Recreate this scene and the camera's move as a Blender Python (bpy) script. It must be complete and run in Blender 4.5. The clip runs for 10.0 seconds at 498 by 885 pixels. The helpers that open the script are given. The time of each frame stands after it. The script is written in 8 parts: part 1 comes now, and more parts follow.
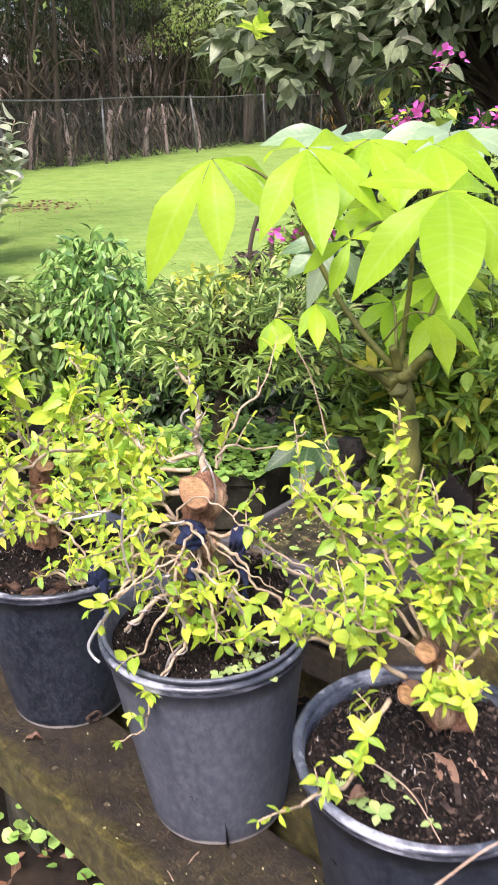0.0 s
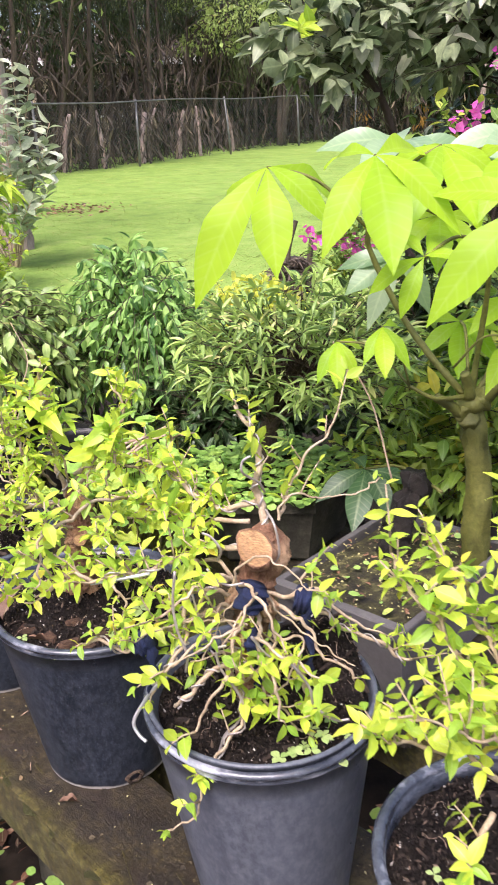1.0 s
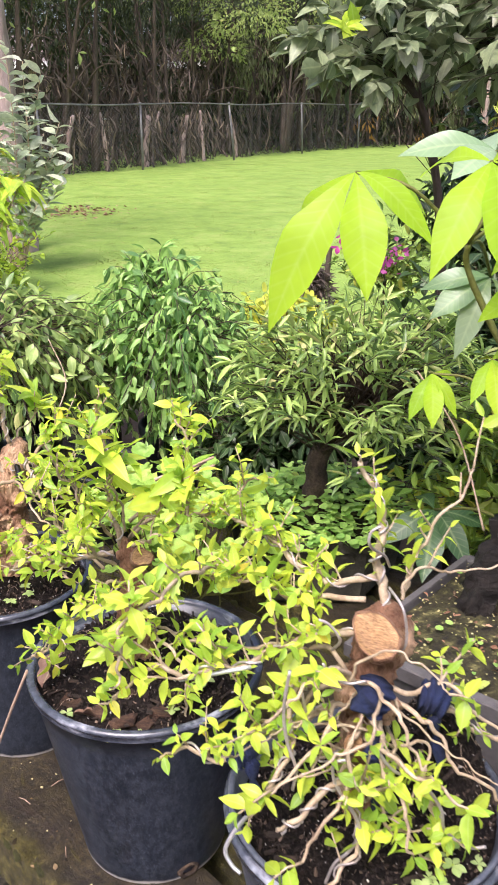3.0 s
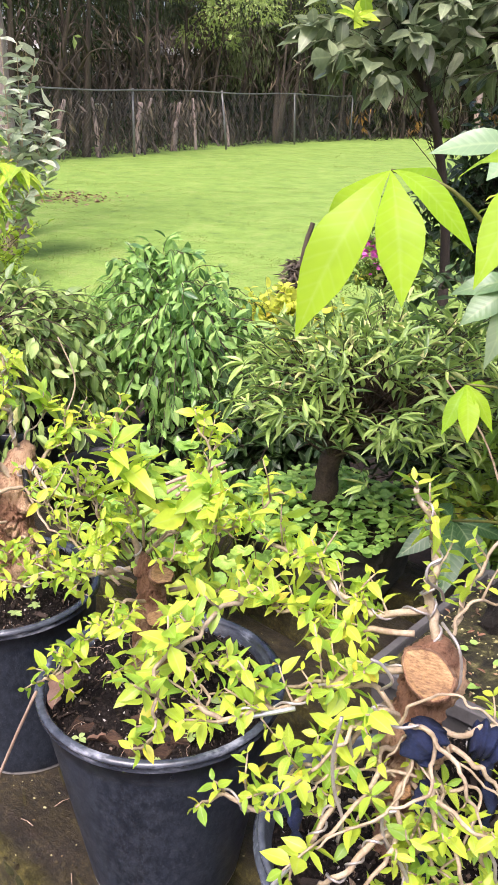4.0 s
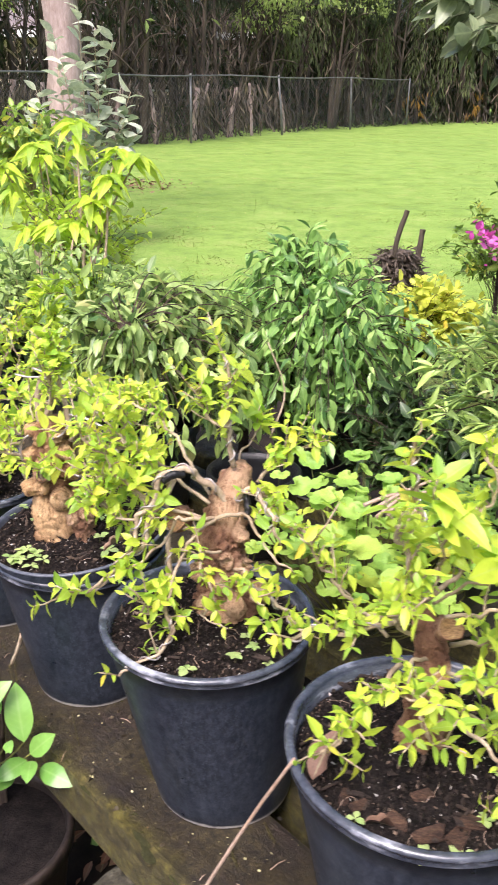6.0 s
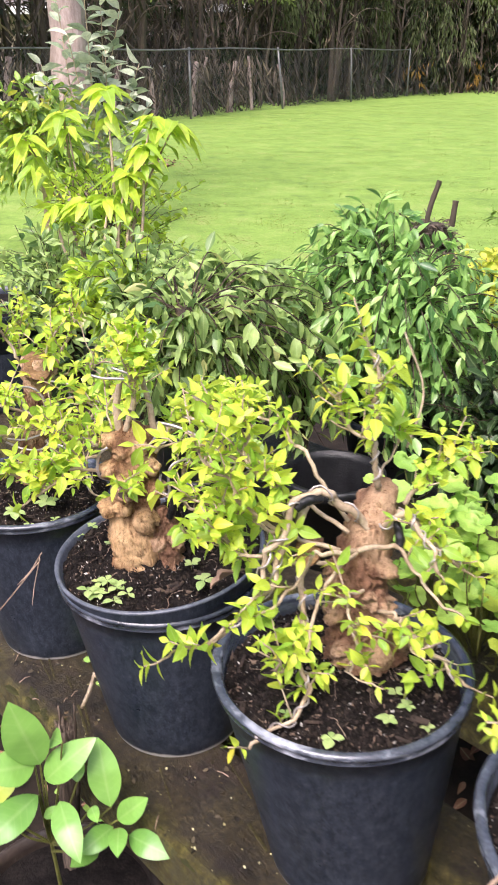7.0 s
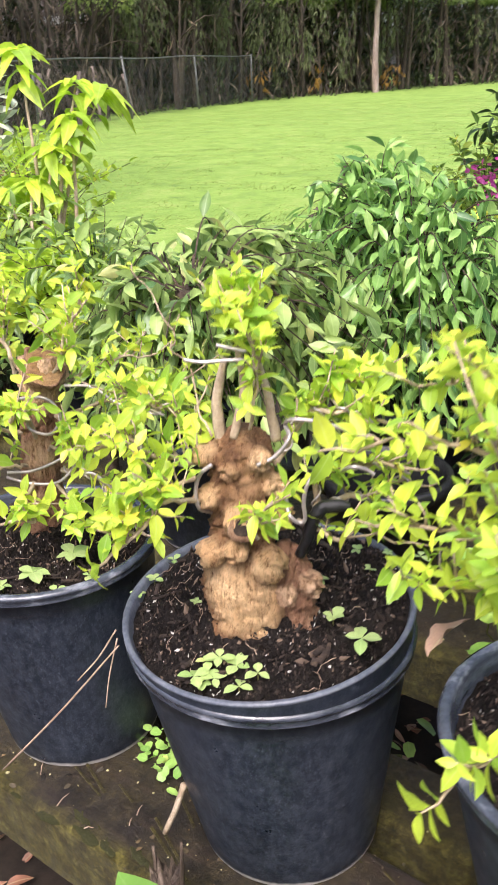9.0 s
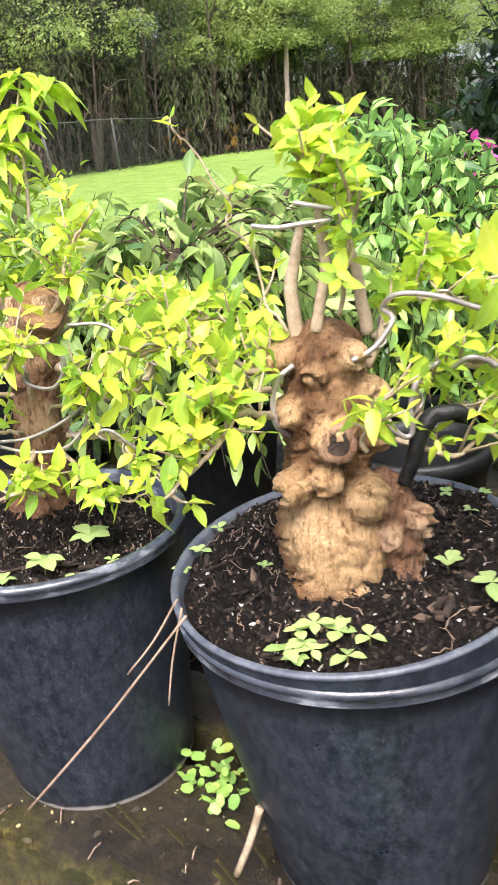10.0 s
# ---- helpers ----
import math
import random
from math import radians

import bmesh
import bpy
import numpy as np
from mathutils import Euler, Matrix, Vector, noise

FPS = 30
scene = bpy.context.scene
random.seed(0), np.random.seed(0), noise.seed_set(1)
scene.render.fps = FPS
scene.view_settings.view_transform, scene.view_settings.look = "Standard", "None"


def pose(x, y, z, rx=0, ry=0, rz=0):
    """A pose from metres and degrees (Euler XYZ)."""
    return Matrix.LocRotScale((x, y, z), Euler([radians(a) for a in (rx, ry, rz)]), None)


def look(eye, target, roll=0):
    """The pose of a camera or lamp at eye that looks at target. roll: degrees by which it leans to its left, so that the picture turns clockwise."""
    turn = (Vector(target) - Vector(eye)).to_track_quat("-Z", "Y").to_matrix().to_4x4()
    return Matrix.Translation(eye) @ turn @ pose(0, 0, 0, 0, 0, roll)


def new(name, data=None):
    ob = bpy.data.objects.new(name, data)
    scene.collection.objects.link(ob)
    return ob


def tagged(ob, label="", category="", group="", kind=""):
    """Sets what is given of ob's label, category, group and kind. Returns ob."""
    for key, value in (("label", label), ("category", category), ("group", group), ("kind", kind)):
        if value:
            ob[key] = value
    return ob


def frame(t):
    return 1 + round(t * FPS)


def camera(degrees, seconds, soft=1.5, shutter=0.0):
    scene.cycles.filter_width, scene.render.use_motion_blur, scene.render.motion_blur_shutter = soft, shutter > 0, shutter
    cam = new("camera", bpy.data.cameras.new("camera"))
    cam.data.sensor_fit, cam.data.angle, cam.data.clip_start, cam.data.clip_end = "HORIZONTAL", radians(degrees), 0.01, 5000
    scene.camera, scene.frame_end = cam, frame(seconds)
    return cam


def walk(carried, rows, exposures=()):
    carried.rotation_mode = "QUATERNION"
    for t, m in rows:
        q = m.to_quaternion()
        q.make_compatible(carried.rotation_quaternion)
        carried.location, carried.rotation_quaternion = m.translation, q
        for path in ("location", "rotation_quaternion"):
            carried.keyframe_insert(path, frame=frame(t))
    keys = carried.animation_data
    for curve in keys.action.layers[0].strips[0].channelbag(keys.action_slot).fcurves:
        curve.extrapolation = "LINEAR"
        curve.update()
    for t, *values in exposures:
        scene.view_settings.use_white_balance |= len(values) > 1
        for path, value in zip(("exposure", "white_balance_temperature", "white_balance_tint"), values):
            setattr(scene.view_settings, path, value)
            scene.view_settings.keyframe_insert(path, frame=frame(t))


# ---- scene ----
cam = camera(32.9, 10.0, soft=1.5, shutter=0.4)
PATH = [
    (0, (0.03, -0.032, 1.489), (-0.013, 1.832, 0.767), -1.2),
    (0.5, (0.013, 0.056, 1.5), (-0.069, 1.919, 0.779), -1.5),
    (1, (-0.021, 0.127, 1.494), (-0.135, 1.99, 0.776), -1.6),
    (1.5, (-0.057, 0.178, 1.488), (-0.189, 2.042, 0.776), -1.5),
    (2, (-0.076, 0.213, 1.482), (-0.21, 2.08, 0.776), -1.1),
    (2.5, (-0.106, 0.256, 1.483), (-0.225, 2.125, 0.779), -0.6),
    (3, (-0.171, 0.324, 1.48), (-0.265, 2.193, 0.775), 0.0),
    (3.2, (-0.194, 0.346, 1.485), (-0.274, 2.213, 0.772), 0.4),
    (4.3, (-0.247, 0.418, 1.48), (-0.303, 2.28, 0.752), 1.6),
    (4.5, (-0.261, 0.439, 1.472), (-0.323, 2.299, 0.741), 1.4),
    (5, (-0.338, 0.496, 1.475), (-0.417, 2.353, 0.736), 1.5),
    (5.5, (-0.447, 0.545, 1.474), (-0.558, 2.398, 0.729), 1.4),
    (6, (-0.548, 0.552, 1.463), (-0.702, 2.398, 0.708), 1.0),
    (6.2, (-0.586, 0.564, 1.461), (-0.745, 2.406, 0.699), 1.1),
    (7.3, (-0.784, 0.831, 1.398), (-0.926, 2.653, 0.585), -0.8),
    (7.5, (-0.8, 0.847, 1.394), (-0.925, 2.667, 0.574), -0.9),
    (8, (-0.899, 0.933, 1.396), (-0.947, 2.75, 0.562), -1.3),
    (8.5, (-1.004, 1.04, 1.372), (-0.962, 2.863, 0.551), -1.7),
    (9, (-1.077, 1.122, 1.257), (-0.929, 2.957, 0.476), -2.6),
    (9.5, (-1.143, 1.19, 1.131), (-0.914, 3.045, 0.42), -4.0),
    (10, (-1.196, 1.276, 1.07), (-0.891, 3.137, 0.403), -5.3),
]
walk(cam, [(t, look(eye, target, roll)) for t, eye, target, roll in PATH], exposures=[(0.0, 1.04, 6300, 24), (3.0, 0.99, 6300, 24), (6.0, 0.98, 6250, 22), (8.5, 0.93, 6250, 21), (9.3, 1.10, 6300, 17), (10.0, 1.27, 6350, 15)])

# ---- light: bright overcast after rain, soft high sun behind the viewer's left ----
world = bpy.data.worlds.new("world")
scene.world = world
world.use_nodes = True
SUN_UP, SUN_TURN = 58.0, 200.0
wn = world.node_tree.nodes
sky = wn.new("ShaderNodeTexSky")
sky.sky_type = "NISHITA"
sky.sun_disc = False
sky.sun_elevation, sky.sun_rotation = radians(SUN_UP), radians(SUN_TURN)
sky.air_density, sky.dust_density, sky.ozone_density = 1.0, 5.0, 0.6
wn["Background"].inputs["Strength"].default_value = 0.15
world.node_tree.links.new(sky.outputs["Color"], wn["Background"].inputs["Color"])
sun_data = bpy.data.lights.new("sun", "SUN")
sun_data.energy, sun_data.angle, sun_data.color = 2.35, radians(30), (1.0, 0.97, 0.93)
sun = new("sun", sun_data)
sun.rotation_euler = (radians(90 - SUN_UP), 0, radians(180 - SUN_TURN))

# ---- materials ----


def shade(name, rough=0.6, metal=0.0, gloss=0.5):
    m = bpy.data.materials.new(name)
    m.use_nodes = True
    p = m.node_tree.nodes["Principled BSDF"]
    p.inputs["Roughness"].default_value = rough
    p.inputs["Metallic"].default_value = metal
    p.inputs["Specular IOR Level"].default_value = gloss
    return m, m.node_tree, p


def node(tree, kind, **values):
    n = tree.nodes.new(kind)
    for key, value in values.items():
        n.inputs[key.replace("_", " ")].default_value = value
    return n


def noise_of(tree, scale, detail=4.0, rough=0.6, stretch=None):
    co = tree.nodes.new("ShaderNodeTexCoord")
    out = co.outputs["Object"]
    if stretch:
        mp = tree.nodes.new("ShaderNodeMapping")
        mp.inputs["Scale"].default_value = stretch
        tree.links.new(out, mp.inputs["Vector"])
        out = mp.outputs["Vector"]
    n = node(tree, "ShaderNodeTexNoise", Scale=scale, Detail=detail, Roughness=rough)
    tree.links.new(out, n.inputs["Vector"])
    return n.outputs["Fac"]


def ramp(tree, fac, stops):
    r = tree.nodes.new("ShaderNodeValToRGB")
    tree.links.new(fac, r.inputs["Fac"])
    e = r.color_ramp.elements
    while len(e) < len(stops):
        e.new(0.5)
    for k, (at, c) in enumerate(stops):
        e[k].position = at
        e[k].color = (*c, 1) if len(c) == 3 else c
    return r.outputs["Color"]


def blend(tree, fac, a, b, mode="MIX"):
    m = tree.nodes.new("ShaderNodeMix")
    m.data_type, m.blend_type = "RGBA", mode
    for value, socket in ((fac, m.inputs[0]), (a, m.inputs[6]), (b, m.inputs[7])):
        if hasattr(value, "is_output"):
            tree.links.new(value, socket)
        else:
            socket.default_value = value if isinstance(value, float) else (*value, 1)
    return m.outputs[2]


def bump(tree, p, fac, strength, distance):
    b = node(tree, "ShaderNodeBump", Strength=strength, Distance=distance)
    tree.links.new(fac, b.inputs["Height"])
    tree.links.new(b.outputs["Normal"], p.inputs["Normal"])


def natural(name, coarse, fine, s1, s2, rough=0.7, relief=0.5, depth=0.004, stretch=None, gloss=0.4, metal=0.0):
    """Two scales of colour: coarse and fine are stops; fine multiplies."""
    m, t, p = shade(name, rough, metal, gloss)
    a = ramp(t, noise_of(t, s1, 5.0, 0.6, stretch), coarse)
    f = noise_of(t, s2, 6.0, 0.7, stretch)
    b = ramp(t, f, fine)
    t.links.new(blend(t, 1.0, a, b, "MULTIPLY"), p.inputs["Base Color"])
    bump(t, p, f, relief, depth)
    return m


def leafy(name, young, old, spent, translucent=0.35, rough=0.42, per_object=False, rib=0.35, gloss=0.5, veins=60.0, share=0.06, ribs=0.0, blotch=35.0, deep=(0.72, 0.74, 0.70)):
    """A leaf: hue by leaf, blotches, a paler midrib, light let through."""
    m, t, p = shade(name, rough, 0.0, gloss)
    if per_object:
        rnd = t.nodes.new("ShaderNodeObjectInfo").outputs["Random"]
    else:
        rnd = t.nodes.new("ShaderNodeNewGeometry").outputs["Random Per Island"]
    c = ramp(t, rnd, [(0.0, old), (0.55, young), (1.0 - share, young), (1.0, spent)])
    patch = ramp(t, noise_of(t, blotch if not ribs else 2.5, 3.0), [(0.3, deep if not ribs else (0.88, 0.88, 0.85)), (0.7, (1.12, 1.1, 1.05))])
    c = blend(t, 1.0, c, patch, "MULTIPLY")
    at = t.nodes.new("ShaderNodeAttribute")
    at.attribute_name = "rib"
    line = ramp(t, at.outputs["Fac"], [(0.0, (1, 1, 1)), (0.16, (0, 0, 0))])
    pale = blend(t, 0.5, c, (0.75, 0.85, 0.45))
    k = t.nodes.new("ShaderNodeMath")
    k.operation = "MULTIPLY"
    k.inputs[1].default_value = rib
    t.links.new(line, k.inputs[0])
    c = blend(t, k.outputs[0], c, pale)
    if ribs:
        co = t.nodes.new("ShaderNodeTexCoord")
        sep = t.nodes.new("ShaderNodeSeparateXYZ")
        t.links.new(co.outputs["Object"], sep.inputs[0])
        ab = t.nodes.new("ShaderNodeMath")
        ab.operation = "ABSOLUTE"
        t.links.new(sep.outputs["X"], ab.inputs[0])
        ma = t.nodes.new("ShaderNodeMath")
        ma.operation = "MULTIPLY_ADD"
        ma.inputs[1].default_value = -0.8
        t.links.new(ab.outputs[0], ma.inputs[0])
        t.links.new(sep.outputs["Y"], ma.inputs[2])
        pp = t.nodes.new("ShaderNodeMath")
        pp.operation = "PINGPONG"
        pp.inputs[1].default_value = 1.0 / (2 * ribs)
        t.links.new(ma.outputs[0], pp.inputs[0])
        side = node(t, "ShaderNodeMapRange")
        side.inputs["From Max"].default_value = 0.35 / (2 * ribs)
        side.inputs["To Min"].default_value, side.inputs["To Max"].default_value = 0.12 if ribs > 10 else 0.05, 0.0
        t.links.new(pp.outputs[0], side.inputs["Value"])
        c = blend(t, side.outputs[0], c, pale)
    t.links.new(c, p.inputs["Base Color"])
    if ribs:
        bump(t, p, pp.outputs[0], 0.8 if ribs > 10 else 0.3, 0.007 if ribs > 10 else 0.002)
    else:
        bump(t, p, noise_of(t, veins * 6, 2.0), 0.25, 0.002)
    tr = t.nodes.new("ShaderNodeBsdfTranslucent")
    t.links.new(c, tr.inputs["Color"])
    mix = t.nodes.new("ShaderNodeMixShader")
    mix.inputs[0].default_value = translucent
    out = t.nodes["Material Output"]
    t.links.new(p.outputs[0], mix.inputs[1])
    t.links.new(tr.outputs[0], mix.inputs[2])
    t.links.new(mix.outputs[0], out.inputs["Surface"])
    return m


LIME = leafy("lime_leaf", (0.68, 0.84, 0.09), (0.32, 0.56, 0.06), (0.90, 0.76, 0.09), 0.48, 0.36, True)
LIME_CROWD = leafy("lime_leaf_crowd", (0.68, 0.84, 0.09), (0.32, 0.56, 0.06), (0.90, 0.76, 0.09), 0.48, 0.36)
MONEY = leafy("money_tree_leaf", (0.41, 0.64, 0.03), (0.31, 0.55, 0.025), (0.50, 0.66, 0.035), 0.56, 0.42, True, 0.2, ribs=13.0, gloss=0.30)
MONEY_OLD = leafy("money_tree_old_leaf", (0.26, 0.38, 0.22), (0.12, 0.24, 0.10), (0.36, 0.42, 0.28), 0.25, 0.3, True, 0.3, ribs=13.0)
# the low leaflets' shade, put into a darker copy of the leaf colour
MONEY_SHADED = leafy("money_tree_shaded_leaf", (0.035, 0.095, 0.03), (0.025, 0.07, 0.022), (0.06, 0.13, 0.04), 0.15, 0.45, True, 0.3, ribs=13.0)
FICUS = leafy("ficus_leaf", (0.35, 0.60, 0.16), (0.07, 0.19, 0.055), (0.52, 0.72, 0.24), 0.42, 0.28, share=0.16, gloss=0.55)
FICUS_BIG = leafy("ficus_broad_leaf", (0.40, 0.55, 0.17), (0.09, 0.19, 0.055), (0.56, 0.56, 0.22), 0.40, 0.30, share=0.10, gloss=0.5)
AZALEA = leafy("azalea_leaf", (0.40, 0.56, 0.15), (0.10, 0.20, 0.06), (0.64, 0.60, 0.28), 0.3, 0.33, share=0.12)
YELLOW = leafy("yellow_leaf", (0.60, 0.78, 0.07), (0.36, 0.56, 0.06), (0.80, 0.76, 0.08), 0.5, 0.4, share=0.04)
GOLD = leafy("gold_leaf", (0.68, 0.72, 0.10), (0.50, 0.60, 0.07), (0.78, 0.55, 0.06), 0.45, 0.45)
PALE_LEAF = leafy("pale_grey_leaf", (0.48, 0.54, 0.40), (0.26, 0.33, 0.22), (0.62, 0.64, 0.52), 0.3, 0.4, share=0.25)
GREY_LEAF = leafy("grey_leaf", (0.29, 0.35, 0.20), (0.08, 0.125, 0.055), (0.50, 0.50, 0.40), 0.35, 0.34, share=0.16)
# own colour of the dark shrub; also the painted shade of filler shrubs
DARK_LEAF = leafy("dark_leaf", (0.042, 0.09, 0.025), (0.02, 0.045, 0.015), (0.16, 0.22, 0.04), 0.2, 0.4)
# woodland leaf with the woods' shade put into its near-black green
WOOD_LEAF_SHADED = leafy("woodland_shaded_leaf", (0.042, 0.062, 0.019), (0.014, 0.025, 0.010), (0.11, 0.12, 0.032), 0.25, 0.6, rib=0.0)
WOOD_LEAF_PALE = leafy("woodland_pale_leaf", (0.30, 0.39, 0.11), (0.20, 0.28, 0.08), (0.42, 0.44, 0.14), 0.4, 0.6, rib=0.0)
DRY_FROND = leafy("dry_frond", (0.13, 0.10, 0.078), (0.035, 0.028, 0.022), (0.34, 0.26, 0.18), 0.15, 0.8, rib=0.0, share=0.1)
CLOVER = leafy("clover_leaf", (0.40, 0.64, 0.15), (0.22, 0.44, 0.09), (0.60, 0.68, 0.16), 0.3, 0.4)
ROUND_LEAF = leafy("round_leaf", (0.44, 0.66, 0.12), (0.28, 0.52, 0.09), (0.55, 0.64, 0.08), 0.35, 0.4, True)
MULCH = leafy("bark_mulch", (0.036, 0.027, 0.023), (0.007, 0.0055, 0.005), (0.23, 0.165, 0.125), 0.0, 0.7, rib=0.0, share=0.14, gloss=0.12)
SEEDLING = leafy("seedling_leaf", (0.48, 0.62, 0.24), (0.34, 0.52, 0.16), (0.62, 0.68, 0.25), 0.35, 0.4, True)
WEED = leafy("weed_leaf", (0.22, 0.45, 0.09), (0.15, 0.35, 0.065), (0.46, 0.56, 0.10), 0.3, 0.3, True, ribs=9.0, rib=0.2)
MIXED = leafy("shrub_leaf", (0.32, 0.48, 0.07), (0.12, 0.24, 0.04), (0.66, 0.62, 0.08), 0.35, 0.4, share=0.2)
PETAL = leafy("magenta_bract", (0.90, 0.20, 0.66), (0.80, 0.10, 0.52), (0.92, 0.36, 0.74), 0.45, 0.5, rib=0.2)
DEAD = leafy("dead_leaf", (0.22, 0.095, 0.055), (0.08, 0.045, 0.03), (0.42, 0.26, 0.17), 0.12, 0.6, rib=0.4, share=0.3)
DEAD_ONE = leafy("dry_leaf", (0.26, 0.15, 0.10), (0.17, 0.095, 0.065), (0.42, 0.27, 0.19), 0.1, 0.6, True, 0.4, share=0.3)
GRASS = leafy("grass", (0.31, 0.43, 0.10), (0.20, 0.32, 0.07), (0.48, 0.47, 0.22), 0.5, 0.6, rib=0.0, share=0.22, blotch=4.0, deep=(0.62, 0.56, 0.52))

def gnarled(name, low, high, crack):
    """Old bark: smoother and pale on the swellings; furrowed, browner and darkened with painted shade between."""
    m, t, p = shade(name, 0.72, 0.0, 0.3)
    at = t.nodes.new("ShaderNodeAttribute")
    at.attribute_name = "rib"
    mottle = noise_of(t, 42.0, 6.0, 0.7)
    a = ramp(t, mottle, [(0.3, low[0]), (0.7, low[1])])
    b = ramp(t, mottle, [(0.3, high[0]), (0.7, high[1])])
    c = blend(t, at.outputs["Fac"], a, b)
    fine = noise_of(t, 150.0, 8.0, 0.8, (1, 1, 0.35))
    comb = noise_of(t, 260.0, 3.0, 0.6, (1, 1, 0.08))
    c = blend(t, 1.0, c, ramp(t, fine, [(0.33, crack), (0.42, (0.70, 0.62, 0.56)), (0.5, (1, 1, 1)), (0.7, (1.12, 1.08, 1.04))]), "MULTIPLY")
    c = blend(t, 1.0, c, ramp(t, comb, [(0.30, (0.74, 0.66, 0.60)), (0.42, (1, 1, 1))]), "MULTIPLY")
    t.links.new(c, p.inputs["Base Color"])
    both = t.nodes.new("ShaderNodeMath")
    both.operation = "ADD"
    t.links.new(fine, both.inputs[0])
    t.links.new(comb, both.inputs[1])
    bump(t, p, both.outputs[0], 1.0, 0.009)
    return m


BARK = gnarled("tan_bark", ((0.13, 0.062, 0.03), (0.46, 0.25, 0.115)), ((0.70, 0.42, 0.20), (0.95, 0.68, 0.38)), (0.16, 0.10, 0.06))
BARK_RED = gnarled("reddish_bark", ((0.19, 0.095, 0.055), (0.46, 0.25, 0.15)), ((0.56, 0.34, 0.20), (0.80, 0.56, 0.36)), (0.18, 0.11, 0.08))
BARK_DARK = natural("dark_bark", [(0.3, (0.045, 0.032, 0.023)), (0.7, (0.15, 0.105, 0.07))],
                    [(0.35, (0.35, 0.3, 0.28)), (0.7, (1, 1, 1))], 30.0, 160.0, 0.8, 0.9, 0.006)
CUT = natural("cut_wood", [(0.3, (0.20, 0.105, 0.04)), (0.5, (0.37, 0.21, 0.085)), (0.72, (0.50, 0.32, 0.15))],
              [(0.35, (0.35, 0.3, 0.26)), (0.65, (1, 1, 1))], 14.0, 160.0, 0.6, 0.4, 0.002, (1, 1, 4))
TWIG = natural("twig_bark", [(0.3, (0.33, 0.25, 0.16)), (0.7, (0.64, 0.53, 0.38))],
               [(0.3, (0.6, 0.55, 0.5)), (0.7, (1, 1, 1))], 30.0, 220.0, 0.65, 0.5, 0.002)
GREEN_STEM = natural("green_stem", [(0.3, (0.08, 0.085, 0.02)), (0.7, (0.22, 0.22, 0.055))],
                     [(0.3, (0.6, 0.6, 0.5)), (0.7, (1, 1, 1))], 18.0, 120.0, 0.55, 0.5, 0.003)
WIRE = natural("aluminium_wire", [(0.3, (0.36, 0.32, 0.30)), (0.7, (0.66, 0.61, 0.59))],
               [(0.3, (0.75, 0.72, 0.7)), (0.7, (1, 1, 1))], 40.0, 200.0, 0.38, 0.2, 0.001, metal=0.55)
WIRE_BARE = natural("bare_wire", [(0.3, (0.62, 0.62, 0.64)), (0.7, (0.8, 0.8, 0.8))],
                    [(0.3, (0.85, 0.85, 0.85)), (0.7, (1, 1, 1))], 40.0, 200.0, 0.3, 0.2, 0.001, metal=0.7)
CLOTH = natural("blue_binding", [(0.3, (0.005, 0.009, 0.034)), (0.7, (0.018, 0.032, 0.10))],
                [(0.3, (0.5, 0.5, 0.55)), (0.7, (1.1, 1.1, 1.1))], 40.0, 300.0, 0.75, 0.9, 0.004)
TAPE = natural("black_tape", [(0.3, (0.006, 0.006, 0.007)), (0.7, (0.02, 0.02, 0.022))],
               [(0.3, (0.6, 0.6, 0.6)), (0.7, (1, 1, 1))], 40.0, 200.0, 0.35, 0.5, 0.003)
SOIL = natural("wet_potting_soil", [(0.3, (0.008, 0.0065, 0.006)), (0.7, (0.040, 0.032, 0.028))],
               [(0.35, (0.35, 0.35, 0.35)), (0.6, (1, 1, 1)), (0.75, (1.8, 1.6, 1.4))], 30.0, 260.0, 0.9, 1.0, 0.01, gloss=0.12)
CHIP = natural("bark_chip", [(0.3, (0.018, 0.012, 0.009)), (0.6, (0.075, 0.05, 0.036)), (0.8, (0.22, 0.15, 0.10))],
               [(0.3, (0.45, 0.42, 0.4)), (0.7, (1, 1, 1))], 18.0, 200.0, 0.75, 0.8, 0.003, (1, 5, 5))
PEBBLE = natural("pale_grit", [(0.3, (0.35, 0.32, 0.28)), (0.7, (0.7, 0.66, 0.6))],
                 [(0.3, (0.7, 0.7, 0.7)), (0.7, (1, 1, 1))], 60.0, 300.0, 0.7, 0.4, 0.001)
CONCRETE = natural("weathered_concrete", [(0.3, (0.022, 0.022, 0.016)), (0.5, (0.055, 0.053, 0.038)), (0.7, (0.14, 0.13, 0.095))],
                   [(0.3, (0.5, 0.48, 0.42)), (0.7, (1, 1, 1))], 9.0, 120.0, 0.8, 0.6, 0.004)
GREY_GLAZE = natural("grey_stoneware", [(0.3, (0.075, 0.070, 0.070)), (0.7, (0.135, 0.128, 0.128))],
                     [(0.3, (0.75, 0.74, 0.72)), (0.7, (1, 1, 1))], 7.0, 90.0, 0.75, 0.4, 0.003)
STEEL = natural("galvanised_steel", [(0.3, (0.12, 0.12, 0.12)), (0.7, (0.26, 0.26, 0.25))],
                [(0.3, (0.7, 0.7, 0.68)), (0.7, (1, 1, 1))], 5.0, 60.0, 0.55, 0.2, 0.002, metal=0.5)
PINK_BARK = natural("pink_grey_bark", [(0.3, (0.30, 0.22, 0.19)), (0.7, (0.58, 0.47, 0.43))],
                    [(0.3, (0.55, 0.5, 0.48)), (0.7, (1, 1, 1))], 4.0, 30.0, 0.8, 0.7, 0.02, (1, 1, 0.3))
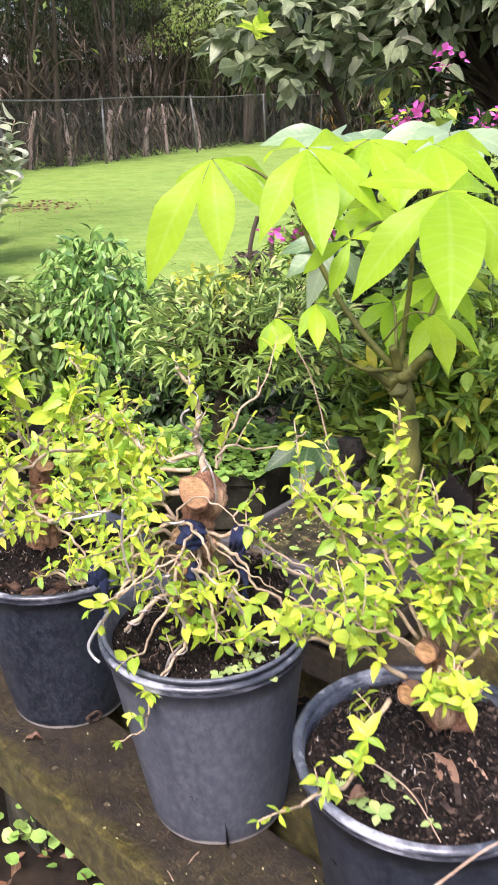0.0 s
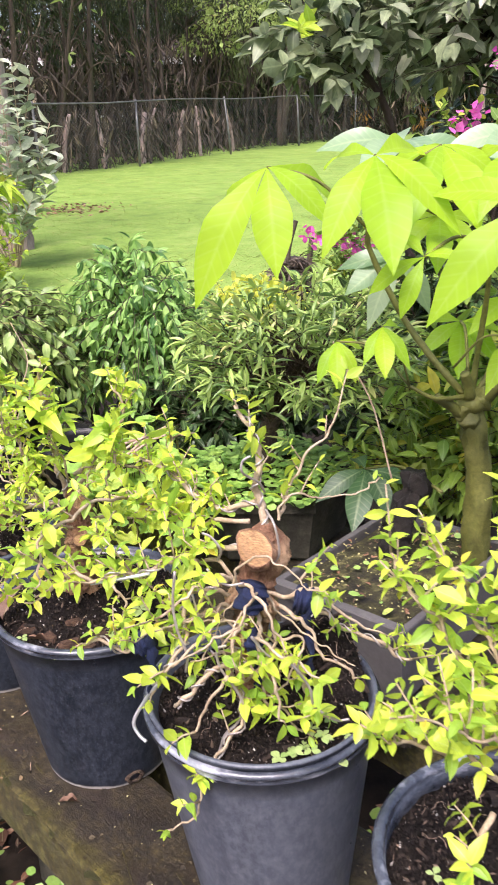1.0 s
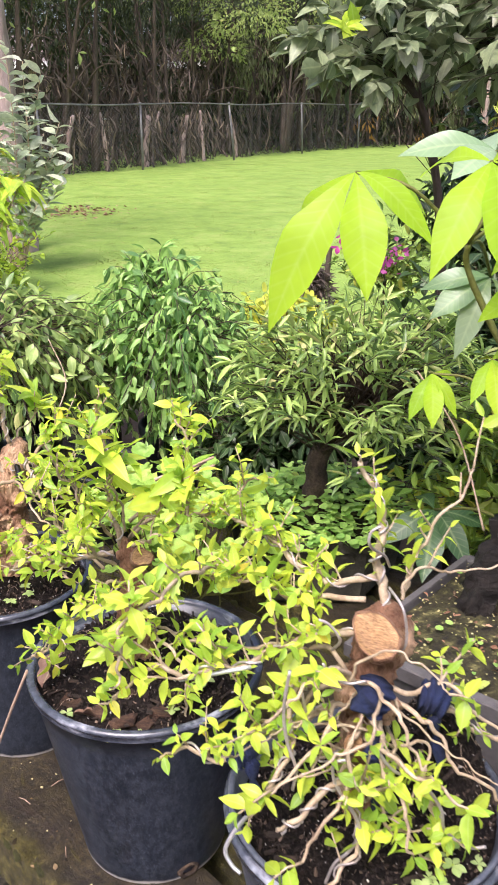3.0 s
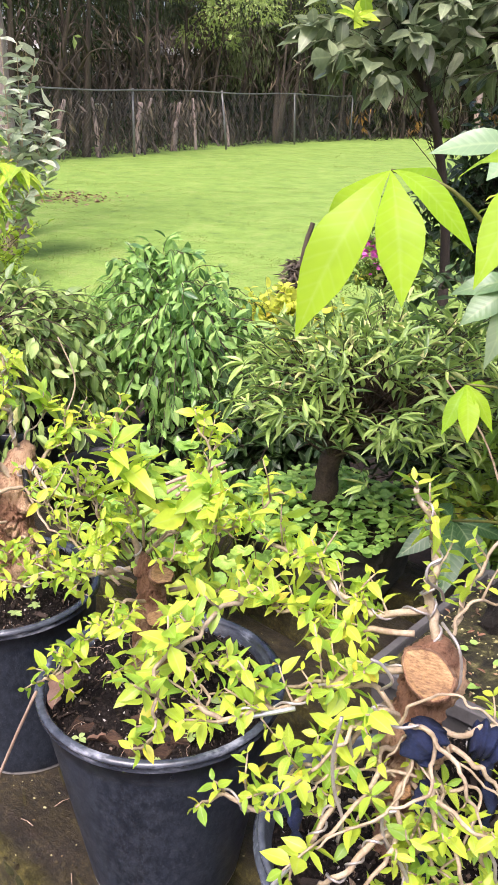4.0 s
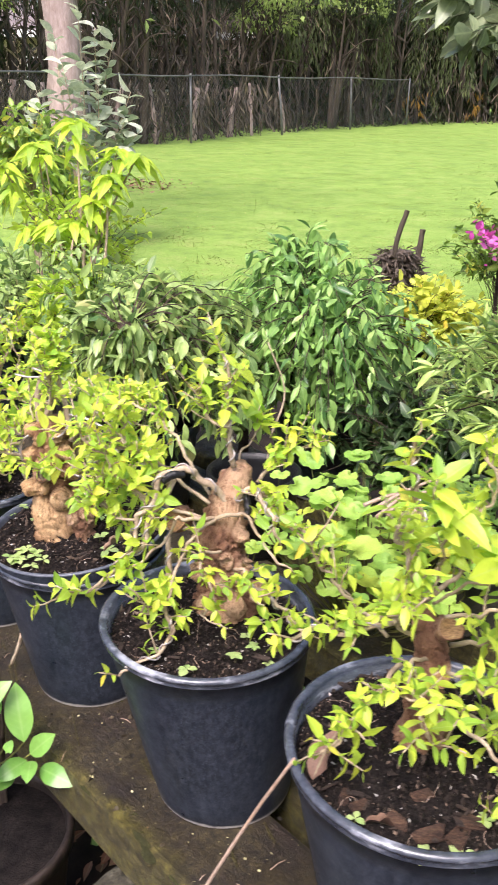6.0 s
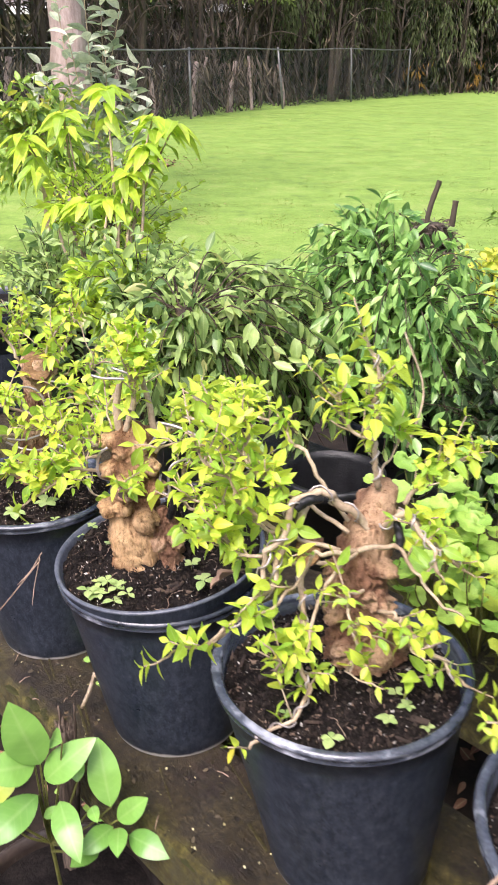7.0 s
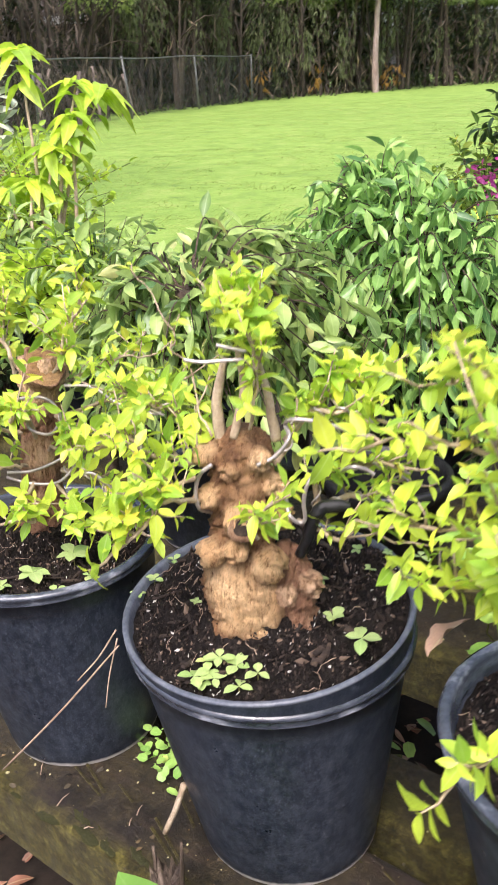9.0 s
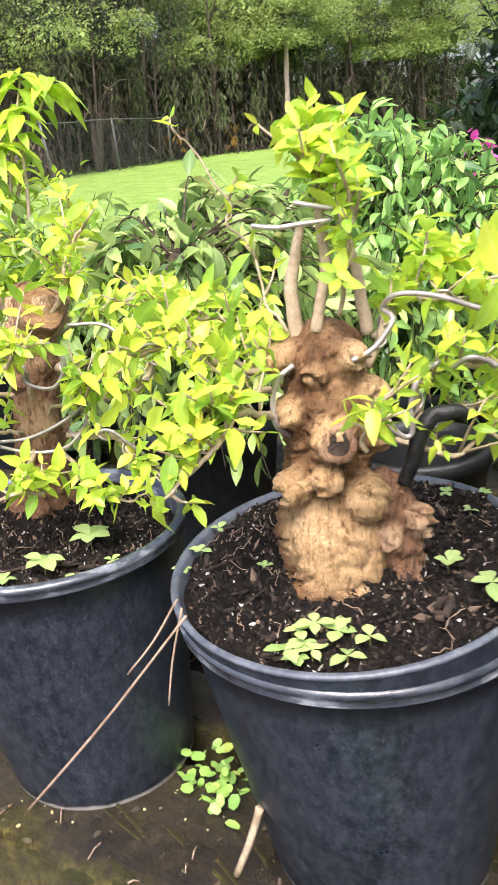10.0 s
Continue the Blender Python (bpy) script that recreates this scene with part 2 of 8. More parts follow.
STEM_DARK = natural("woodland_bark", [(0.3, (0.035, 0.028, 0.021)), (0.7, (0.13, 0.10, 0.075))],
                    [(0.3, (0.5, 0.48, 0.45)), (0.7, (1, 1, 1))], 2.0, 14.0, 0.85, 0.7, 0.03, (1, 1, 0.25))
STRAW = natural("dry_straw", [(0.3, (0.32, 0.215, 0.15)), (0.7, (0.54, 0.42, 0.32))],
                [(0.3, (0.75, 0.7, 0.65)), (0.7, (1, 1, 1))], 30.0, 160.0, 0.6, 0.3, 0.001)
WALL_PAINT = natural("house_paint", [(0.3, (0.42, 0.33, 0.24)), (0.7, (0.52, 0.43, 0.33))],
                     [(0.3, (0.85, 0.85, 0.85)), (0.7, (1, 1, 1))], 1.0, 12.0, 0.8, 0.3, 0.01)
WHITE_PAINT = natural("white_paint", [(0.3, (0.70, 0.70, 0.70)), (0.7, (0.82, 0.82, 0.82))],
                      [(0.3, (0.9, 0.9, 0.9)), (0.7, (1, 1, 1))], 1.0, 12.0, 0.6, 0.2, 0.01)
ROOFING = natural("roof_sheet", [(0.3, (0.16, 0.13, 0.12)), (0.7, (0.26, 0.22, 0.20))],
                  [(0.3, (0.8, 0.8, 0.8)), (0.7, (1, 1, 1))], 1.0, 12.0, 0.6, 0.3, 0.01)
GRIT_MOSS = natural("mossy_grit", [(0.35, (0.02, 0.016, 0.011)), (0.55, (0.06, 0.055, 0.02)), (0.72, (0.24, 0.22, 0.09))],
                    [(0.35, (0.4, 0.4, 0.38)), (0.65, (1.1, 1.1, 1.05))], 45.0, 200.0, 0.85, 0.9, 0.006)

OLD_POT = natural("old_brown_plastic", [(0.35, (0.012, 0.008, 0.006)), (0.6, (0.05, 0.035, 0.026)), (0.75, (0.30, 0.25, 0.20))],
                  [(0.3, (0.6, 0.6, 0.6)), (0.7, (1, 1, 1))], 12.0, 90.0, 0.55, 0.5, 0.003)
LICHEN = natural("lichened_timber", [(0.34, (0.02, 0.018, 0.012)), (0.52, (0.10, 0.09, 0.06)), (0.66, (0.30, 0.28, 0.22))],
                 [(0.34, (0.3, 0.3, 0.28)), (0.64, (1.1, 1.1, 1.05))], 16.0, 130.0, 0.85, 1.0, 0.008)


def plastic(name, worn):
    """Black nursery pot: grey scuffs, faint streaks, chalky line at the foot; worn says how far it has greyed, the
    brighter light on one pot included.
    """
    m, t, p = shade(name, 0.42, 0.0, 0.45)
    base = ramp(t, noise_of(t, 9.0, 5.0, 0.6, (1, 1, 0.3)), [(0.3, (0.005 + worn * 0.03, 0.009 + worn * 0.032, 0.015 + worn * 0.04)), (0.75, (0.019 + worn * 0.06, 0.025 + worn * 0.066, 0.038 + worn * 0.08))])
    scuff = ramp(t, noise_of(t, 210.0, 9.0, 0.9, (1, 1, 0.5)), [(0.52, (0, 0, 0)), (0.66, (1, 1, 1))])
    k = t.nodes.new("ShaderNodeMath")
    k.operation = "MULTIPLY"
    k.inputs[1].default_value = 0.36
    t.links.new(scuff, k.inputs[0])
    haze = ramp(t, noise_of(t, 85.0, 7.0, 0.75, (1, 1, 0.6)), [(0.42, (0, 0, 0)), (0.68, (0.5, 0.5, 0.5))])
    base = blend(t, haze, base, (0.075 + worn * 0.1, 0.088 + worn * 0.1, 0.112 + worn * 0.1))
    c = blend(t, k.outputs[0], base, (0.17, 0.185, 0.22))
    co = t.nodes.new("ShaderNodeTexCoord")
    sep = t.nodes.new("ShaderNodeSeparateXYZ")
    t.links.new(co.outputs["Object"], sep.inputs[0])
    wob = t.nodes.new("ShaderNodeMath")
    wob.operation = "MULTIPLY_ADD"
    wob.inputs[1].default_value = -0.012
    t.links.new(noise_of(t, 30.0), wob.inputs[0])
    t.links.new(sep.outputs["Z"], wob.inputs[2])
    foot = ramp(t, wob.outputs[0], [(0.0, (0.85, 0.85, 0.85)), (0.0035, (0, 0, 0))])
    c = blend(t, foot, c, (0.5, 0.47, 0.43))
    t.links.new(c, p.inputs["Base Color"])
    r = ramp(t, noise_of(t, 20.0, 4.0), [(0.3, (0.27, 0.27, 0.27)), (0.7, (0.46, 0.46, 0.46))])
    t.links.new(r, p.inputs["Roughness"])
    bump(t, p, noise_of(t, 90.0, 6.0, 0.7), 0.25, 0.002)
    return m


def sleeper_wood():
    """Old wet sleeper: dark grain along its length, moss and pale specks."""
    m, t, p = shade("old_sleeper", 0.6, 0.0, 0.45)
    grain = noise_of(t, 26.0, 6.0, 0.7, (0.12, 1, 1))
    wood = ramp(t, grain, [(0.32, (0.004, 0.003, 0.0025)), (0.52, (0.022, 0.015, 0.011)), (0.66, (0.065, 0.043, 0.03)), (0.80, (0.20, 0.13, 0.09))])
    moss = ramp(t, noise_of(t, 7.0, 8.0, 0.7), [(0.38, (0, 0, 0)), (0.56, (1, 1, 1))])
    green = ramp(t, noise_of(t, 70.0, 9.0, 0.85), [(0.34, (0.008, 0.006, 0.004)), (0.48, (0.040, 0.030, 0.015)), (0.6, (0.085, 0.066, 0.026)), (0.74, (0.20, 0.165, 0.06))])
    edge = ramp(t, noise_of(t, 40.0, 9.0, 0.85), [(0.36, (0.012, 0.010, 0.003)), (0.50, (0.070, 0.058, 0.013)), (0.68, (0.25, 0.215, 0.05))])
    co = t.nodes.new("ShaderNodeTexCoord")
    sep = t.nodes.new("ShaderNodeSeparateXYZ")
    t.links.new(co.outputs["Object"], sep.inputs[0])
    near = t.nodes.new("ShaderNodeMath")
    near.operation = "MULTIPLY_ADD"
    near.inputs[1].default_value = 0.10
    t.links.new(noise_of(t, 12.0, 6.0), near.inputs[0])
    t.links.new(sep.outputs["Y"], near.inputs[2])
    fringe = ramp(t, near.outputs[0], [(0.052, (1, 1, 1)), (0.086, (0, 0, 0))])
    c = blend(t, moss, wood, green)
    t.links.new(blend(t, fringe, c, edge), p.inputs["Base Color"])
    r = ramp(t, noise_of(t, 12.0), [(0.35, (0.28, 0.28, 0.28)), (0.65, (0.75, 0.75, 0.75))])
    t.links.new(r, p.inputs["Roughness"])
    rough_top = noise_of(t, 140.0, 8.0, 0.8)
    both = t.nodes.new("ShaderNodeMath")
    both.operation = "ADD"
    t.links.new(grain, both.inputs[0])
    t.links.new(rough_top, both.inputs[1])
    bump(t, p, both.outputs[0], 0.9, 0.010)
    return m


def earth():
    """One ground: lawn far off, bare wet earth with litter round the benches."""
    m, t, p = shade("ground", 0.9, 0.0, 0.2)
    lawn = ramp(t, noise_of(t, 2.6, 8.0, 0.8), [(0.3, (0.13, 0.20, 0.05)), (0.5, (0.225, 0.35, 0.068)), (0.68, (0.32, 0.38, 0.12)), (0.8, (0.34, 0.30, 0.15))])
    fine = noise_of(t, 60.0, 6.0, 0.8)
    lawn = blend(t, 1.0, lawn, ramp(t, noise_of(t, 0.45, 5.0, 0.65), [(0.35, (0.93, 0.94, 0.92)), (0.62, (1.03, 1.02, 1.02))]), "MULTIPLY")
    lawn = blend(t, 1.0, lawn, ramp(t, fine, [(0.3, (0.55, 0.6, 0.5)), (0.7, (1.1, 1.1, 1.1))]), "MULTIPLY")
    dirt = ramp(t, noise_of(t, 14.0, 6.0, 0.7), [(0.3, (0.008, 0.006, 0.005)), (0.7, (0.03, 0.022, 0.015))])
    co = t.nodes.new("ShaderNodeTexCoord")
    sep = t.nodes.new("ShaderNodeSeparateXYZ")
    t.links.new(co.outputs["Object"], sep.inputs[0])
    wob = t.nodes.new("ShaderNodeMath")
    wob.operation = "MULTIPLY_ADD"
    wob.inputs[1].default_value = 1.6
    t.links.new(noise_of(t, 1.2, 4.0), wob.inputs[0])
    t.links.new(sep.outputs["Y"], wob.inputs[2])
    far = node(t, "ShaderNodeMapRange")
    far.inputs["From Min"].default_value, far.inputs["From Max"].default_value = 5.4, 6.0
    t.links.new(wob.outputs[0], far.inputs["Value"])
    t.links.new(blend(t, far.outputs[0], dirt, lawn), p.inputs["Base Color"])
    bump(t, p, fine, 0.4, 0.01)
    return m


# pale patches are wear and painted sky glare along the lip
WORN_GLARE_RIM = natural("worn_glare_rim", [(0.36, (0.016, 0.020, 0.030)), (0.53, (0.07, 0.08, 0.10)), (0.64, (0.40, 0.42, 0.47))],
                   [(0.3, (0.6, 0.6, 0.62)), (0.7, (1.1, 1.1, 1.1))], 9.0, 120.0, 0.24, 0.25, 0.002, (1, 1, 3), 0.8)
# the greyed copy also carries the brighter light on the pot that faces it
PLASTIC, PLASTIC_WORN_LIT, SLEEPER, EARTH = plastic("black_nursery_plastic", 0.0), plastic("greyed_lit_nursery_plastic", 1.25), sleeper_wood(), earth()

# ---- building helpers ----
rng = random.Random(7)
nrg = np.random.default_rng(7)


def mesh_of(name, verts, faces, smooth=False, rib=None):
    me = bpy.data.meshes.new(name)
    me.from_pydata([tuple(v) for v in verts], [], faces)
    if smooth:
        me.polygons.foreach_set("use_smooth", [True] * len(me.polygons))
    if rib is not None:
        me.attributes.new("rib", "FLOAT", "POINT").data.foreach_set("value", np.asarray(rib, dtype=np.float32))
    me.update()
    return me


def link(name, me, material, parent=None, label="", kind=""):
    """One mesh object, in world places, under a thing or a part."""
    if material and not me.materials:
        me.materials.append(material)
    ob = new(name, me)
    if parent is not None:
        ob.parent = parent
        ob.matrix_parent_inverse = parent.matrix_world.inverted() if parent.parent is None else Matrix()
    return tagged(ob, label, kind=kind)


def thing(name, base, label, category, group="", kind=""):
    ob = new(name)
    ob.empty_display_size = 0.05
    ob.location = base
    ob.matrix_world = Matrix.Translation(base)
    return tagged(ob, label, category, group, kind)


def merge(*pieces):
    """Joins (verts, faces) pairs."""
    verts, faces = [], []
    for v, f in pieces:
        k = len(verts)
        verts.extend(v)
        faces.extend([tuple(i + k for i in q) for q in f])
    return verts, faces


def spline(points, steps=5):
    """Catmull-Rom through the points."""
    p = [Vector(q) for q in points]
    p = [p[0] * 2 - p[1]] + p + [p[-1] * 2 - p[-2]]
    out = []
    for k in range(1, len(p) - 2):
        a, b, c, d = p[k - 1:k + 3]
        for j in range(steps):
            t = j / steps
            out.append(0.5 * (2 * b + (c - a) * t + (2 * a - 5 * b + 4 * c - d) * t * t + (3 * b - 3 * c + d - a) * t ** 3))
    return out + [p[-2]]


def tube(points, r0, r1, sides=6, cap=True, wobble=0.0):
    n = len(points)
    verts, faces = [], []
    side = None
    for k, q in enumerate(points):
        way = (points[min(k + 1, n - 1)] - points[max(k - 1, 0)])
        way = way.normalized() if way.length > 1e-9 else Vector((0, 0, 1))
        if side is None:
            side = way.orthogonal().normalized()
        side = (side - way * side.dot(way)).normalized()
        up = way.cross(side)
        r = r0 + (r1 - r0) * k / max(1, n - 1)
        for j in range(sides):
            a = 2 * math.pi * j / sides
            rr = r * (1 + wobble * noise.noise(q * 40 + Vector((j, 0, 0))))
            verts.append(q + (side * math.cos(a) + up * math.sin(a)) * rr)
    for k in range(n - 1):
        for j in range(sides):
            a, b = k * sides + j, k * sides + (j + 1) % sides
            faces.append((a, b, b + sides, a + sides))
    if cap:
        faces.append(tuple(range(sides))[::-1])
        faces.append(tuple(range((n - 1) * sides, n * sides)))
    return verts, faces


def coil(points, clear, r, pitch, start=0.0, end=1.0, sides=5):
    """A wire wound round a line of points."""
    n = len(points)
    dist = [0.0]
    for a, b in zip(points, points[1:]):
        dist.append(dist[-1] + (b - a).length)
    total, out, side = dist[-1], [], None
    steps = max(8, int(total * (end - start) / pitch * 9))
    k = 0
    for s in range(steps + 1):
        d = total * (start + (end - start) * s / steps)
        while k < n - 2 and dist[k + 1] < d:
            k += 1
        f = (d - dist[k]) / max(1e-6, dist[k + 1] - dist[k])
        q = points[k].lerp(points[k + 1], f)
        way = (points[k + 1] - points[k]).normalized()
        if side is None:
            side = way.orthogonal().normalized()
        side = (side - way * side.dot(way)).normalized()
        up = way.cross(side)
        a = 2 * math.pi * d / pitch
        c = clear + r
        out.append(q + (side * math.cos(a) + up * math.sin(a)) * c)
    return tube(out, r, r, sides)


def lathe(profile, sides=48, cx=0.0, cy=0.0):
    verts, faces = [], []
    for r, z in profile:
        for j in range(sides):
            a = 2 * math.pi * j / sides
            verts.append((cx + r * math.cos(a), cy + r * math.sin(a), z))
    for k in range(len(profile) - 1):
        for j in range(sides):
            a, b = k * sides + j, k * sides + (j + 1) % sides
            faces.append((a, b, b + sides, a + sides))
    return verts, faces


def blade(length=1.0, width=0.4, curl=0.25, fold=0.12, shape=(0.0, 0.66, 0.98, 0.96, 0.6, 0.0), wave=0.0, twist=0.0):
    """A leaf along +y, folded at its midrib and curling down; verts, faces, distance from the rib."""
    n = len(shape)
    verts, rib = [], []
    for k, w in enumerate(shape):
        t = k / (n - 1)
        y = length * (t - 0.12 * curl * t * t)
        z = -curl * length * t * t
        half = 0.5 * width * w
        for s in (-1, 0, 1):
            lift = fold * half * 2 * abs(s) + (wave * half * math.sin(t * 15) if s else 0)
            a = twist * t
            verts.append((s * half * math.cos(a), y, z + lift + s * half * math.sin(a)))
            rib.append(abs(s))
    faces = []
    for k in range(n - 1):
        for s in (0, 1):
            a = 3 * k + s
            faces.append((a, a + 1, a + 4, a + 3))
    return verts, faces, rib


def leaf_mesh(name, material, smooth=True, **kw):
    v, f, r = blade(**kw)
    me = mesh_of(name, v, f, smooth, r)
    me.materials.append(material)
    return me


SMALL = (np.array([(0, 0, 0), (-0.40, 0.24, 0.07), (0, 0.24, 0), (0.40, 0.24, 0.07), (-0.5, 0.48, 0.09), (0, 0.48, 0), (0.5, 0.48, 0.09),
                   (-0.33, 0.75, 0.06), (0, 0.75, 0), (0.33, 0.75, 0.06), (0, 1, 0)], dtype=float),
         [(0, 2, 1), (0, 3, 2), (1, 2, 5, 4), (2, 3, 6, 5), (4, 5, 8, 7), (5, 6, 9, 8), (7, 8, 10), (8, 9, 10)], [0, 1, 0, 1, 1, 0, 1, 1, 0, 1, 0])
TINY = (np.array([(0, 0, 0), (-0.5, 0.5, 0.06), (0.5, 0.5, 0.06), (0, 1, -0.1)], dtype=float), [(0, 2, 3, 1)], [0, 1, 1, 0])
ROUND = (np.array([(0, 0, 0), (-0.42, 0.2, 0.04), (-0.5, 0.6, 0.06), (-0.25, 0.95, 0.05), (0.25, 0.95, 0.05), (0.5, 0.6, 0.06), (0.42, 0.2, 0.04), (0, 0.55, -0.03)], dtype=float),
         [(7, 0, 6), (7, 6, 5), (7, 5, 4), (7, 4, 3), (7, 3, 2), (7, 2, 1), (7, 1, 0)], [0, 1, 1, 1, 1, 1, 1, 0])


def crowd(name, places, ways, lengths, aspect=0.42, kind=SMALL, jitter=0.35, curl=(-0.1, 0.5)):
    """Many leaves in one mesh: places and ways are n x 3; each leaf has its own curl and width."""
    tv, tf, tr = kind
    places, ways, lengths = np.asarray(places, float), np.asarray(ways, float), np.asarray(lengths, float)
    n = len(places)
    y = ways / (np.linalg.norm(ways, axis=1, keepdims=True) + 1e-9)
    up = np.array([0, 0, 1.0]) + nrg.normal(0, jitter, (n, 3))
    x = np.cross(y, up)
    x /= np.linalg.norm(x, axis=1, keepdims=True) + 1e-9
    z = np.cross(x, y)
    wide = aspect * nrg.uniform(0.78, 1.2, (n, 1, 1))
    bend = nrg.uniform(*curl, (n, 1, 1)) if len(tv) > 4 else np.zeros((n, 1, 1))
    lx, ly, lz = tv[None, :, 0:1] * wide, tv[None, :, 1:2] * np.ones((n, 1, 1)), tv[None, :, 2:3] - bend * tv[None, :, 1:2] ** 2
    pts = places[:, None, :] + lengths[:, None, None] * (lx * x[:, None, :] + ly * y[:, None, :] + lz * z[:, None, :])
    k = len(tv)
    faces = [tuple(i + k * j for i in f) for j in range(n) for f in tf]
    return mesh_of(name, pts.reshape(-1, 3).tolist(), faces, k > 4, list(tr) * n)


def aim(place, way, up, size):
    """Pose of a leaf object at place, pointing along way."""
    y = Vector(way).normalized()
    x = y.cross(Vector(up))
    x = x.normalized() if x.length > 1e-5 else y.orthogonal().normalized()
    z = x.cross(y)
    m = Matrix((x, y, z)).transposed().to_4x4()
    return Matrix.Translation(place) @ m @ Matrix.Diagonal((size, size, size, 1))


def ball_dir(low=-1.0, high=1.0):
    z = rng.uniform(low, high)
    a = rng.uniform(0, 2 * math.pi)
    s = math.sqrt(max(0, 1 - z * z))
    return Vector((s * math.cos(a), s * math.sin(a), z))


# ---- ground: one sheet, earth under the benches, a lawn that rises to the fence ----


def ground_z(x, y):
    near = -0.10
    lawn = 0.13 + 0.0205 * (y - 5.0)
    f = min(1.0, max(0.0, (y - 2.7) / 2.6))
    f = f * f * (3 - 2 * f)
    g = near + (lawn - near) * f
    return min(g, 1.6) + 0.02 * noise.noise(Vector((x * 0.6, y * 0.6, 3)))


def build_ground():
    xs = np.unique(np.concatenate([np.linspace(-160, -12, 12), np.linspace(-12, 16, 70), np.linspace(16, 160, 12)]))
    ys = np.unique(np.concatenate([np.linspace(-60, -4, 8), np.linspace(-4, 8, 50), np.linspace(8, 60, 50), np.linspace(60, 260, 10)]))
    verts = [(x, y, ground_z(x, y)) for y in ys for x in xs]
    w = len(xs)
    faces = [(j * w + i, j * w + i + 1, (j + 1) * w + i + 1, (j + 1) * w + i) for j in range(len(ys) - 1) for i in range(w - 1)]
    g = link("ground", mesh_of("ground", verts, faces, True), EARTH)
    tagged(g, "wet garden ground with mown green lawn and bare dark earth", "ground", kind="structure")


build_ground()


def grass():
    places, ways, lengths = [], [], []
    for _ in range(150000):
        d = 4.6 + 24 * rng.random() ** 1.5
        x = -0.4 + rng.uniform(-0.36, 0.40) * d
        if d > 22.0 + 1.1 * (x + 4):
            continue
        tuft = 1 + 0.8 * noise.noise(Vector((x * 2.3, d * 2.3, 9)))
        places.append((x, d, ground_z(x, d) - 0.004))
        ways.append((rng.gauss(0, 1.0), rng.gauss(0, 1.0), 0.5))
        lengths.append(rng.uniform(0.010, 0.020) * tuft * (1 + 0.02 * d))
    ob = link("grass", crowd("grass", places, ways, lengths, 0.30, TINY, 1.0), GRASS, kind="stuff")
    tagged(ob, "short bright green mown lawn grass with pale patches", "grass")


grass()

# ---- fence and woods beyond the lawn ----


def fence_line(s):
    """Place along the fence: s metres from the first tall post."""
    a, b = Vector((-3.79, 21.5, 0)), Vector((0.19, 29.0, 0))
    p = a + (b - a).normalized() * s
    p.z = ground_z(p.x, p.y)
    return p


def build_fence():
    f = thing("wire_fence", fence_line(0), "grey galvanised chain-link fence with leaning posts along the lawn", "fence", kind="structure")
    f["kind"] = "structure"
    for s, lean in ((-7.2, 0.02), (-3.4, -0.03), (0.0, -0.01), (4.2, -0.16), (8.3, -0.06), (12.6, 0.02)):
        p = fence_line(s)
        top = p + Vector((lean, 0.02, 1.52))
        link("post", mesh_of("post", *tube([p - Vector((0, 0, 0.2)), p.lerp(top, 0.5), top], 0.03, 0.028, 8), True), STEEL, f)
    rail = [fence_line(s) + Vector((0, 0, 1.47 + 0.02 * math.sin(s))) for s in np.linspace(-8, 12.6, 16)]
    link("top_rail", mesh_of("top_rail", *tube(rail, 0.018, 0.018, 6)), STEEL, f)
    verts, faces = [], []
    for k in range(-130, 200):
        for way in (1, -1):
            s0 = k * 0.1
            a = fence_line(s0) + Vector((0, 0, 0.03))
            b = fence_line(s0 + way * 1.4) + Vector((0, 0, 1.45))
            w = Vector((0.0013, 0.0013, 0))
            i = len(verts)
            verts += [a - w, a + w, b + w, b - w]
            faces.append((i, i + 1, i + 2, i + 3))
    link("wire_mesh", mesh_of("wire_mesh", verts, faces), STEEL, f, kind="stuff")


build_fence()


def wood_edge(u):
    """The woods' edge: u runs from the far left of the lawn to the far right."""
    pts = [(-9.0, 13.0), (-5.2, 20.0), (-2.0, 27.0), (2.0, 32.0), (9.5, 37.5), (24.0, 45.0)]
    k = min(int(u * 5), 4)
    f = u * 5 - k
    a, b = Vector(pts[k]), Vector(pts[k + 1])
    return a.lerp(b, f)


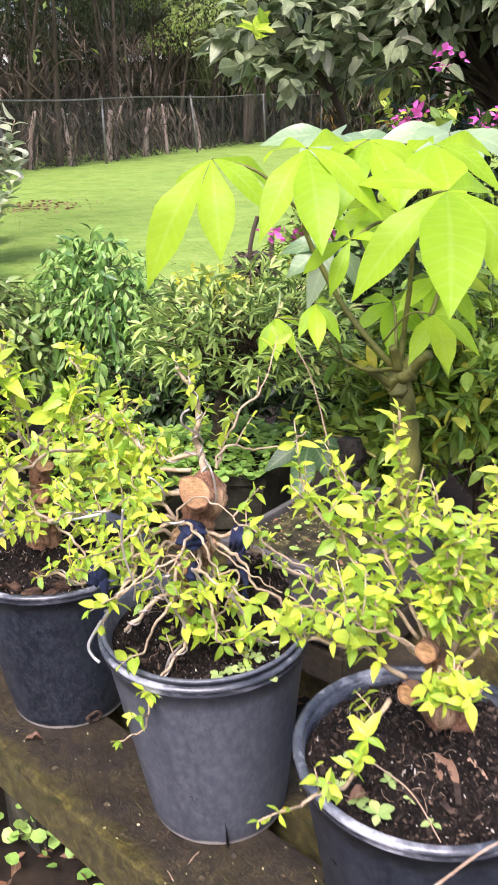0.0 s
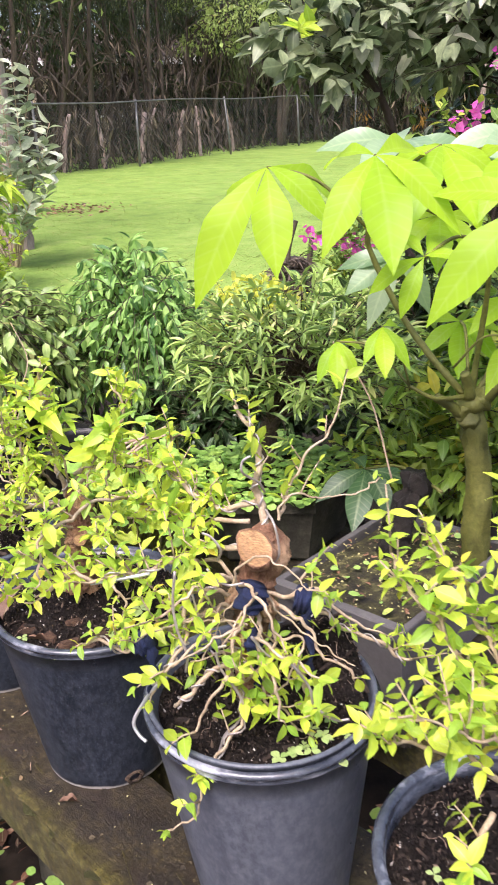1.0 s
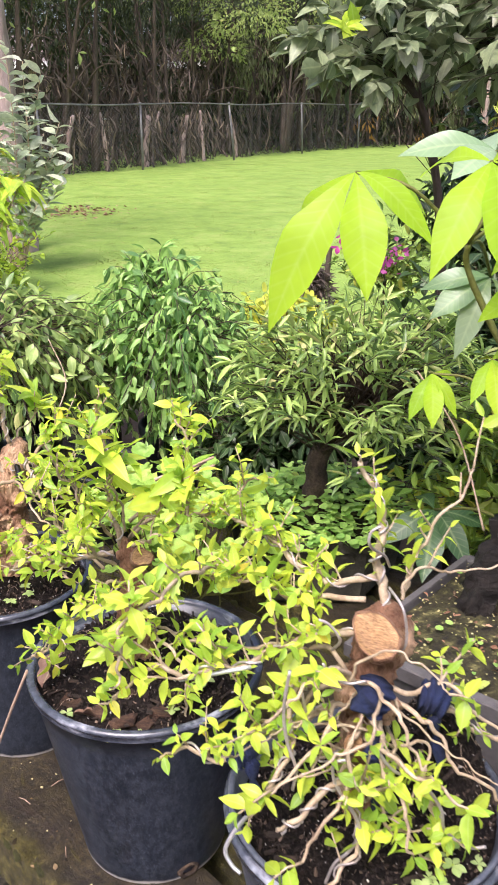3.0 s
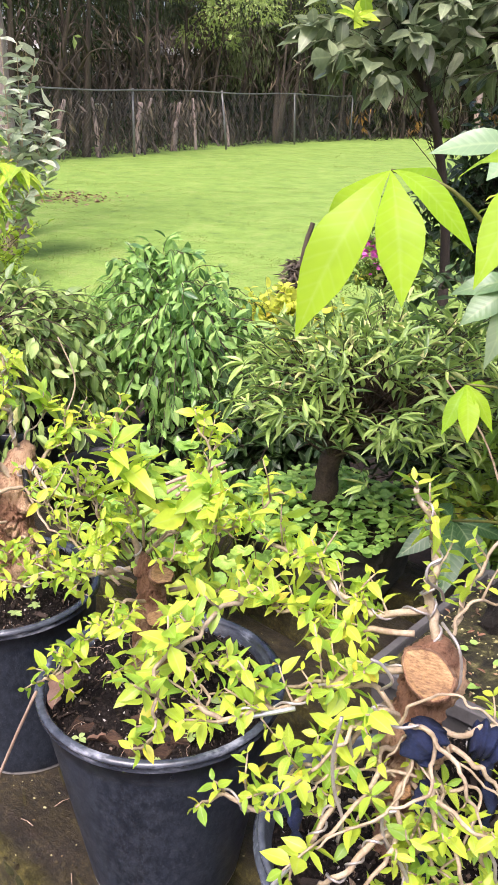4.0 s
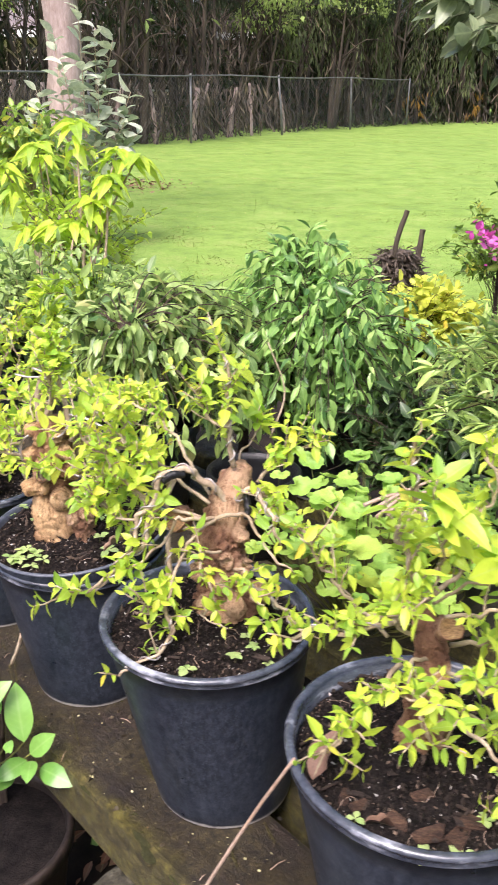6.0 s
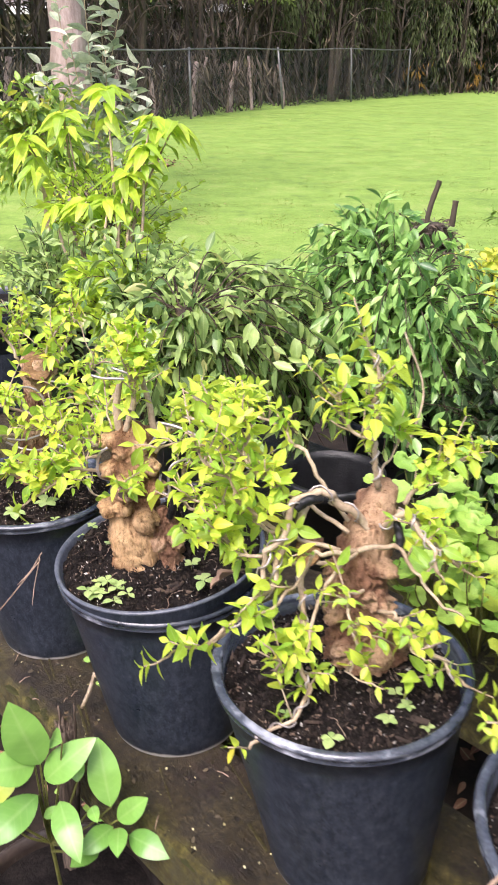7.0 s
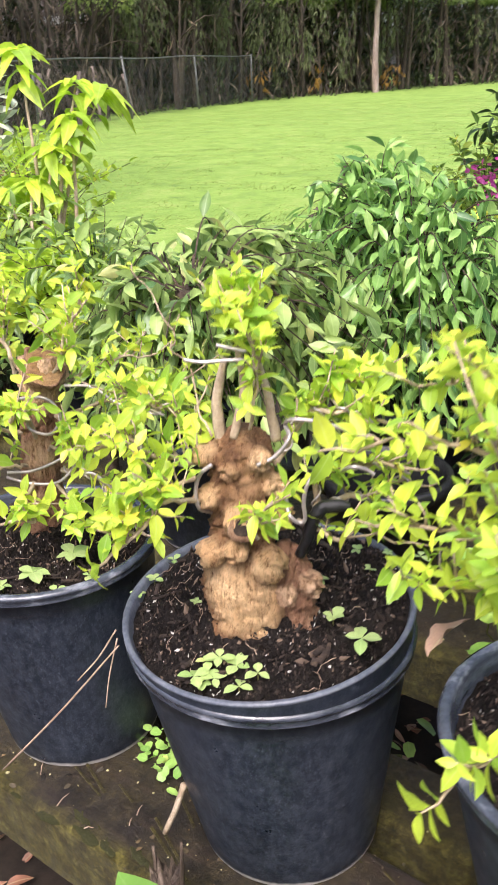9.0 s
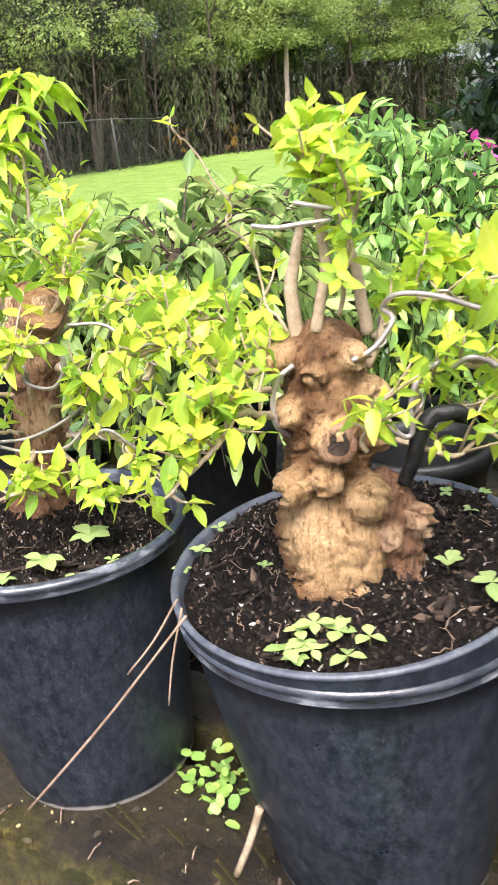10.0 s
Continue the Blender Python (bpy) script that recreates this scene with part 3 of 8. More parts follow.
def woodland_tree(x, y, height, spread, low, leaves, leaf, pale, stems, big=1.0):
    """A tree with bare stems below and a drooping uneven crown."""
    z = ground_z(x, y)
    t = thing("woodland_tree", (x, y, z), "tall shaded woodland tree with bare stems and drooping green foliage", "tree", "trees behind the fence")
    pieces, tips = [], []
    for _ in range(stems):
        b = Vector((x + rng.gauss(0, 0.5), y + rng.gauss(0, 0.5), z - 0.2))
        lean = Vector((rng.gauss(0, 0.7), rng.gauss(0, 0.5), 0))
        h = height * rng.uniform(0.6, 1.0)
        line = [b, b + lean * 0.25 + Vector((0, 0, h * 0.3)), b + lean * 0.6 + Vector((0, 0, h * 0.65)), b + lean + Vector((0, 0, h))]
        line = spline(line, 4)
        r = rng.uniform(0.05, 0.13)
        pieces.append(tube(line, r, 0.02, 7, wobble=0.3))
        for _ in range(6):
            p = line[rng.randrange(4, len(line))]
            e = p + Vector((rng.gauss(0, spread * 0.5), rng.gauss(0, spread * 0.5), rng.uniform(-0.2, 1.0)))
            m = p.lerp(e, 0.5) + Vector((0, 0, 0.35))
            lm = spline([p, m, e], 3)
            pieces.append(tube(lm, 0.03, 0.006, 5))
            tips.append(lm)
    link("trunk", mesh_of("trunk", *merge(*pieces), True), STEM_DARK, t)
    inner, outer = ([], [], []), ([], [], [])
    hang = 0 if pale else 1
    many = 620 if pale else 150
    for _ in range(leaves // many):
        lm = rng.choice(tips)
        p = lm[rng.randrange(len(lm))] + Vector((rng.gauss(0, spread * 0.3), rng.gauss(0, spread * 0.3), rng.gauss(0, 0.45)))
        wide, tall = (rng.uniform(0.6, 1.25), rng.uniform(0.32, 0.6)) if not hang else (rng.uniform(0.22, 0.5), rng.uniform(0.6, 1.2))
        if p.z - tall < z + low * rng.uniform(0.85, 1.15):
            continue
        # a pale crown's depth is painted: one clump in five takes the shaded leaf
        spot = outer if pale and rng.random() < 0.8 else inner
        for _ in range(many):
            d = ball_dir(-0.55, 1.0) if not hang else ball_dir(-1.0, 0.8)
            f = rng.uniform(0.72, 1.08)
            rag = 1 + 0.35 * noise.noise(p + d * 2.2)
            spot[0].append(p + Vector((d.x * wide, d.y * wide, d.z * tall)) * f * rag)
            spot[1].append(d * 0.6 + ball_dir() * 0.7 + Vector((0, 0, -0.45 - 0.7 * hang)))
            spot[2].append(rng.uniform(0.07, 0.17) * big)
    for name, kind, (places, ways, lengths) in (("crown", pale, outer), ("shaded_foliage", leaf, inner)):
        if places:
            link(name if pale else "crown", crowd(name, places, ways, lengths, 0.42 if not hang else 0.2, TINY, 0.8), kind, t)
    return t


def build_woods():
    for k in range(26):
        u = (k + rng.uniform(-0.3, 0.3)) / 26 + 0.02
        e = wood_edge(min(0.99, max(0.0, u)))
        back = rng.uniform(0.8, 2.4)
        right = u > 0.62
        n = Vector((-0.5, 0.85))
        p = e + n * back
        woodland_tree(p.x, p.y, rng.uniform(5.5, 8) + (1.5 if right else 0), 1.7, 2.6 if not right else 3.0, 26000 if right else 11000, WOOD_LEAF_SHADED, WOOD_LEAF_PALE if (right or k % 4 == 1) else None, 4)
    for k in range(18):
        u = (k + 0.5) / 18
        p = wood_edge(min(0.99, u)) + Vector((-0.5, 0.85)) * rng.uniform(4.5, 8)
        woodland_tree(p.x, p.y, rng.uniform(7, 11), 2.6, 3.0 if k < 9 else 0.6, 6000 if 4 <= k <= 8 else 12000, WOOD_LEAF_SHADED, WOOD_LEAF_PALE if k % 5 == 3 else None, 5, 1.9)


build_woods()


def undergrowth():
    """Hanging dead fronds, thin canes and weeds in the shade behind the fence."""
    places, ways, lengths = [], [], []
    for _ in range(17000):
        p = wood_edge(rng.random() * 0.99) + Vector((-0.5, 0.85)) * (0.4 + 4.5 * rng.random())
        z = ground_z(p.x, p.y) + rng.random() ** 1.3 * 3.4
        places.append((p.x, p.y, z))
        ways.append((rng.gauss(0, 0.6), rng.gauss(0, 0.6), -1))
        lengths.append(rng.uniform(0.15, 0.7))
    ob = link("dry_undergrowth", crowd("dry_undergrowth", places, ways, lengths, 0.09, TINY, 1.0), DRY_FROND, kind="stuff")
    tagged(ob, "brown hanging dead fronds and canes in shade", "undergrowth")
    places, ways, lengths = [], [], []
    for _ in range(7000):
        p = wood_edge(rng.random() * 0.99) + Vector((-0.5, 0.85)) * rng.gauss(0.25, 0.3)
        if noise.noise(Vector((p.x * 1.1, p.y * 1.1, 4))) < 0.05:
            continue
        places.append((p.x, p.y, ground_z(p.x, p.y) + rng.random() ** 2 * 0.5))
        ways.append(ball_dir(-0.2, 0.8))
        lengths.append(rng.uniform(0.05, 0.13))
    ob = link("fence_weeds", crowd("fence_weeds", places, ways, lengths, 0.4, TINY, 0.8), WOOD_LEAF_SHADED, kind="stuff")
    tagged(ob, "low green weeds along the foot of the fence", "weeds")


undergrowth()


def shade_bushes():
    """Dark bushes and saplings added to close the woods between their stems, deep shade put into their leaf colour."""
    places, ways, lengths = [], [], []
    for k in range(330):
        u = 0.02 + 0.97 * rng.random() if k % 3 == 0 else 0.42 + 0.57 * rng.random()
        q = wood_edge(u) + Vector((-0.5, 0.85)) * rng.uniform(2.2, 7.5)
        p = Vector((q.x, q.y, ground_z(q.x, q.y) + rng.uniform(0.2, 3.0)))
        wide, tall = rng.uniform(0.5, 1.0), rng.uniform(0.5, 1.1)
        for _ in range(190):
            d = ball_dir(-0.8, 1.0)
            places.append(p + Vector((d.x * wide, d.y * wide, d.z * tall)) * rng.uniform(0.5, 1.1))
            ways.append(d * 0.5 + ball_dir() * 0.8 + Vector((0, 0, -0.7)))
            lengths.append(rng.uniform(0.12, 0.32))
    ob = link("shade_bushes", crowd("shade_bushes", places, ways, lengths, 0.42, TINY, 0.8), WOOD_LEAF_SHADED, kind="stuff")
    tagged(ob, "dark green bushes added as deep shade beneath the trees", "bushes")


shade_bushes()


def hanging_foliage():
    """Pale curtains of the trees' own hanging foliage and a few rusty dead leaves at the woods' edge."""
    places, ways, lengths = [], [], []
    for _ in range(60):
        q = wood_edge(rng.uniform(0.42, 0.92)) + Vector((-0.5, 0.85)) * rng.uniform(0.3, 1.6)
        p = Vector((q.x, q.y, ground_z(q.x, q.y) + rng.uniform(1.2, 3.0)))
        wide, tall = rng.uniform(0.12, 0.32), rng.uniform(0.5, 1.1)
        for _ in range(70):
            d = ball_dir()
            places.append(p + Vector((d.x * wide, d.y * wide, d.z * tall)))
            ways.append(d * 0.3 + Vector((rng.gauss(0, 0.25), rng.gauss(0, 0.25), -1)))
            lengths.append(rng.uniform(0.12, 0.3))
    ob = link("hanging_foliage", crowd("hanging_foliage", places, ways, lengths, 0.25, TINY, 0.8), HANGING_LEAF, kind="stuff")
    tagged(ob, "dull green tree foliage hanging in curtains", "vines")
    places, ways, lengths = [], [], []
    for _ in range(8):
        q = wood_edge(rng.uniform(0.60, 0.85)) + Vector((-0.5, 0.85)) * rng.uniform(0.2, 1.2)
        for _ in range(12):
            places.append((q.x + rng.gauss(0, 0.18), q.y + rng.gauss(0, 0.18), ground_z(q.x, q.y) + rng.uniform(0.3, 1.1)))
            ways.append((rng.gauss(0, 0.5), rng.gauss(0, 0.5), -1))
            lengths.append(rng.uniform(0.15, 0.4))
    ob = link("rusty_leaves", crowd("rusty_leaves", places, ways, lengths, 0.35, TINY, 0.8), RUSTY, kind="stuff")
    tagged(ob, "orange-brown dying leaves at the edge of the woods", "leaves")


HANGING_LEAF = leafy("hanging_leaf", (0.15, 0.18, 0.075), (0.07, 0.09, 0.035), (0.26, 0.27, 0.13), 0.35, 0.6, rib=0.0)
RUSTY = leafy("rusty_leaf", (0.36, 0.20, 0.04), (0.16, 0.09, 0.03), (0.52, 0.34, 0.08), 0.3, 0.6, rib=0.0)
hanging_foliage()


def slim_tree():
    x, y = 7.3, 36.0
    t = thing("slim_tree", (x, y, ground_z(x, y)), "slim tree with a pale grey trunk at the far lawn edge", "tree")
    line = spline([(x, y, 0.4), (x - 0.03, y, 2.2), (x + 0.05, y, 4.2), (x + 0.2, y, 6.5)], 6)
    link("trunk", mesh_of("trunk", *tube(line, 0.13, 0.07, 10, wobble=0.4), True), PINK_BARK, t)
    places, ways, lengths = [], [], []
    for _ in range(14):
        c = line[-1] + Vector((rng.gauss(0, 0.9), rng.gauss(0, 0.7), rng.gauss(-0.6, 0.8)))
        for _ in range(260):
            d = ball_dir(-0.5, 1.0)
            places.append(c + Vector((d.x * 0.7, d.y * 0.7, d.z * 0.4)))
            ways.append(d + Vector((0, 0, -0.5)))
            lengths.append(rng.uniform(0.08, 0.18))
    link("crown", crowd("crown", places, ways, lengths, 0.42, TINY, 0.8), WOOD_LEAF_PALE, t)


slim_tree()


def dead_sapling(s, away, r, h, lean):
    """A pale, rusty dead stem that stands in the shade close behind the fence."""
    p = fence_line(s) + Vector((-0.88, 0.47, 0)) * away
    t = thing("dead_sapling", p, "pale peeling dead sapling standing in shade behind the fence", "tree", "dead saplings")
    line = spline([p - Vector((0, 0, 0.2)), p + Vector((lean * 0.3, 0, h * 0.5)), p + Vector((lean, 0.1, h))], 7)
    link("stem", mesh_of("stem", *tube(line, r, r * 0.6, 9, wobble=0.5), True), PINK_BARK, t)
    places = [line[rng.randrange(2, len(line))] + Vector((rng.gauss(0, 0.16), rng.gauss(0, 0.16), rng.gauss(0, 0.1))) for _ in range(170)]
    link("dead_fronds", crowd("dead_fronds", places, [(rng.gauss(0, 0.5), rng.gauss(0, 0.5), -1) for _ in places], [rng.uniform(0.15, 0.5) for _ in places], 0.12, TINY, 1.0), DRY_FROND, t, kind="stuff")


for stem in ((-1.9, 0.7, 0.07, 1.25, 0.2), (0.9, 0.6, 0.09, 1.2, 0.1), (1.5, 0.9, 0.05, 1.3, 0.25), (5.6, 0.8, 0.06, 1.1, -0.2)):
    dead_sapling(*stem)


def box(sx, sy, sz, bevel=0.0, centre=(0, 0, 0), rot=None):
    bm = bmesh.new()
    bmesh.ops.create_cube(bm, size=1.0, matrix=Matrix.Diagonal((sx, sy, sz, 1)))
    if bevel:
        bmesh.ops.bevel(bm, geom=bm.edges[:], offset=bevel, segments=2, affect="EDGES")
    m = Matrix.Translation(centre) @ (rot.to_4x4() if rot else Matrix())
    v = [m @ q.co for q in bm.verts]
    bm.verts.index_update()
    f = [tuple(q.index for q in face.verts) for face in bm.faces]
    bm.free()
    return v, f


def build_house():
    x, y = -8.2, 33.0
    z = ground_z(x, y)
    h = thing("house", (x, y, z), "tan single-storey house with white fascia behind the trees", "house")
    link("wall", mesh_of("wall", *box(9, 5, 2.7, 0.02, (x, y + 2.5, z + 1.3))), WALL_PAINT, h)
    link("fascia", mesh_of("fascia", *box(10, 0.06, 0.24, 0.01, (x, y - 0.6, z + 2.75))), WHITE_PAINT, h)
    a = [(x - 5, y - 0.6, z + 2.85), (x + 5, y - 0.6, z + 2.85), (x + 5, y + 2.5, z + 4.0), (x - 5, y + 2.5, z + 4.0), (x + 5, y + 5.6, z + 2.85), (x - 5, y + 5.6, z + 2.85)]
    b = [(p[0], p[1], p[2] - 0.08) for p in a]
    link("roof", mesh_of("roof", a + b, [(0, 1, 2, 3), (3, 2, 4, 5), (7, 6, 9, 8), (8, 9, 11, 10), (0, 6, 7, 1), (5, 4, 10, 11), (0, 3, 9, 6), (3, 5, 11, 9), (1, 7, 8, 2), (2, 8, 10, 4)]), ROOFING, h)
    for wx in (-2.6, 1.4):
        w = link("window", mesh_of("window", *box(1.5, 0.06, 1.1, 0.01, (x + wx, y - 0.02, z + 1.5))), WHITE_PAINT, h)
        link("pane", mesh_of("pane", *box(1.36, 0.04, 0.96, 0.005, (x + wx, y - 0.05, z + 1.5))), TAPE, w)


build_house()

# ---- benches of old sleepers ----
BENCH = Vector((-0.079, 1.093, 0.393))
ALONG, ACROSS = Vector((-0.729, 0.684, -0.030)).normalized(), Vector((0.684, 0.729, 0.0)).normalized()


def bench(s, c, dz=0.0):
    """A place on the bench: s along, c across from the row of pots, dz above its top."""
    return BENCH + ALONG * s + ACROSS * c + Vector((0, 0, dz))


def sleeper(s0, s1, c0, c1, thick, label, wear=0.006):
    n, prof = 60, []
    w = c1 - c0
    b = 0.012
    prof = [(0, -thick), (0, -b), (b * 0.3, -b * 0.3), (b, 0), (w * 0.35, 0.001), (w * 0.65, 0.0), (w - b, 0), (w - b * 0.3, -b * 0.3), (w, -b), (w, -thick)]
    verts, faces = [], []
    k = len(prof)
    for i in range(n + 1):
        s = s0 + (s1 - s0) * i / n
        for j, (c, z) in enumerate(prof):
            q = Vector((s * 7, c * 30 + c0 * 9, z * 30))
            d = noise.noise(q) * wear * (1.0 if j in (1, 2, 7, 8) else 0.25)
            verts.append(Vector((s, c + d, z - (abs(d) if j in (2, 3, 6, 7) else 0))))
    for i in range(n):
        for j in range(k - 1):
            faces.append((i * k + j, i * k + j + 1, (i + 1) * k + j + 1, (i + 1) * k + j))
        faces.append((i * k + k - 1, i * k, (i + 1) * k, (i + 1) * k + k - 1))
    faces += [tuple(range(k)), tuple(range(n * k, n * k + k))[::-1]]
    ob = link("timber_sleeper", mesh_of("timber_sleeper", verts, [f[::-1] for f in faces]), SLEEPER)
    m = Matrix((ALONG, ACROSS, ALONG.cross(-ACROSS).normalized() * -1)).transposed().to_4x4()
    if m.col[2][2] < 0:
        m.col[2] = -m.col[2]
    ob.matrix_basis = Matrix.Translation(bench(0, c0)) @ m
    return tagged(ob, label, "sleeper", "bench sleepers")


MOSS = natural("olive_moss", [(0.3, (0.022, 0.024, 0.006)), (0.5, (0.075, 0.078, 0.016)), (0.72, (0.20, 0.19, 0.05))],
               [(0.35, (0.4, 0.4, 0.35)), (0.65, (1.1, 1.1, 1.0))], 60.0, 320.0, 0.9, 1.0, 0.006)


def moss_cushion(seed):
    """A low ragged cushion of moss."""
    verts, faces, sides = [(0, 0, 0.22)], [], 18
    for ring, h in ((0.45, 0.19), (0.8, 0.10), (1.0, -0.06)):
        for j in range(sides):
            a = 6.283 * j / sides
            d = Vector((math.cos(a), math.sin(a), seed))
            f = ring * (1 + 0.45 * noise.noise(d * 1.7) + 0.2 * noise.noise(d * 5))
            verts.append((f * d.x, 0.6 * f * d.y, h * (1 + 0.7 * noise.noise(d * 4 + Vector((ring * 9, 0, 0))))))
    for j in range(sides):
        k = (j + 1) % sides
        faces.append((0, 1 + j, 1 + k))
        for q in (1, 1 + sides):
            faces.append((q + j, q + sides + j, q + sides + k, q + k))
    me = mesh_of("moss_cushion", verts, faces, True)
    me.materials.append(MOSS)
    return me


def dress_sleeper(ob, span, wide, many, seed):
    """Moss cushions along the worn edges of a sleeper, and splinters lifted from its top."""
    r2 = random.Random(seed)
    shapes = [moss_cushion(q * 7.3) for q in range(4)]
    for _ in range(many):
        m = new("moss_cushion", r2.choice(shapes))
        m.parent = ob
        y = abs(r2.gauss(0, 0.016)) if r2.random() < 0.7 else wide - abs(r2.gauss(0, 0.012))
        size = r2.uniform(0.006, 0.020)
        m.matrix_basis = pose(r2.uniform(*span), y, -0.002 - (0.006 if y < 0.008 or y > wide - 0.008 else 0.0), 0, 0, 0) @ Euler((0, 0, r2.uniform(-0.6, 0.6))).to_matrix().to_4x4() @ Matrix.Diagonal((size * 1.6, size, size * r2.uniform(0.4, 0.8), 1))
    for _ in range(many // 4):
        n = r2.uniform(0.03, 0.10)
        v, f = box(n, r2.uniform(0.002, 0.005), 0.002, 0.0005)
        sp = new("splinter", mesh_of("splinter", [(x, y + 0.15 * n * math.sin(x / n * 3), z + 0.03 * x) for x, y, z in v], f))
        sp.data.materials.append(SLEEPER)
        sp.parent = ob
        sp.matrix_basis = pose(r2.uniform(*span), r2.uniform(0.02, wide - 0.02), 0.0025) @ Euler((0, 0, r2.gauss(0, 0.12))).to_matrix().to_4x4()


for lo, hi, start, text in ((-0.168, 0.03, -1.6, "dark wet mossy timber sleeper carrying the front of the pots"),
                            (0.085, 0.20, -1.6, "dark weathered timber sleeper behind the pots"),
                            (0.44, 0.62, -1.5, "dark weathered timber sleeper under the back pots"),
                            (0.70, 0.88, -1.5, "dark weathered timber sleeper under the back pots"),
                            (0.95, 1.13, -1.4, "dark weathered timber sleeper under the back plants")):
    plank = sleeper(start, 3.6, lo, hi, 0.11, text)
    dress_sleeper(plank, (-0.8, 2.6), hi - lo, 120 if lo < 0 else 40, int(lo * 1000) + 300)


def trestle(s):
    """Two concrete blocks under the sleepers."""
    for c in (0.06, 0.55, 1.0):
        p = bench(s, c, -0.112)
        g = ground_z(p.x, p.y) - 0.02
        rot = Matrix((ALONG.to_2d().to_3d().normalized(), ACROSS, Vector((0, 0, 1)))).transposed()
        h = p.z - g
        v, f = box(0.16, 0.20, h, 0.012, (p.x, p.y, g + h / 2), rot)
        ob = link("concrete_block", mesh_of("concrete_block", v, f), CONCRETE)
        tagged(ob, "weathered concrete block holding up the sleepers", "block", "bench blocks")


for s in (-1.2, 0.62, 2.2, 3.3):
    trestle(s)

# ---- nursery pots ----


def nursery_pot(name_label, cx, cy, rim, height, r=0.165, nested=False, foot=(0.0, 0.0), skin=None, lift=0.021, tip=(0.0, 0.0, 0.0)):
    """A tapered pot that leans: foot is how far its base stands from under its rim; tip is the inner pot's rise along x and y, and how much wider it is."""

    def leaning(shape):
        verts, faces = shape
        return [(x + foot[0] * (1 - z / height), y + foot[1] * (1 - z / height), z) for x, y, z in verts], faces

    base = rim - height
    t = thing("nursery_pot", (cx, cy, base), name_label, "pot", "row of nursery pots")
    rb = 0.116
    outer = [(0.0, 0.006), (rb - 0.012, 0.006), (rb - 0.010, 0.0), (rb - 0.002, 0.0), (rb, 0.004)]
    for k in range(1, 9):
        f = k / 9
        outer.append((rb + (r - 0.008 - rb) * f, 0.004 + (height - 0.022) * f))
    outer += [(r - 0.008, height - 0.018), (r - 0.003, height - 0.017), (r - 0.001, height - 0.015)]
    inner = [(r - 0.014, height - 0.012), (r - 0.016, height - 0.05), (r - 0.030, height - 0.12)]
    lip = [(r - 0.001, height - 0.015), (r - 0.002, height - 0.009), (r, height - 0.007), (r + 0.001, height - 0.003), (r - 0.003, height), (r - 0.009, height), (r - 0.013, height - 0.004), (r - 0.014, height - 0.012)]
    body = link("body", mesh_of("pot_body", *leaning(lathe(outer, 56)), True), skin or PLASTIC, None)
    body.parent = t
    body.matrix_parent_inverse = Matrix()
    edge = link("rim", mesh_of("pot_rim", *leaning(lathe(lip + inner, 56)), True), WORN_GLARE_RIM, None)
    edge.parent = t
    edge.matrix_parent_inverse = Matrix()
    if nested:
        h2 = height + lift
        r += tip[2]

        def tipped(shape):
            verts, faces = leaning(shape)
            return [(x, y, z + tip[0] * x + tip[1] * y) for x, y, z in verts], faces

        side = [(r - 0.015 - tip[2], height - 0.012), (r - 0.009, height - 0.001), (r - 0.008, h2 - 0.012), (r - 0.006, h2 - 0.004)]
        ring = [(r - 0.006, h2 - 0.004), (r - 0.005, h2 - 0.003), (r - 0.005, h2), (r - 0.010, h2 + 0.001), (r - 0.013, h2 - 0.004), (r - 0.020, h2 - 0.026)]
        second = link("inner_pot", mesh_of("inner_pot", *tipped(lathe(side, 56)), True), PLASTIC, None, "second black pot nested inside the first")
        second.parent = t
        second.matrix_parent_inverse = Matrix()
        top = link("inner_rim", mesh_of("inner_rim", *tipped(lathe(ring, 56)), True), PLASTIC_WORN_LIT, second, "thin worn grey edge")
        top.matrix_parent_inverse = Matrix()
    return t


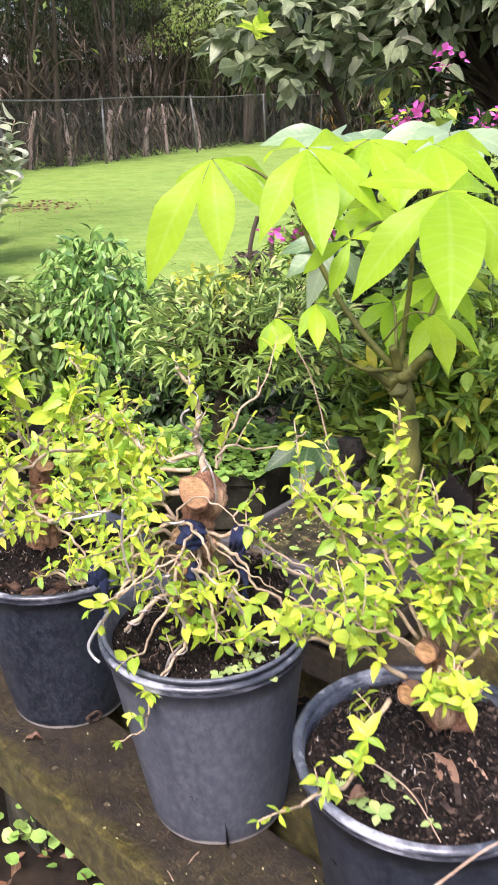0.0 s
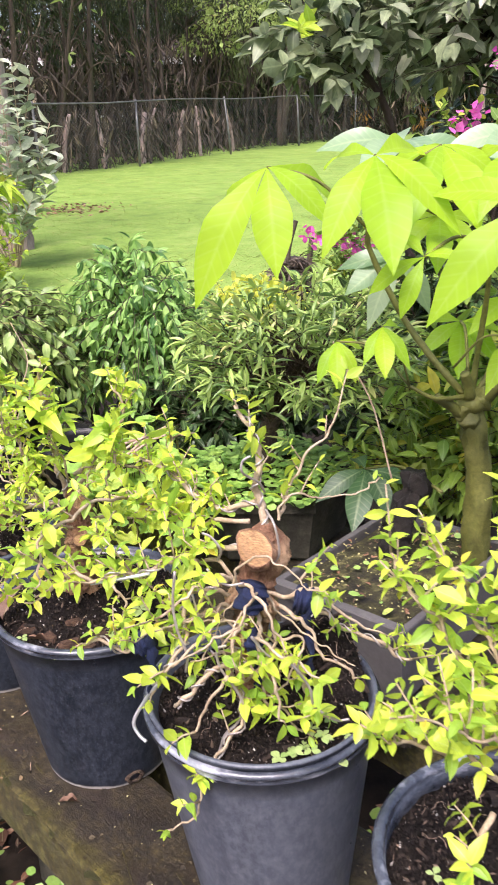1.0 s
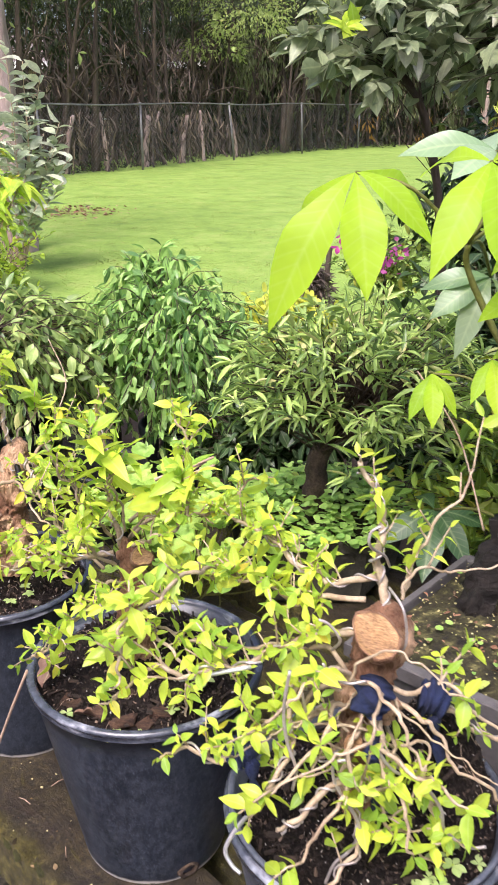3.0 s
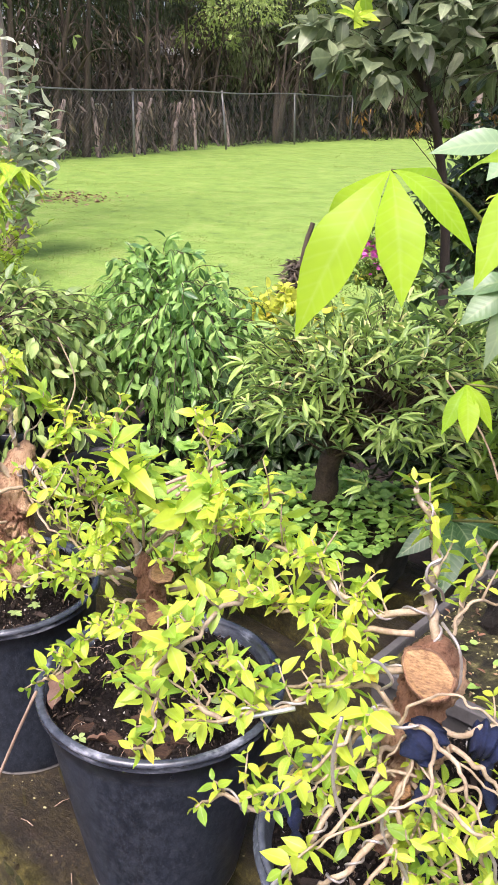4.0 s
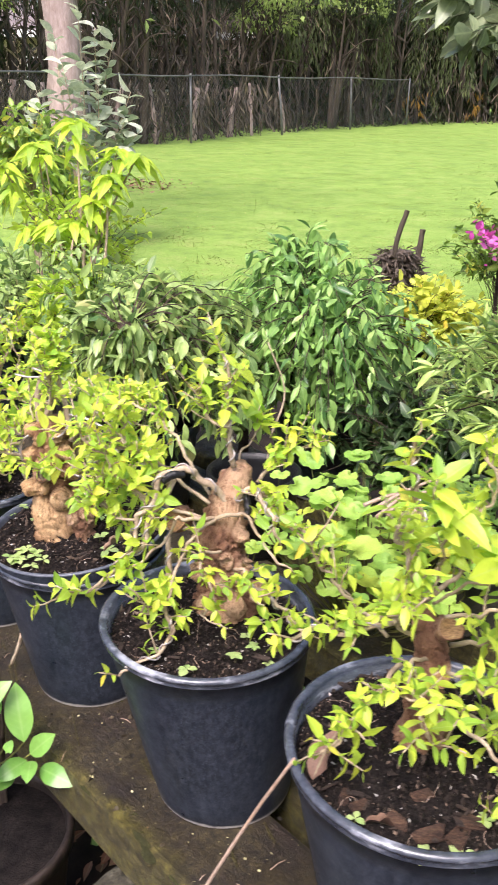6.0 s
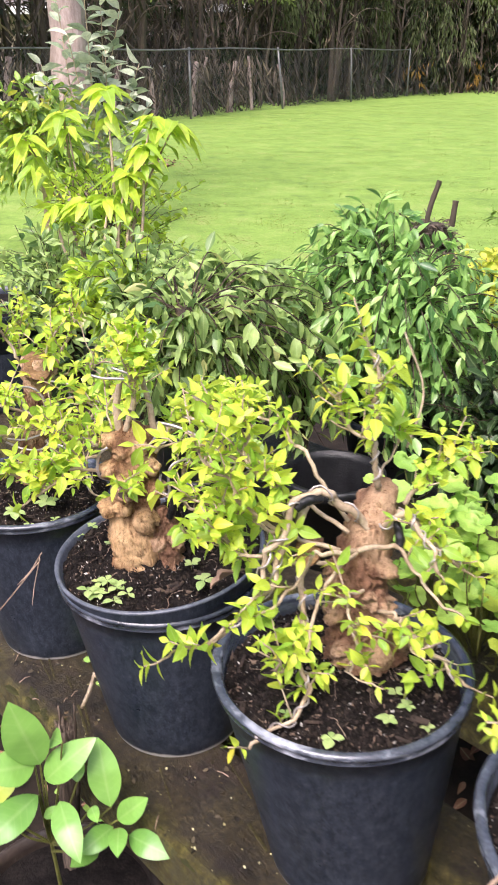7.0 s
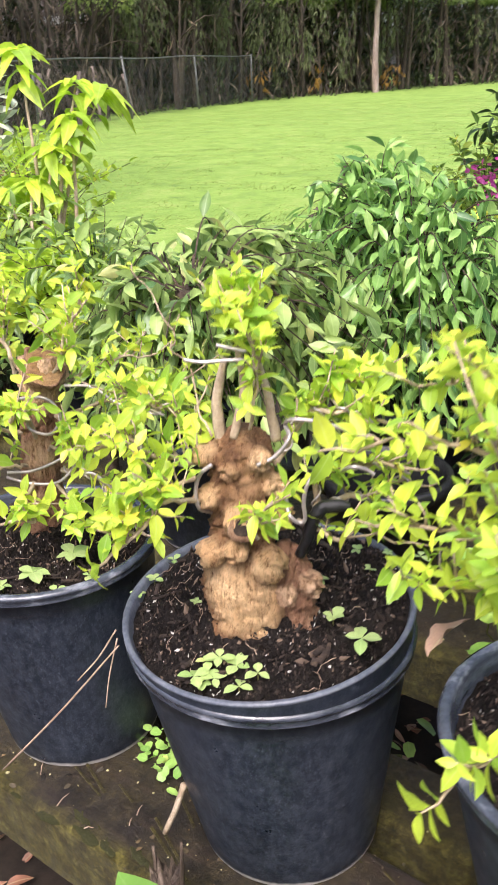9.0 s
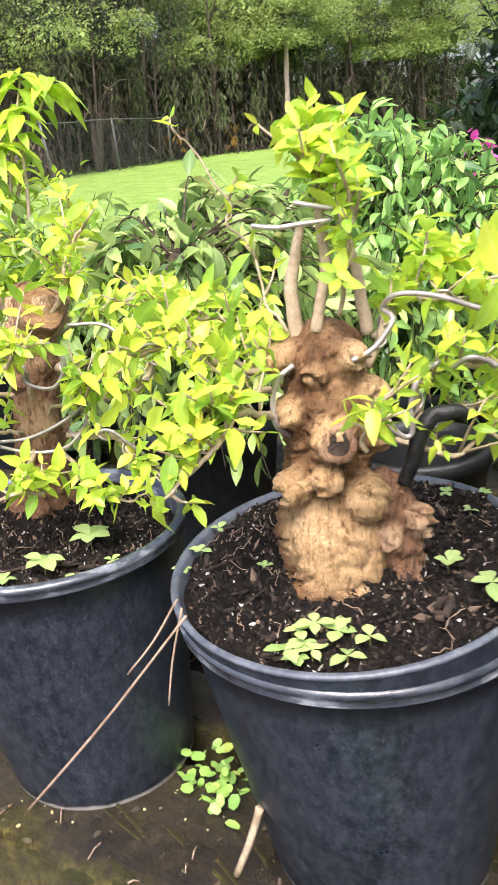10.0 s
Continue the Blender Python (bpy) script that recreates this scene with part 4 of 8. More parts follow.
def soil_bed(owner, cx, cy, top, radius, mound, mx, my, chips, seed, wide=0.075, tip=(0.0, 0.0)):
    """Dark soil with a mound round the trunk, crumbs, grit and bark chips."""
    r2 = random.Random(seed)

    def level(x, y):
        d = math.hypot(x - mx, y - my)
        e = min(1.0, math.hypot(x - cx, y - cy) / radius)
        q = Vector((x, y, seed))
        return top + tip[0] * (x - cx) + tip[1] * (y - cy) + mound * math.exp(-(d / wide) ** 2) * (1 - e ** 12) - 0.012 * e ** 6 + 0.008 * noise.noise(q * 22) + 0.006 * noise.noise(q * 60) + 0.005 * noise.noise(q * 140)

    verts, faces = [(cx, cy, level(cx, cy))], []
    rings, sides = 26, 72
    for k in range(1, rings + 1):
        for j in range(sides):
            a = 2 * math.pi * j / sides
            x, y = cx + radius * k / rings * math.cos(a), cy + radius * k / rings * math.sin(a)
            verts.append((x, y, level(x, y)))
    for j in range(sides):
        faces.append((0, 1 + j, 1 + (j + 1) % sides))
    for k in range(rings - 1):
        for j in range(sides):
            a, b = 1 + k * sides + j, 1 + k * sides + (j + 1) % sides
            faces.append((a, a + sides, b + sides, b))
    soil = link("soil", mesh_of("soil", verts, faces, True), SOIL, owner, "dark wet potting soil")
    pieces, grit, roots = [], [], []
    for _ in range(5200):
        a, d = r2.uniform(0, 6.283), radius * math.sqrt(r2.random()) * 0.97
        x, y = cx + d * math.cos(a), cy + d * math.sin(a)
        s = r2.uniform(0.0011, 0.0028) * (1.9 if r2.random() < 0.08 else 1.0)
        rot = Euler((r2.uniform(0, 3), r2.uniform(0, 3), r2.uniform(0, 3))).to_matrix()
        stretch = Vector((r2.uniform(0.7, 2.4), r2.uniform(0.5, 1.0), r2.uniform(0.35, 0.8)))
        c = Vector((x, y, level(x, y) + s * 0.3))
        v = [c + rot @ Vector((p[0] * stretch.x, p[1] * stretch.y, p[2] * stretch.z)) * s for p in ((1, 0, 0), (-1, 0.2, 0), (0, 1, 0.1), (0.1, -1, 0), (0, 0, 1), (0, 0.1, -1))]
        f = [(0, 2, 4), (2, 1, 4), (1, 3, 4), (3, 0, 4), (2, 0, 5), (1, 2, 5), (3, 1, 5), (0, 3, 5)]
        if r2.random() < 0.07:
            v = [c + (q - c) * 0.55 for q in v]
            grit.append((v, f))
        else:
            pieces.append((v, f))
    link("mulch", mesh_of("mulch", *merge(*pieces)), MULCH, owner, kind="stuff")
    link("grit", mesh_of("grit", *merge(*grit)), PEBBLE, owner, "pale grit specks", kind="stuff")
    for _ in range(26):
        a, d = r2.uniform(0, 6.283), radius * math.sqrt(r2.random()) * 0.9
        x, y = cx + d * math.cos(a), cy + d * math.sin(a)
        b = r2.uniform(0, 6.283)
        line = []
        for k in range(7):
            x += 0.006 * math.cos(b)
            y += 0.006 * math.sin(b)
            b += r2.gauss(0, 0.75)
            line.append(Vector((x, y, level(x, y) + 0.0015 + 0.004 * r2.random())))
        roots.append(tube(line, 0.0004, 0.0002, 4))
    link("root_mat", mesh_of("root_mat", *merge(*roots)), STRAW, owner, kind="stuff")
    for _ in range(chips):
        a, d = r2.uniform(0, 6.283), radius * (0.4 + 0.55 * r2.random() ** 0.5)
        x, y = cx + d * math.cos(a), cy + d * math.sin(a)
        v, f = box(r2.uniform(0.008, 0.034), r2.uniform(0.002, 0.009), r2.uniform(0.0015, 0.004), 0.0007)
        m = Matrix.Translation((x, y, level(x, y) + 0.003)) @ Euler((r2.gauss(0, 0.25), r2.gauss(0, 0.25), r2.uniform(0, 6.28))).to_matrix().to_4x4()
        v = [m @ (Vector(p) + Vector((0, 0.002 * math.sin(p[0] * 130), 0))) for p in v]
        link("bark_chip", mesh_of("bark_chip", v, f), CHIP, soil)
    return level


POT_TEXT = ("black plastic nursery pot filled with dark soil and bark chips",
            "scuffed grey-black plastic nursery pot split at its foot",
            "black plastic nursery pot with a torn drainage hole",
            "black plastic nursery pot with a shiny grey rim",
            "black plastic nursery pots nested one inside the other",
            "black plastic nursery pot standing on the mossy sleeper")
POTS = ((0.222, 0.814, 0.755, 0.165), (-0.073, 1.110, 0.740, 0.167), (-0.386, 1.424, 0.708, 0.182), (-0.702, 1.674, 0.710, 0.170), (-0.993, 1.967, 0.666, 0.173), (-1.292, 2.205, 0.680, 0.165))
CORES = ((0.25, 0.84), (-0.075, 1.10), (-0.395, 1.405), (-0.69, 1.69), (-1.010, 1.925), (-1.29, 2.235))
FEET = ((0.014, 0.010), (0.013, 0.004), (0.005, -0.016), (0.026, 0.012), (0.016, -0.004), (0.024, 0.010))
HEAPS = ((0.245, 0.860), (0.030, 1.160), (-0.385, 1.450), (-0.680, 1.725), (-0.995, 1.955), (-1.285, 2.265))
LEVEL, POT = [], []
for k, (cx, cy, rim, wide) in enumerate(POTS):
    s = (Vector((cx, cy, 0)) - BENCH).dot(Vector((-0.729, 0.684, 0)))
    foot = bench(s, 0).z + 0.001
    p = nursery_pot(POT_TEXT[k], cx, cy, rim, rim - foot, wide, nested=k in (1, 4), foot=FEET[k], skin=PLASTIC_WORN_LIT if k == 1 else None, lift=0.028 if k == 4 else 0.010, tip=(0.080, 0.050, 0.006) if k == 4 else (0.0, 0.0, 0.0))
    POT.append(p)
    top = rim - (0.019 if k != 1 else 0.011) + (0.048 if k == 4 else 0.0)
    LEVEL.append(soil_bed(p, cx, cy, top, wide - 0.014 if k != 4 else wide - 0.008, (0.038, 0.105, 0.062, 0.044, 0.028, 0.036)[k], *HEAPS[k], 32, 11 + k, 0.10, (0.100, 0.095) if k == 4 else (0.0, 0.0)))

# torn drainage hole and split at the feet of two pots


def foot_mark(owner, cx, cy, foot, way, material, size, name, label):
    d = Vector(way).normalized()
    c = Vector((cx, cy, foot)) + d * 0.1165 + Vector((0, 0, size * 1.35))
    side = d.cross(Vector((0, 0, 1)))
    verts, faces = [], []
    for k, (rr, out) in enumerate(((1.25, -0.004), (1.1, 0.004), (0.75, 0.006), (0.6, 0.001), (0.5, -0.014))):
        for j in range(14):
            a = 6.283 * j / 14
            q = rr * size * (1 + 0.2 * noise.noise(Vector((math.cos(a) * 2, math.sin(a) * 2, k * 0.3))))
            verts.append(c + side * math.cos(a) * q * 1.2 + Vector((0, 0, 1)) * max(-size * 0.98, math.sin(a) * q * 0.9) + d * (out + 0.02 * math.sin(a) * size))
    for k in range(4):
        for j in range(14):
            a, b = k * 14 + j, k * 14 + (j + 1) % 14
            faces.append((a, b, b + 14, a + 14))
    faces.append(tuple(range(56, 70)))
    link(name, mesh_of(name, verts, faces, True), material, owner, label)


foot_mark(POT[2], -0.381, 1.408, POT[2].location.z, (0.56, -0.83, 0), BARK_DARK, 0.013, "drain_hole", "torn muddy drainage hole")
crack = [Vector((-0.060, 1.114, POT[1].location.z)) + Vector((0.16, -0.987, 0)).normalized() * (0.1175 + 0.16 * h) - Vector((0.05, 0.035, 0)) * h + Vector((0.002 * math.sin(h * 160), 0, h)) for h in (0.002, 0.02, 0.04, 0.06)]
link("split", mesh_of("split", *tube(crack, 0.003, 0.0006, 5)), TAPE, POT[1], "dark split in the pot wall")

# ---- bonsai trees ----
OVATE = (0.0, 0.58, 0.95, 1.0, 0.80, 0.46, 0.0)
LEAF_SHAPES = [leaf_mesh("leaf", LIME, width=w, curl=c, fold=f, wave=v, twist=tw, shape=OVATE) for w, c, f, v, tw in
               ((0.44, 0.18, 0.14, 0.0, 0.1), (0.50, 0.38, 0.18, 0.08, -0.2), (0.40, 0.08, 0.22, 0.0, 0.25), (0.52, 0.55, 0.12, 0.10, 0.0), (0.46, -0.15, 0.18, 0.05, -0.1), (0.38, 0.30, 0.26, 0.0, 0.3))]


class Bonsai:
    def __init__(self, k, label, base):
        self.at = thing("bonsai_tree", base, label, "bonsai", "wired bonsai trees")
        self.leaves = 0
        self.k = k


def trunk(tree, line, radii, lumps=(), material=None, gnarl=0.14, sides=84, seed=0, flare=0.35, own=16, worn=()):
    """A gnarled trunk: rings along a line, swollen by lumps (x, y, z, radius) and roughened by noise; worn are smooth pale places."""
    pts = spline(line, 34)
    wart = random.Random(seed + 50)
    n = len(pts)

    def girth(t):
        f = t * (len(radii) - 1)
        i = min(int(f), len(radii) - 2)
        r = radii[i] + (radii[i + 1] - radii[i]) * (f - i)
        r *= 1.0 if t < 0.95 else max(0.45, 1 - (t - 0.95) * 11)
        return r * (1 + flare * max(0, 1 - t * 5) ** 1.5)

    lumps = [(Vector(q[:3]), q[3]) for q in lumps]
    for _ in range(own):
        t, a = wart.uniform(0.02, 0.9), wart.uniform(0, 6.283)
        r = girth(t)
        size = r * wart.uniform(0.28, 0.58)
        lumps.append((pts[int(t * (n - 1))] + Vector((math.cos(a), math.sin(a), 0)) * (r * wart.uniform(0.45, 0.85)), size))
    verts, faces, swell = [], [], []
    for k, q in enumerate(pts):
        base = girth(k / (n - 1)) * 0.9
        close = [(c - q, s) for c, s in lumps if abs(c.z - q.z) < s]
        for j in range(sides):
            a = 2 * math.pi * j / sides
            u = Vector((math.cos(a), math.sin(a), 0))
            total, most = base ** 9, 0.0
            for o, s in close:
                d = o.dot(u)
                gap = s * s - (o.length_squared - d * d)
                if gap > 0 and d > 0:
                    reach = d + math.sqrt(gap)
                    most = max(most, reach)
                    total += reach ** 9
            r = total ** (1 / 9) * 0.95
            bald = max([0.0] + [1 - ((q + u * r) - Vector(w[:3])).length / w[3] for w in worn])
            bald = min(1.0, bald * 2.2)
            e = q + u * r + Vector((seed, 0, 0))
            fold = abs(noise.noise(e * 34))
            mild = gnarl * (1 - 0.72 * bald)
            r *= 1 + mild * (0.6 * noise.noise(e * 40) + 0.6 * noise.noise(e * 95) + 0.55 * noise.noise(e * 210)) - 1.3 * mild * max(0.0, 0.13 - fold) / 0.13 + 0.35 * mild * noise.noise(e * 420)
            verts.append(q + u * r)
            # colour weight: pale on swellings and worn bark, dark between as shade would lie
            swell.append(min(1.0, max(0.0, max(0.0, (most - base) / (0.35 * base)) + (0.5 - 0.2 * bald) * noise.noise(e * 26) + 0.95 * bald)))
    for k in range(n - 1):
        for j in range(sides):
            a, b = k * sides + j, k * sides + (j + 1) % sides
            faces.append((a, b, b + sides, a + sides))
    faces.append(tuple(range((n - 1) * sides, n * sides)))
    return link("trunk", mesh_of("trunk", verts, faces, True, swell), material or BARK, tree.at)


def cut(tree, place, way, r, deep=0.03, oval=1.0, lean=0.0, knot=False):
    """A sawn stub: a collar of bark swollen round a dished, uneven oval face."""
    d = Vector(way).normalized()
    side = d.cross(Vector((0, 0, 1)))
    side = side.normalized() if side.length > 0.1 else d.orthogonal().normalized()
    up = side.cross(d).normalized()
    side, up = side * math.cos(lean) + up * math.sin(lean), up * math.cos(lean) - side * math.sin(lean)
    q0 = Vector(place)

    def ring(rr, o, rough):
        out = []
        for j in range(28):
            a = 6.283 * j / 28
            e = Vector((math.cos(a) * 1.4, math.sin(a) * 1.4, place[0] * 19 + place[2] * 7))
            w = 1 + 0.22 * noise.noise(e) + rough * noise.noise(e * 3.5)
            out.append(q0 + (side * math.cos(a) * oval + up * math.sin(a)) * rr * r * w + d * (o + rough * r * noise.noise(e * 2.7)))
        return out

    def skin(rows):
        faces = []
        for k in range(len(rows) - 1):
            for j in range(28):
                a, b = k * 28 + j, k * 28 + (j + 1) % 28
                faces.append((a, b, b + 28, a + 28))
        return [p for row in rows for p in row], faces

    fat = 1.5 if knot else 1.0
    collar = [ring(1.12 * fat, -deep, 0.3), ring(1.14 * fat, -deep * 0.45, 0.22), ring(1.09 * fat, -0.004, 0.12), ring(1.05 * fat, 0.0005, 0.06), ring(0.99, 0.0005, 0.04), ring(0.95, -0.004, 0.04)]
    v, f = skin(collar)
    swell = [min(1.0, max(0.0, (0.55 if knot else 0.1) + 0.6 * noise.noise(p * 60))) for p in v]
    link("callus", mesh_of("callus", v, f, True, swell), BARK_RED, tree.at)
    face = [ring(1.0, -0.0005, 0.03), ring(0.75, 0.0, 0.02), ring(0.45, -0.0008, 0.03), ring(0.15, -0.0012, 0.05)]
    v, f = skin(face)
    f.append(tuple(range(84, 112)))
    link("pruning_cut", mesh_of("pruning_cut", v, f, False), BARK_DARK if knot else CUT, tree.at, "sawn orange-brown pruning cut")


def wrap(tree, points, r, material, tail=None, label="blue cloth binding", fold=0.34):
    """Cloth or tape bound in turns round a branch, with a loose hanging end."""
    line = spline(points, 9)
    n = len(line)
    verts, faces = tube(line, r, r, 16)
    out = []
    for k, v in enumerate(verts):
        i = min(n - 1, k // 16)
        t = i / (n - 1)
        turn = (k % 16) / 16
        bulge = 0.55 + (0.4 if fold > 0.2 else 0.2) * math.sin(math.pi * min(1, max(0, t))) + fold * abs(math.sin(math.pi * (t * 3.6 + turn))) + 1.4 * fold * noise.noise(v * 120)
        out.append(line[i] + (v - line[i]) * bulge)
    pieces = [(out, faces)]
    if tail:
        tl = spline(tail, 6)
        v, f = [], []
        for k, q in enumerate(tl):
            q = q + noise.noise_vector(q * 45) * 0.007
            w = Vector((0.005, 0.003 * math.sin(k * 0.9), 0.002)) * (1 + 0.5 * math.sin(k * 1.7)) * (1 - 0.4 * k / len(tl))
            v += [q - w, q + w, q + w + Vector((0.001, -0.002, 0)), q - w + Vector((0.001, -0.002, 0))]
        for k in range(len(tl) - 1):
            for j in range(4):
                a, b = 4 * k + j, 4 * k + (j + 1) % 4
                f.append((a, b, b + 4, a + 4))
        pieces.append((v, f))
    link("binding", mesh_of("binding", *merge(*pieces), True), material, tree.at, label)


def branch(tree, r, nodes, *points, wired=True, size=(0.016, 0.034), bare=0.16, wild=1.0):
    """A branch with short shoots, each set with crossed pairs of leaves."""
    r *= 0.68
    line = spline(points, 11)
    sway = rng.uniform(0, 50)
    line = [q + (noise.noise_vector(q * 26 + Vector((sway, 0, 0))) * 0.013 + noise.noise_vector(q * 70 + Vector((sway, 0, 0))) * 0.005) * wild * min(1.0, 4 * i / len(line)) for i, q in enumerate(line)]
    nodes = int(nodes * (1.25 if points[-1][2] > 0.86 else 0.95))
    pieces = [tube(line, r, r * 0.5, 7, wobble=0.25)]
    places, ways, lengths, singles = [], [], [], []
    n = len(line)
    for j in range(nodes):
        t = bare + (1 - bare) * (j + rng.uniform(0, 0.8)) / max(1, nodes)
        k = min(n - 2, int(t * (n - 1)))
        p = line[k].lerp(line[k + 1], rng.random())
        along = (line[k + 1] - line[k]).normalized()
        way = (ball_dir(-0.15, 1.0) + along * 0.7 + Vector((0, 0, 0.25))).normalized()
        if j == nodes - 1:
            p, way = line[-1], (along + Vector((0, 0, 0.3))).normalized()
        h = rng.uniform(0.008, 0.036) * (1.7 if rng.random() < 0.3 else 1.0)
        tip = p + way * h + Vector((0, 0, 0.12 * h))
        mid = p.lerp(tip, 0.5) + ball_dir() * 0.003
        pieces.append(tube([p, mid, tip], 0.0016, 0.0009, 4))
        pairs = 2 + int(h / 0.017)
        side = way.orthogonal().normalized()
        turn = rng.uniform(0, 6.283)
        full = rng.uniform(*size)
        for q in range(pairs * 2):
            f = 1 - (q // 2) / pairs
            a = turn + 1.57 * (q // 2) + 3.1416 * (q % 2) + rng.gauss(0, 0.22)
            out = Matrix.Rotation(a, 3, way) @ side
            steep = 0.75 if f > 0.95 else 0.3
            d = (out * rng.uniform(0.75, 1.1) + way * rng.uniform(0.0, 0.5 + steep) + Vector((0, 0, rng.uniform(-0.3, 0.12)))).normalized()
            s = full * rng.uniform(0.8, 1.15) * (0.62 if f > 0.95 else 1.0 if f > 0.4 else 0.8)
            at = p.lerp(tip, f)
            if rng.random() < 0.1:
                continue
            if j % 3 == 0 and tree.leaves < 300:
                singles.append((at, d, way, s))
                tree.leaves += 1
            else:
                places.append(at)
                ways.append(d)
                lengths.append(s)
    ob = link("branch", mesh_of("branch", *merge(*pieces), True), TWIG, tree.at)
    for at, d, up, s in singles:
        lf = new("leaf", rng.choice(LEAF_SHAPES))
        lf.parent = ob
        lf.matrix_basis = aim(at, d, up, s)
    if places:
        link("leaves", crowd("leaves", places, ways, lengths, 0.47, SMALL, 0.5), LIME_CROWD, ob, kind="stuff")
    if wired and r >= 0.0039:
        link("wire", mesh_of("wire", *coil(line, r * 0.95, 0.0014, rng.uniform(0.026, 0.05), 0.0, 0.95), True), WIRE, ob, "dull aluminium training wire")
    return ob


TREE_TEXT = ("bushy lime-leaved bonsai with upright shoots and sawn stubs",
             "wired lime-leaved bonsai with blue cloth bindings and a large pruning cut",
             "lime-leaved bonsai with rough brown trunk and round pruning cuts",
             "thick-trunked bonsai with wired pale branches and black tape",
             "stout gnarled bonsai with a knobbly tan trunk and lime leaves",
             "wired lime-leaved bonsai with a sawn-off trunk top")
TREES = [Bonsai(k, TREE_TEXT[k], (x, y, LEVEL[k](x, y))) for k, (x, y) in enumerate(CORES)]
tree_a, tree_b, tree_c, tree_d, tree_e, tree_f = TREES
for tr in TREES:
    tr.z = tr.at.location.z - 0.012
trunk(tree_a, [(0.255, 0.845, tree_a.z), (0.245, 0.83, tree_a.z + 0.07), (0.228, 0.81, 0.895)], (0.030, 0.026, 0.018), ((0.240, 0.815, 0.80, 0.017),), BARK_RED, 0.22, seed=1, own=6)
cut(tree_a, (0.205, 0.770, 0.922), (-0.3, -0.8, 0.4), 0.0105, 0.03, 1.2, 0.5)
cut(tree_a, (0.238, 0.770, 0.892), (0.2, -0.8, 0.4), 0.0105, 0.03, 1.25, -0.7)
cut(tree_a, (0.187, 0.774, 0.862), (-0.5, -0.75, 0.4), 0.010, 0.03, 1.2, 0.9)
trunk(tree_b, [(-0.074, 1.105, tree_b.z), (-0.088, 1.100, 0.80), (-0.078, 1.105, 0.90), (-0.062, 1.118, 1.000)], (0.030, 0.026, 0.029, 0.026), ((-0.095, 1.072, 0.86, 0.017), (-0.062, 1.075, 0.895, 0.018), (-0.105, 1.085, 0.905, 0.016), (-0.06, 1.075, 0.79, 0.016), (-0.064, 1.116, 0.958, 0.034)), BARK_RED, 0.17, seed=2)
cut(tree_b, (-0.078, 1.082, 0.983), (-0.28, -0.72, 0.60), 0.0190, 0.018, 1.55, 0.6)
cut(tree_b, (-0.098, 1.040, 0.876), (-0.1, -0.9, 0.45), 0.009, 0.04, 1.05)
trunk(tree_c, [(-0.397, 1.405, tree_c.z), (-0.40, 1.402, 0.80), (-0.396, 1.41, 0.86), (-0.41, 1.42, 0.915)], (0.030, 0.026, 0.023, 0.010), (), BARK_RED, 0.2, seed=3, own=7)
cut(tree_c, (-0.380, 1.394, 0.898), (0.30, -0.7, 0.6), 0.0125, 0.016, 1.25, 0.4)
cut(tree_c, (-0.388, 1.379, 0.838), (0.15, -0.75, 0.6), 0.010, 0.02, 1.15, -0.5)
trunk(tree_d, [(-0.675, 1.695, tree_d.z), (-0.68, 1.695, 0.76), (-0.683, 1.70, 0.83), (-0.672, 1.712, 0.900), (-0.655, 1.720, 0.955)], (0.050, 0.045, 0.041, 0.036, 0.017),
      ((-0.702, 1.652, 0.738, 0.018), (-0.655, 1.647, 0.742, 0.019), (-0.680, 1.652, 0.772, 0.015), (-0.645, 1.660, 0.782, 0.014), (-0.624, 1.680, 0.750, 0.018), (-0.716, 1.668, 0.790, 0.015), (-0.672, 1.656, 0.815, 0.013), (-0.650, 1.676, 0.852, 0.014)), BARK_RED, 0.19, seed=4, own=8,
      worn=((-0.665, 1.640, 0.742, 0.032), (-0.645, 1.648, 0.785, 0.022), (-0.665, 1.680, 0.905, 0.055), (-0.655, 1.695, 0.94, 0.035)))
cut(tree_d, (-0.750, 1.672, 0.874), (-0.15, -0.9, 0.4), 0.017, 0.045, 0.85, 0.3)
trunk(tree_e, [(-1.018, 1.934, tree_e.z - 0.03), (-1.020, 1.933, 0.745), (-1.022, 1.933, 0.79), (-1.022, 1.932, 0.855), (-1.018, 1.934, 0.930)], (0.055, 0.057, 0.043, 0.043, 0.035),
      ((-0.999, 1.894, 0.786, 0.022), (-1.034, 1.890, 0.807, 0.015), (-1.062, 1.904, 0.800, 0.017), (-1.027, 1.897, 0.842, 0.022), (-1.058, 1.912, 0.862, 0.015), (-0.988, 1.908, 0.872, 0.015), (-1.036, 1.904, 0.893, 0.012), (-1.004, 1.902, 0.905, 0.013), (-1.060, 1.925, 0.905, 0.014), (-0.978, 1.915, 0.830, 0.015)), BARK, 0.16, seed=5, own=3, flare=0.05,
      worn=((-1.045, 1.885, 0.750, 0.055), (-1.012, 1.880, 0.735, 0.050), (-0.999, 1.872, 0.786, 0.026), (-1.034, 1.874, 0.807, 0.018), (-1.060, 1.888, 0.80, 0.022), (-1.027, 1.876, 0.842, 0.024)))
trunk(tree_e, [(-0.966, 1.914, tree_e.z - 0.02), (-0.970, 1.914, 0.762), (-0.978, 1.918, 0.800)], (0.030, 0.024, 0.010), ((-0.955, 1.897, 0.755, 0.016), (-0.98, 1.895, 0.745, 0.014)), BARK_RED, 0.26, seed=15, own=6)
cut(tree_e, (-1.027, 1.877, 0.842), (-0.1, -0.95, 0.3), 0.0105, 0.02, 0.85, 0.3, True)
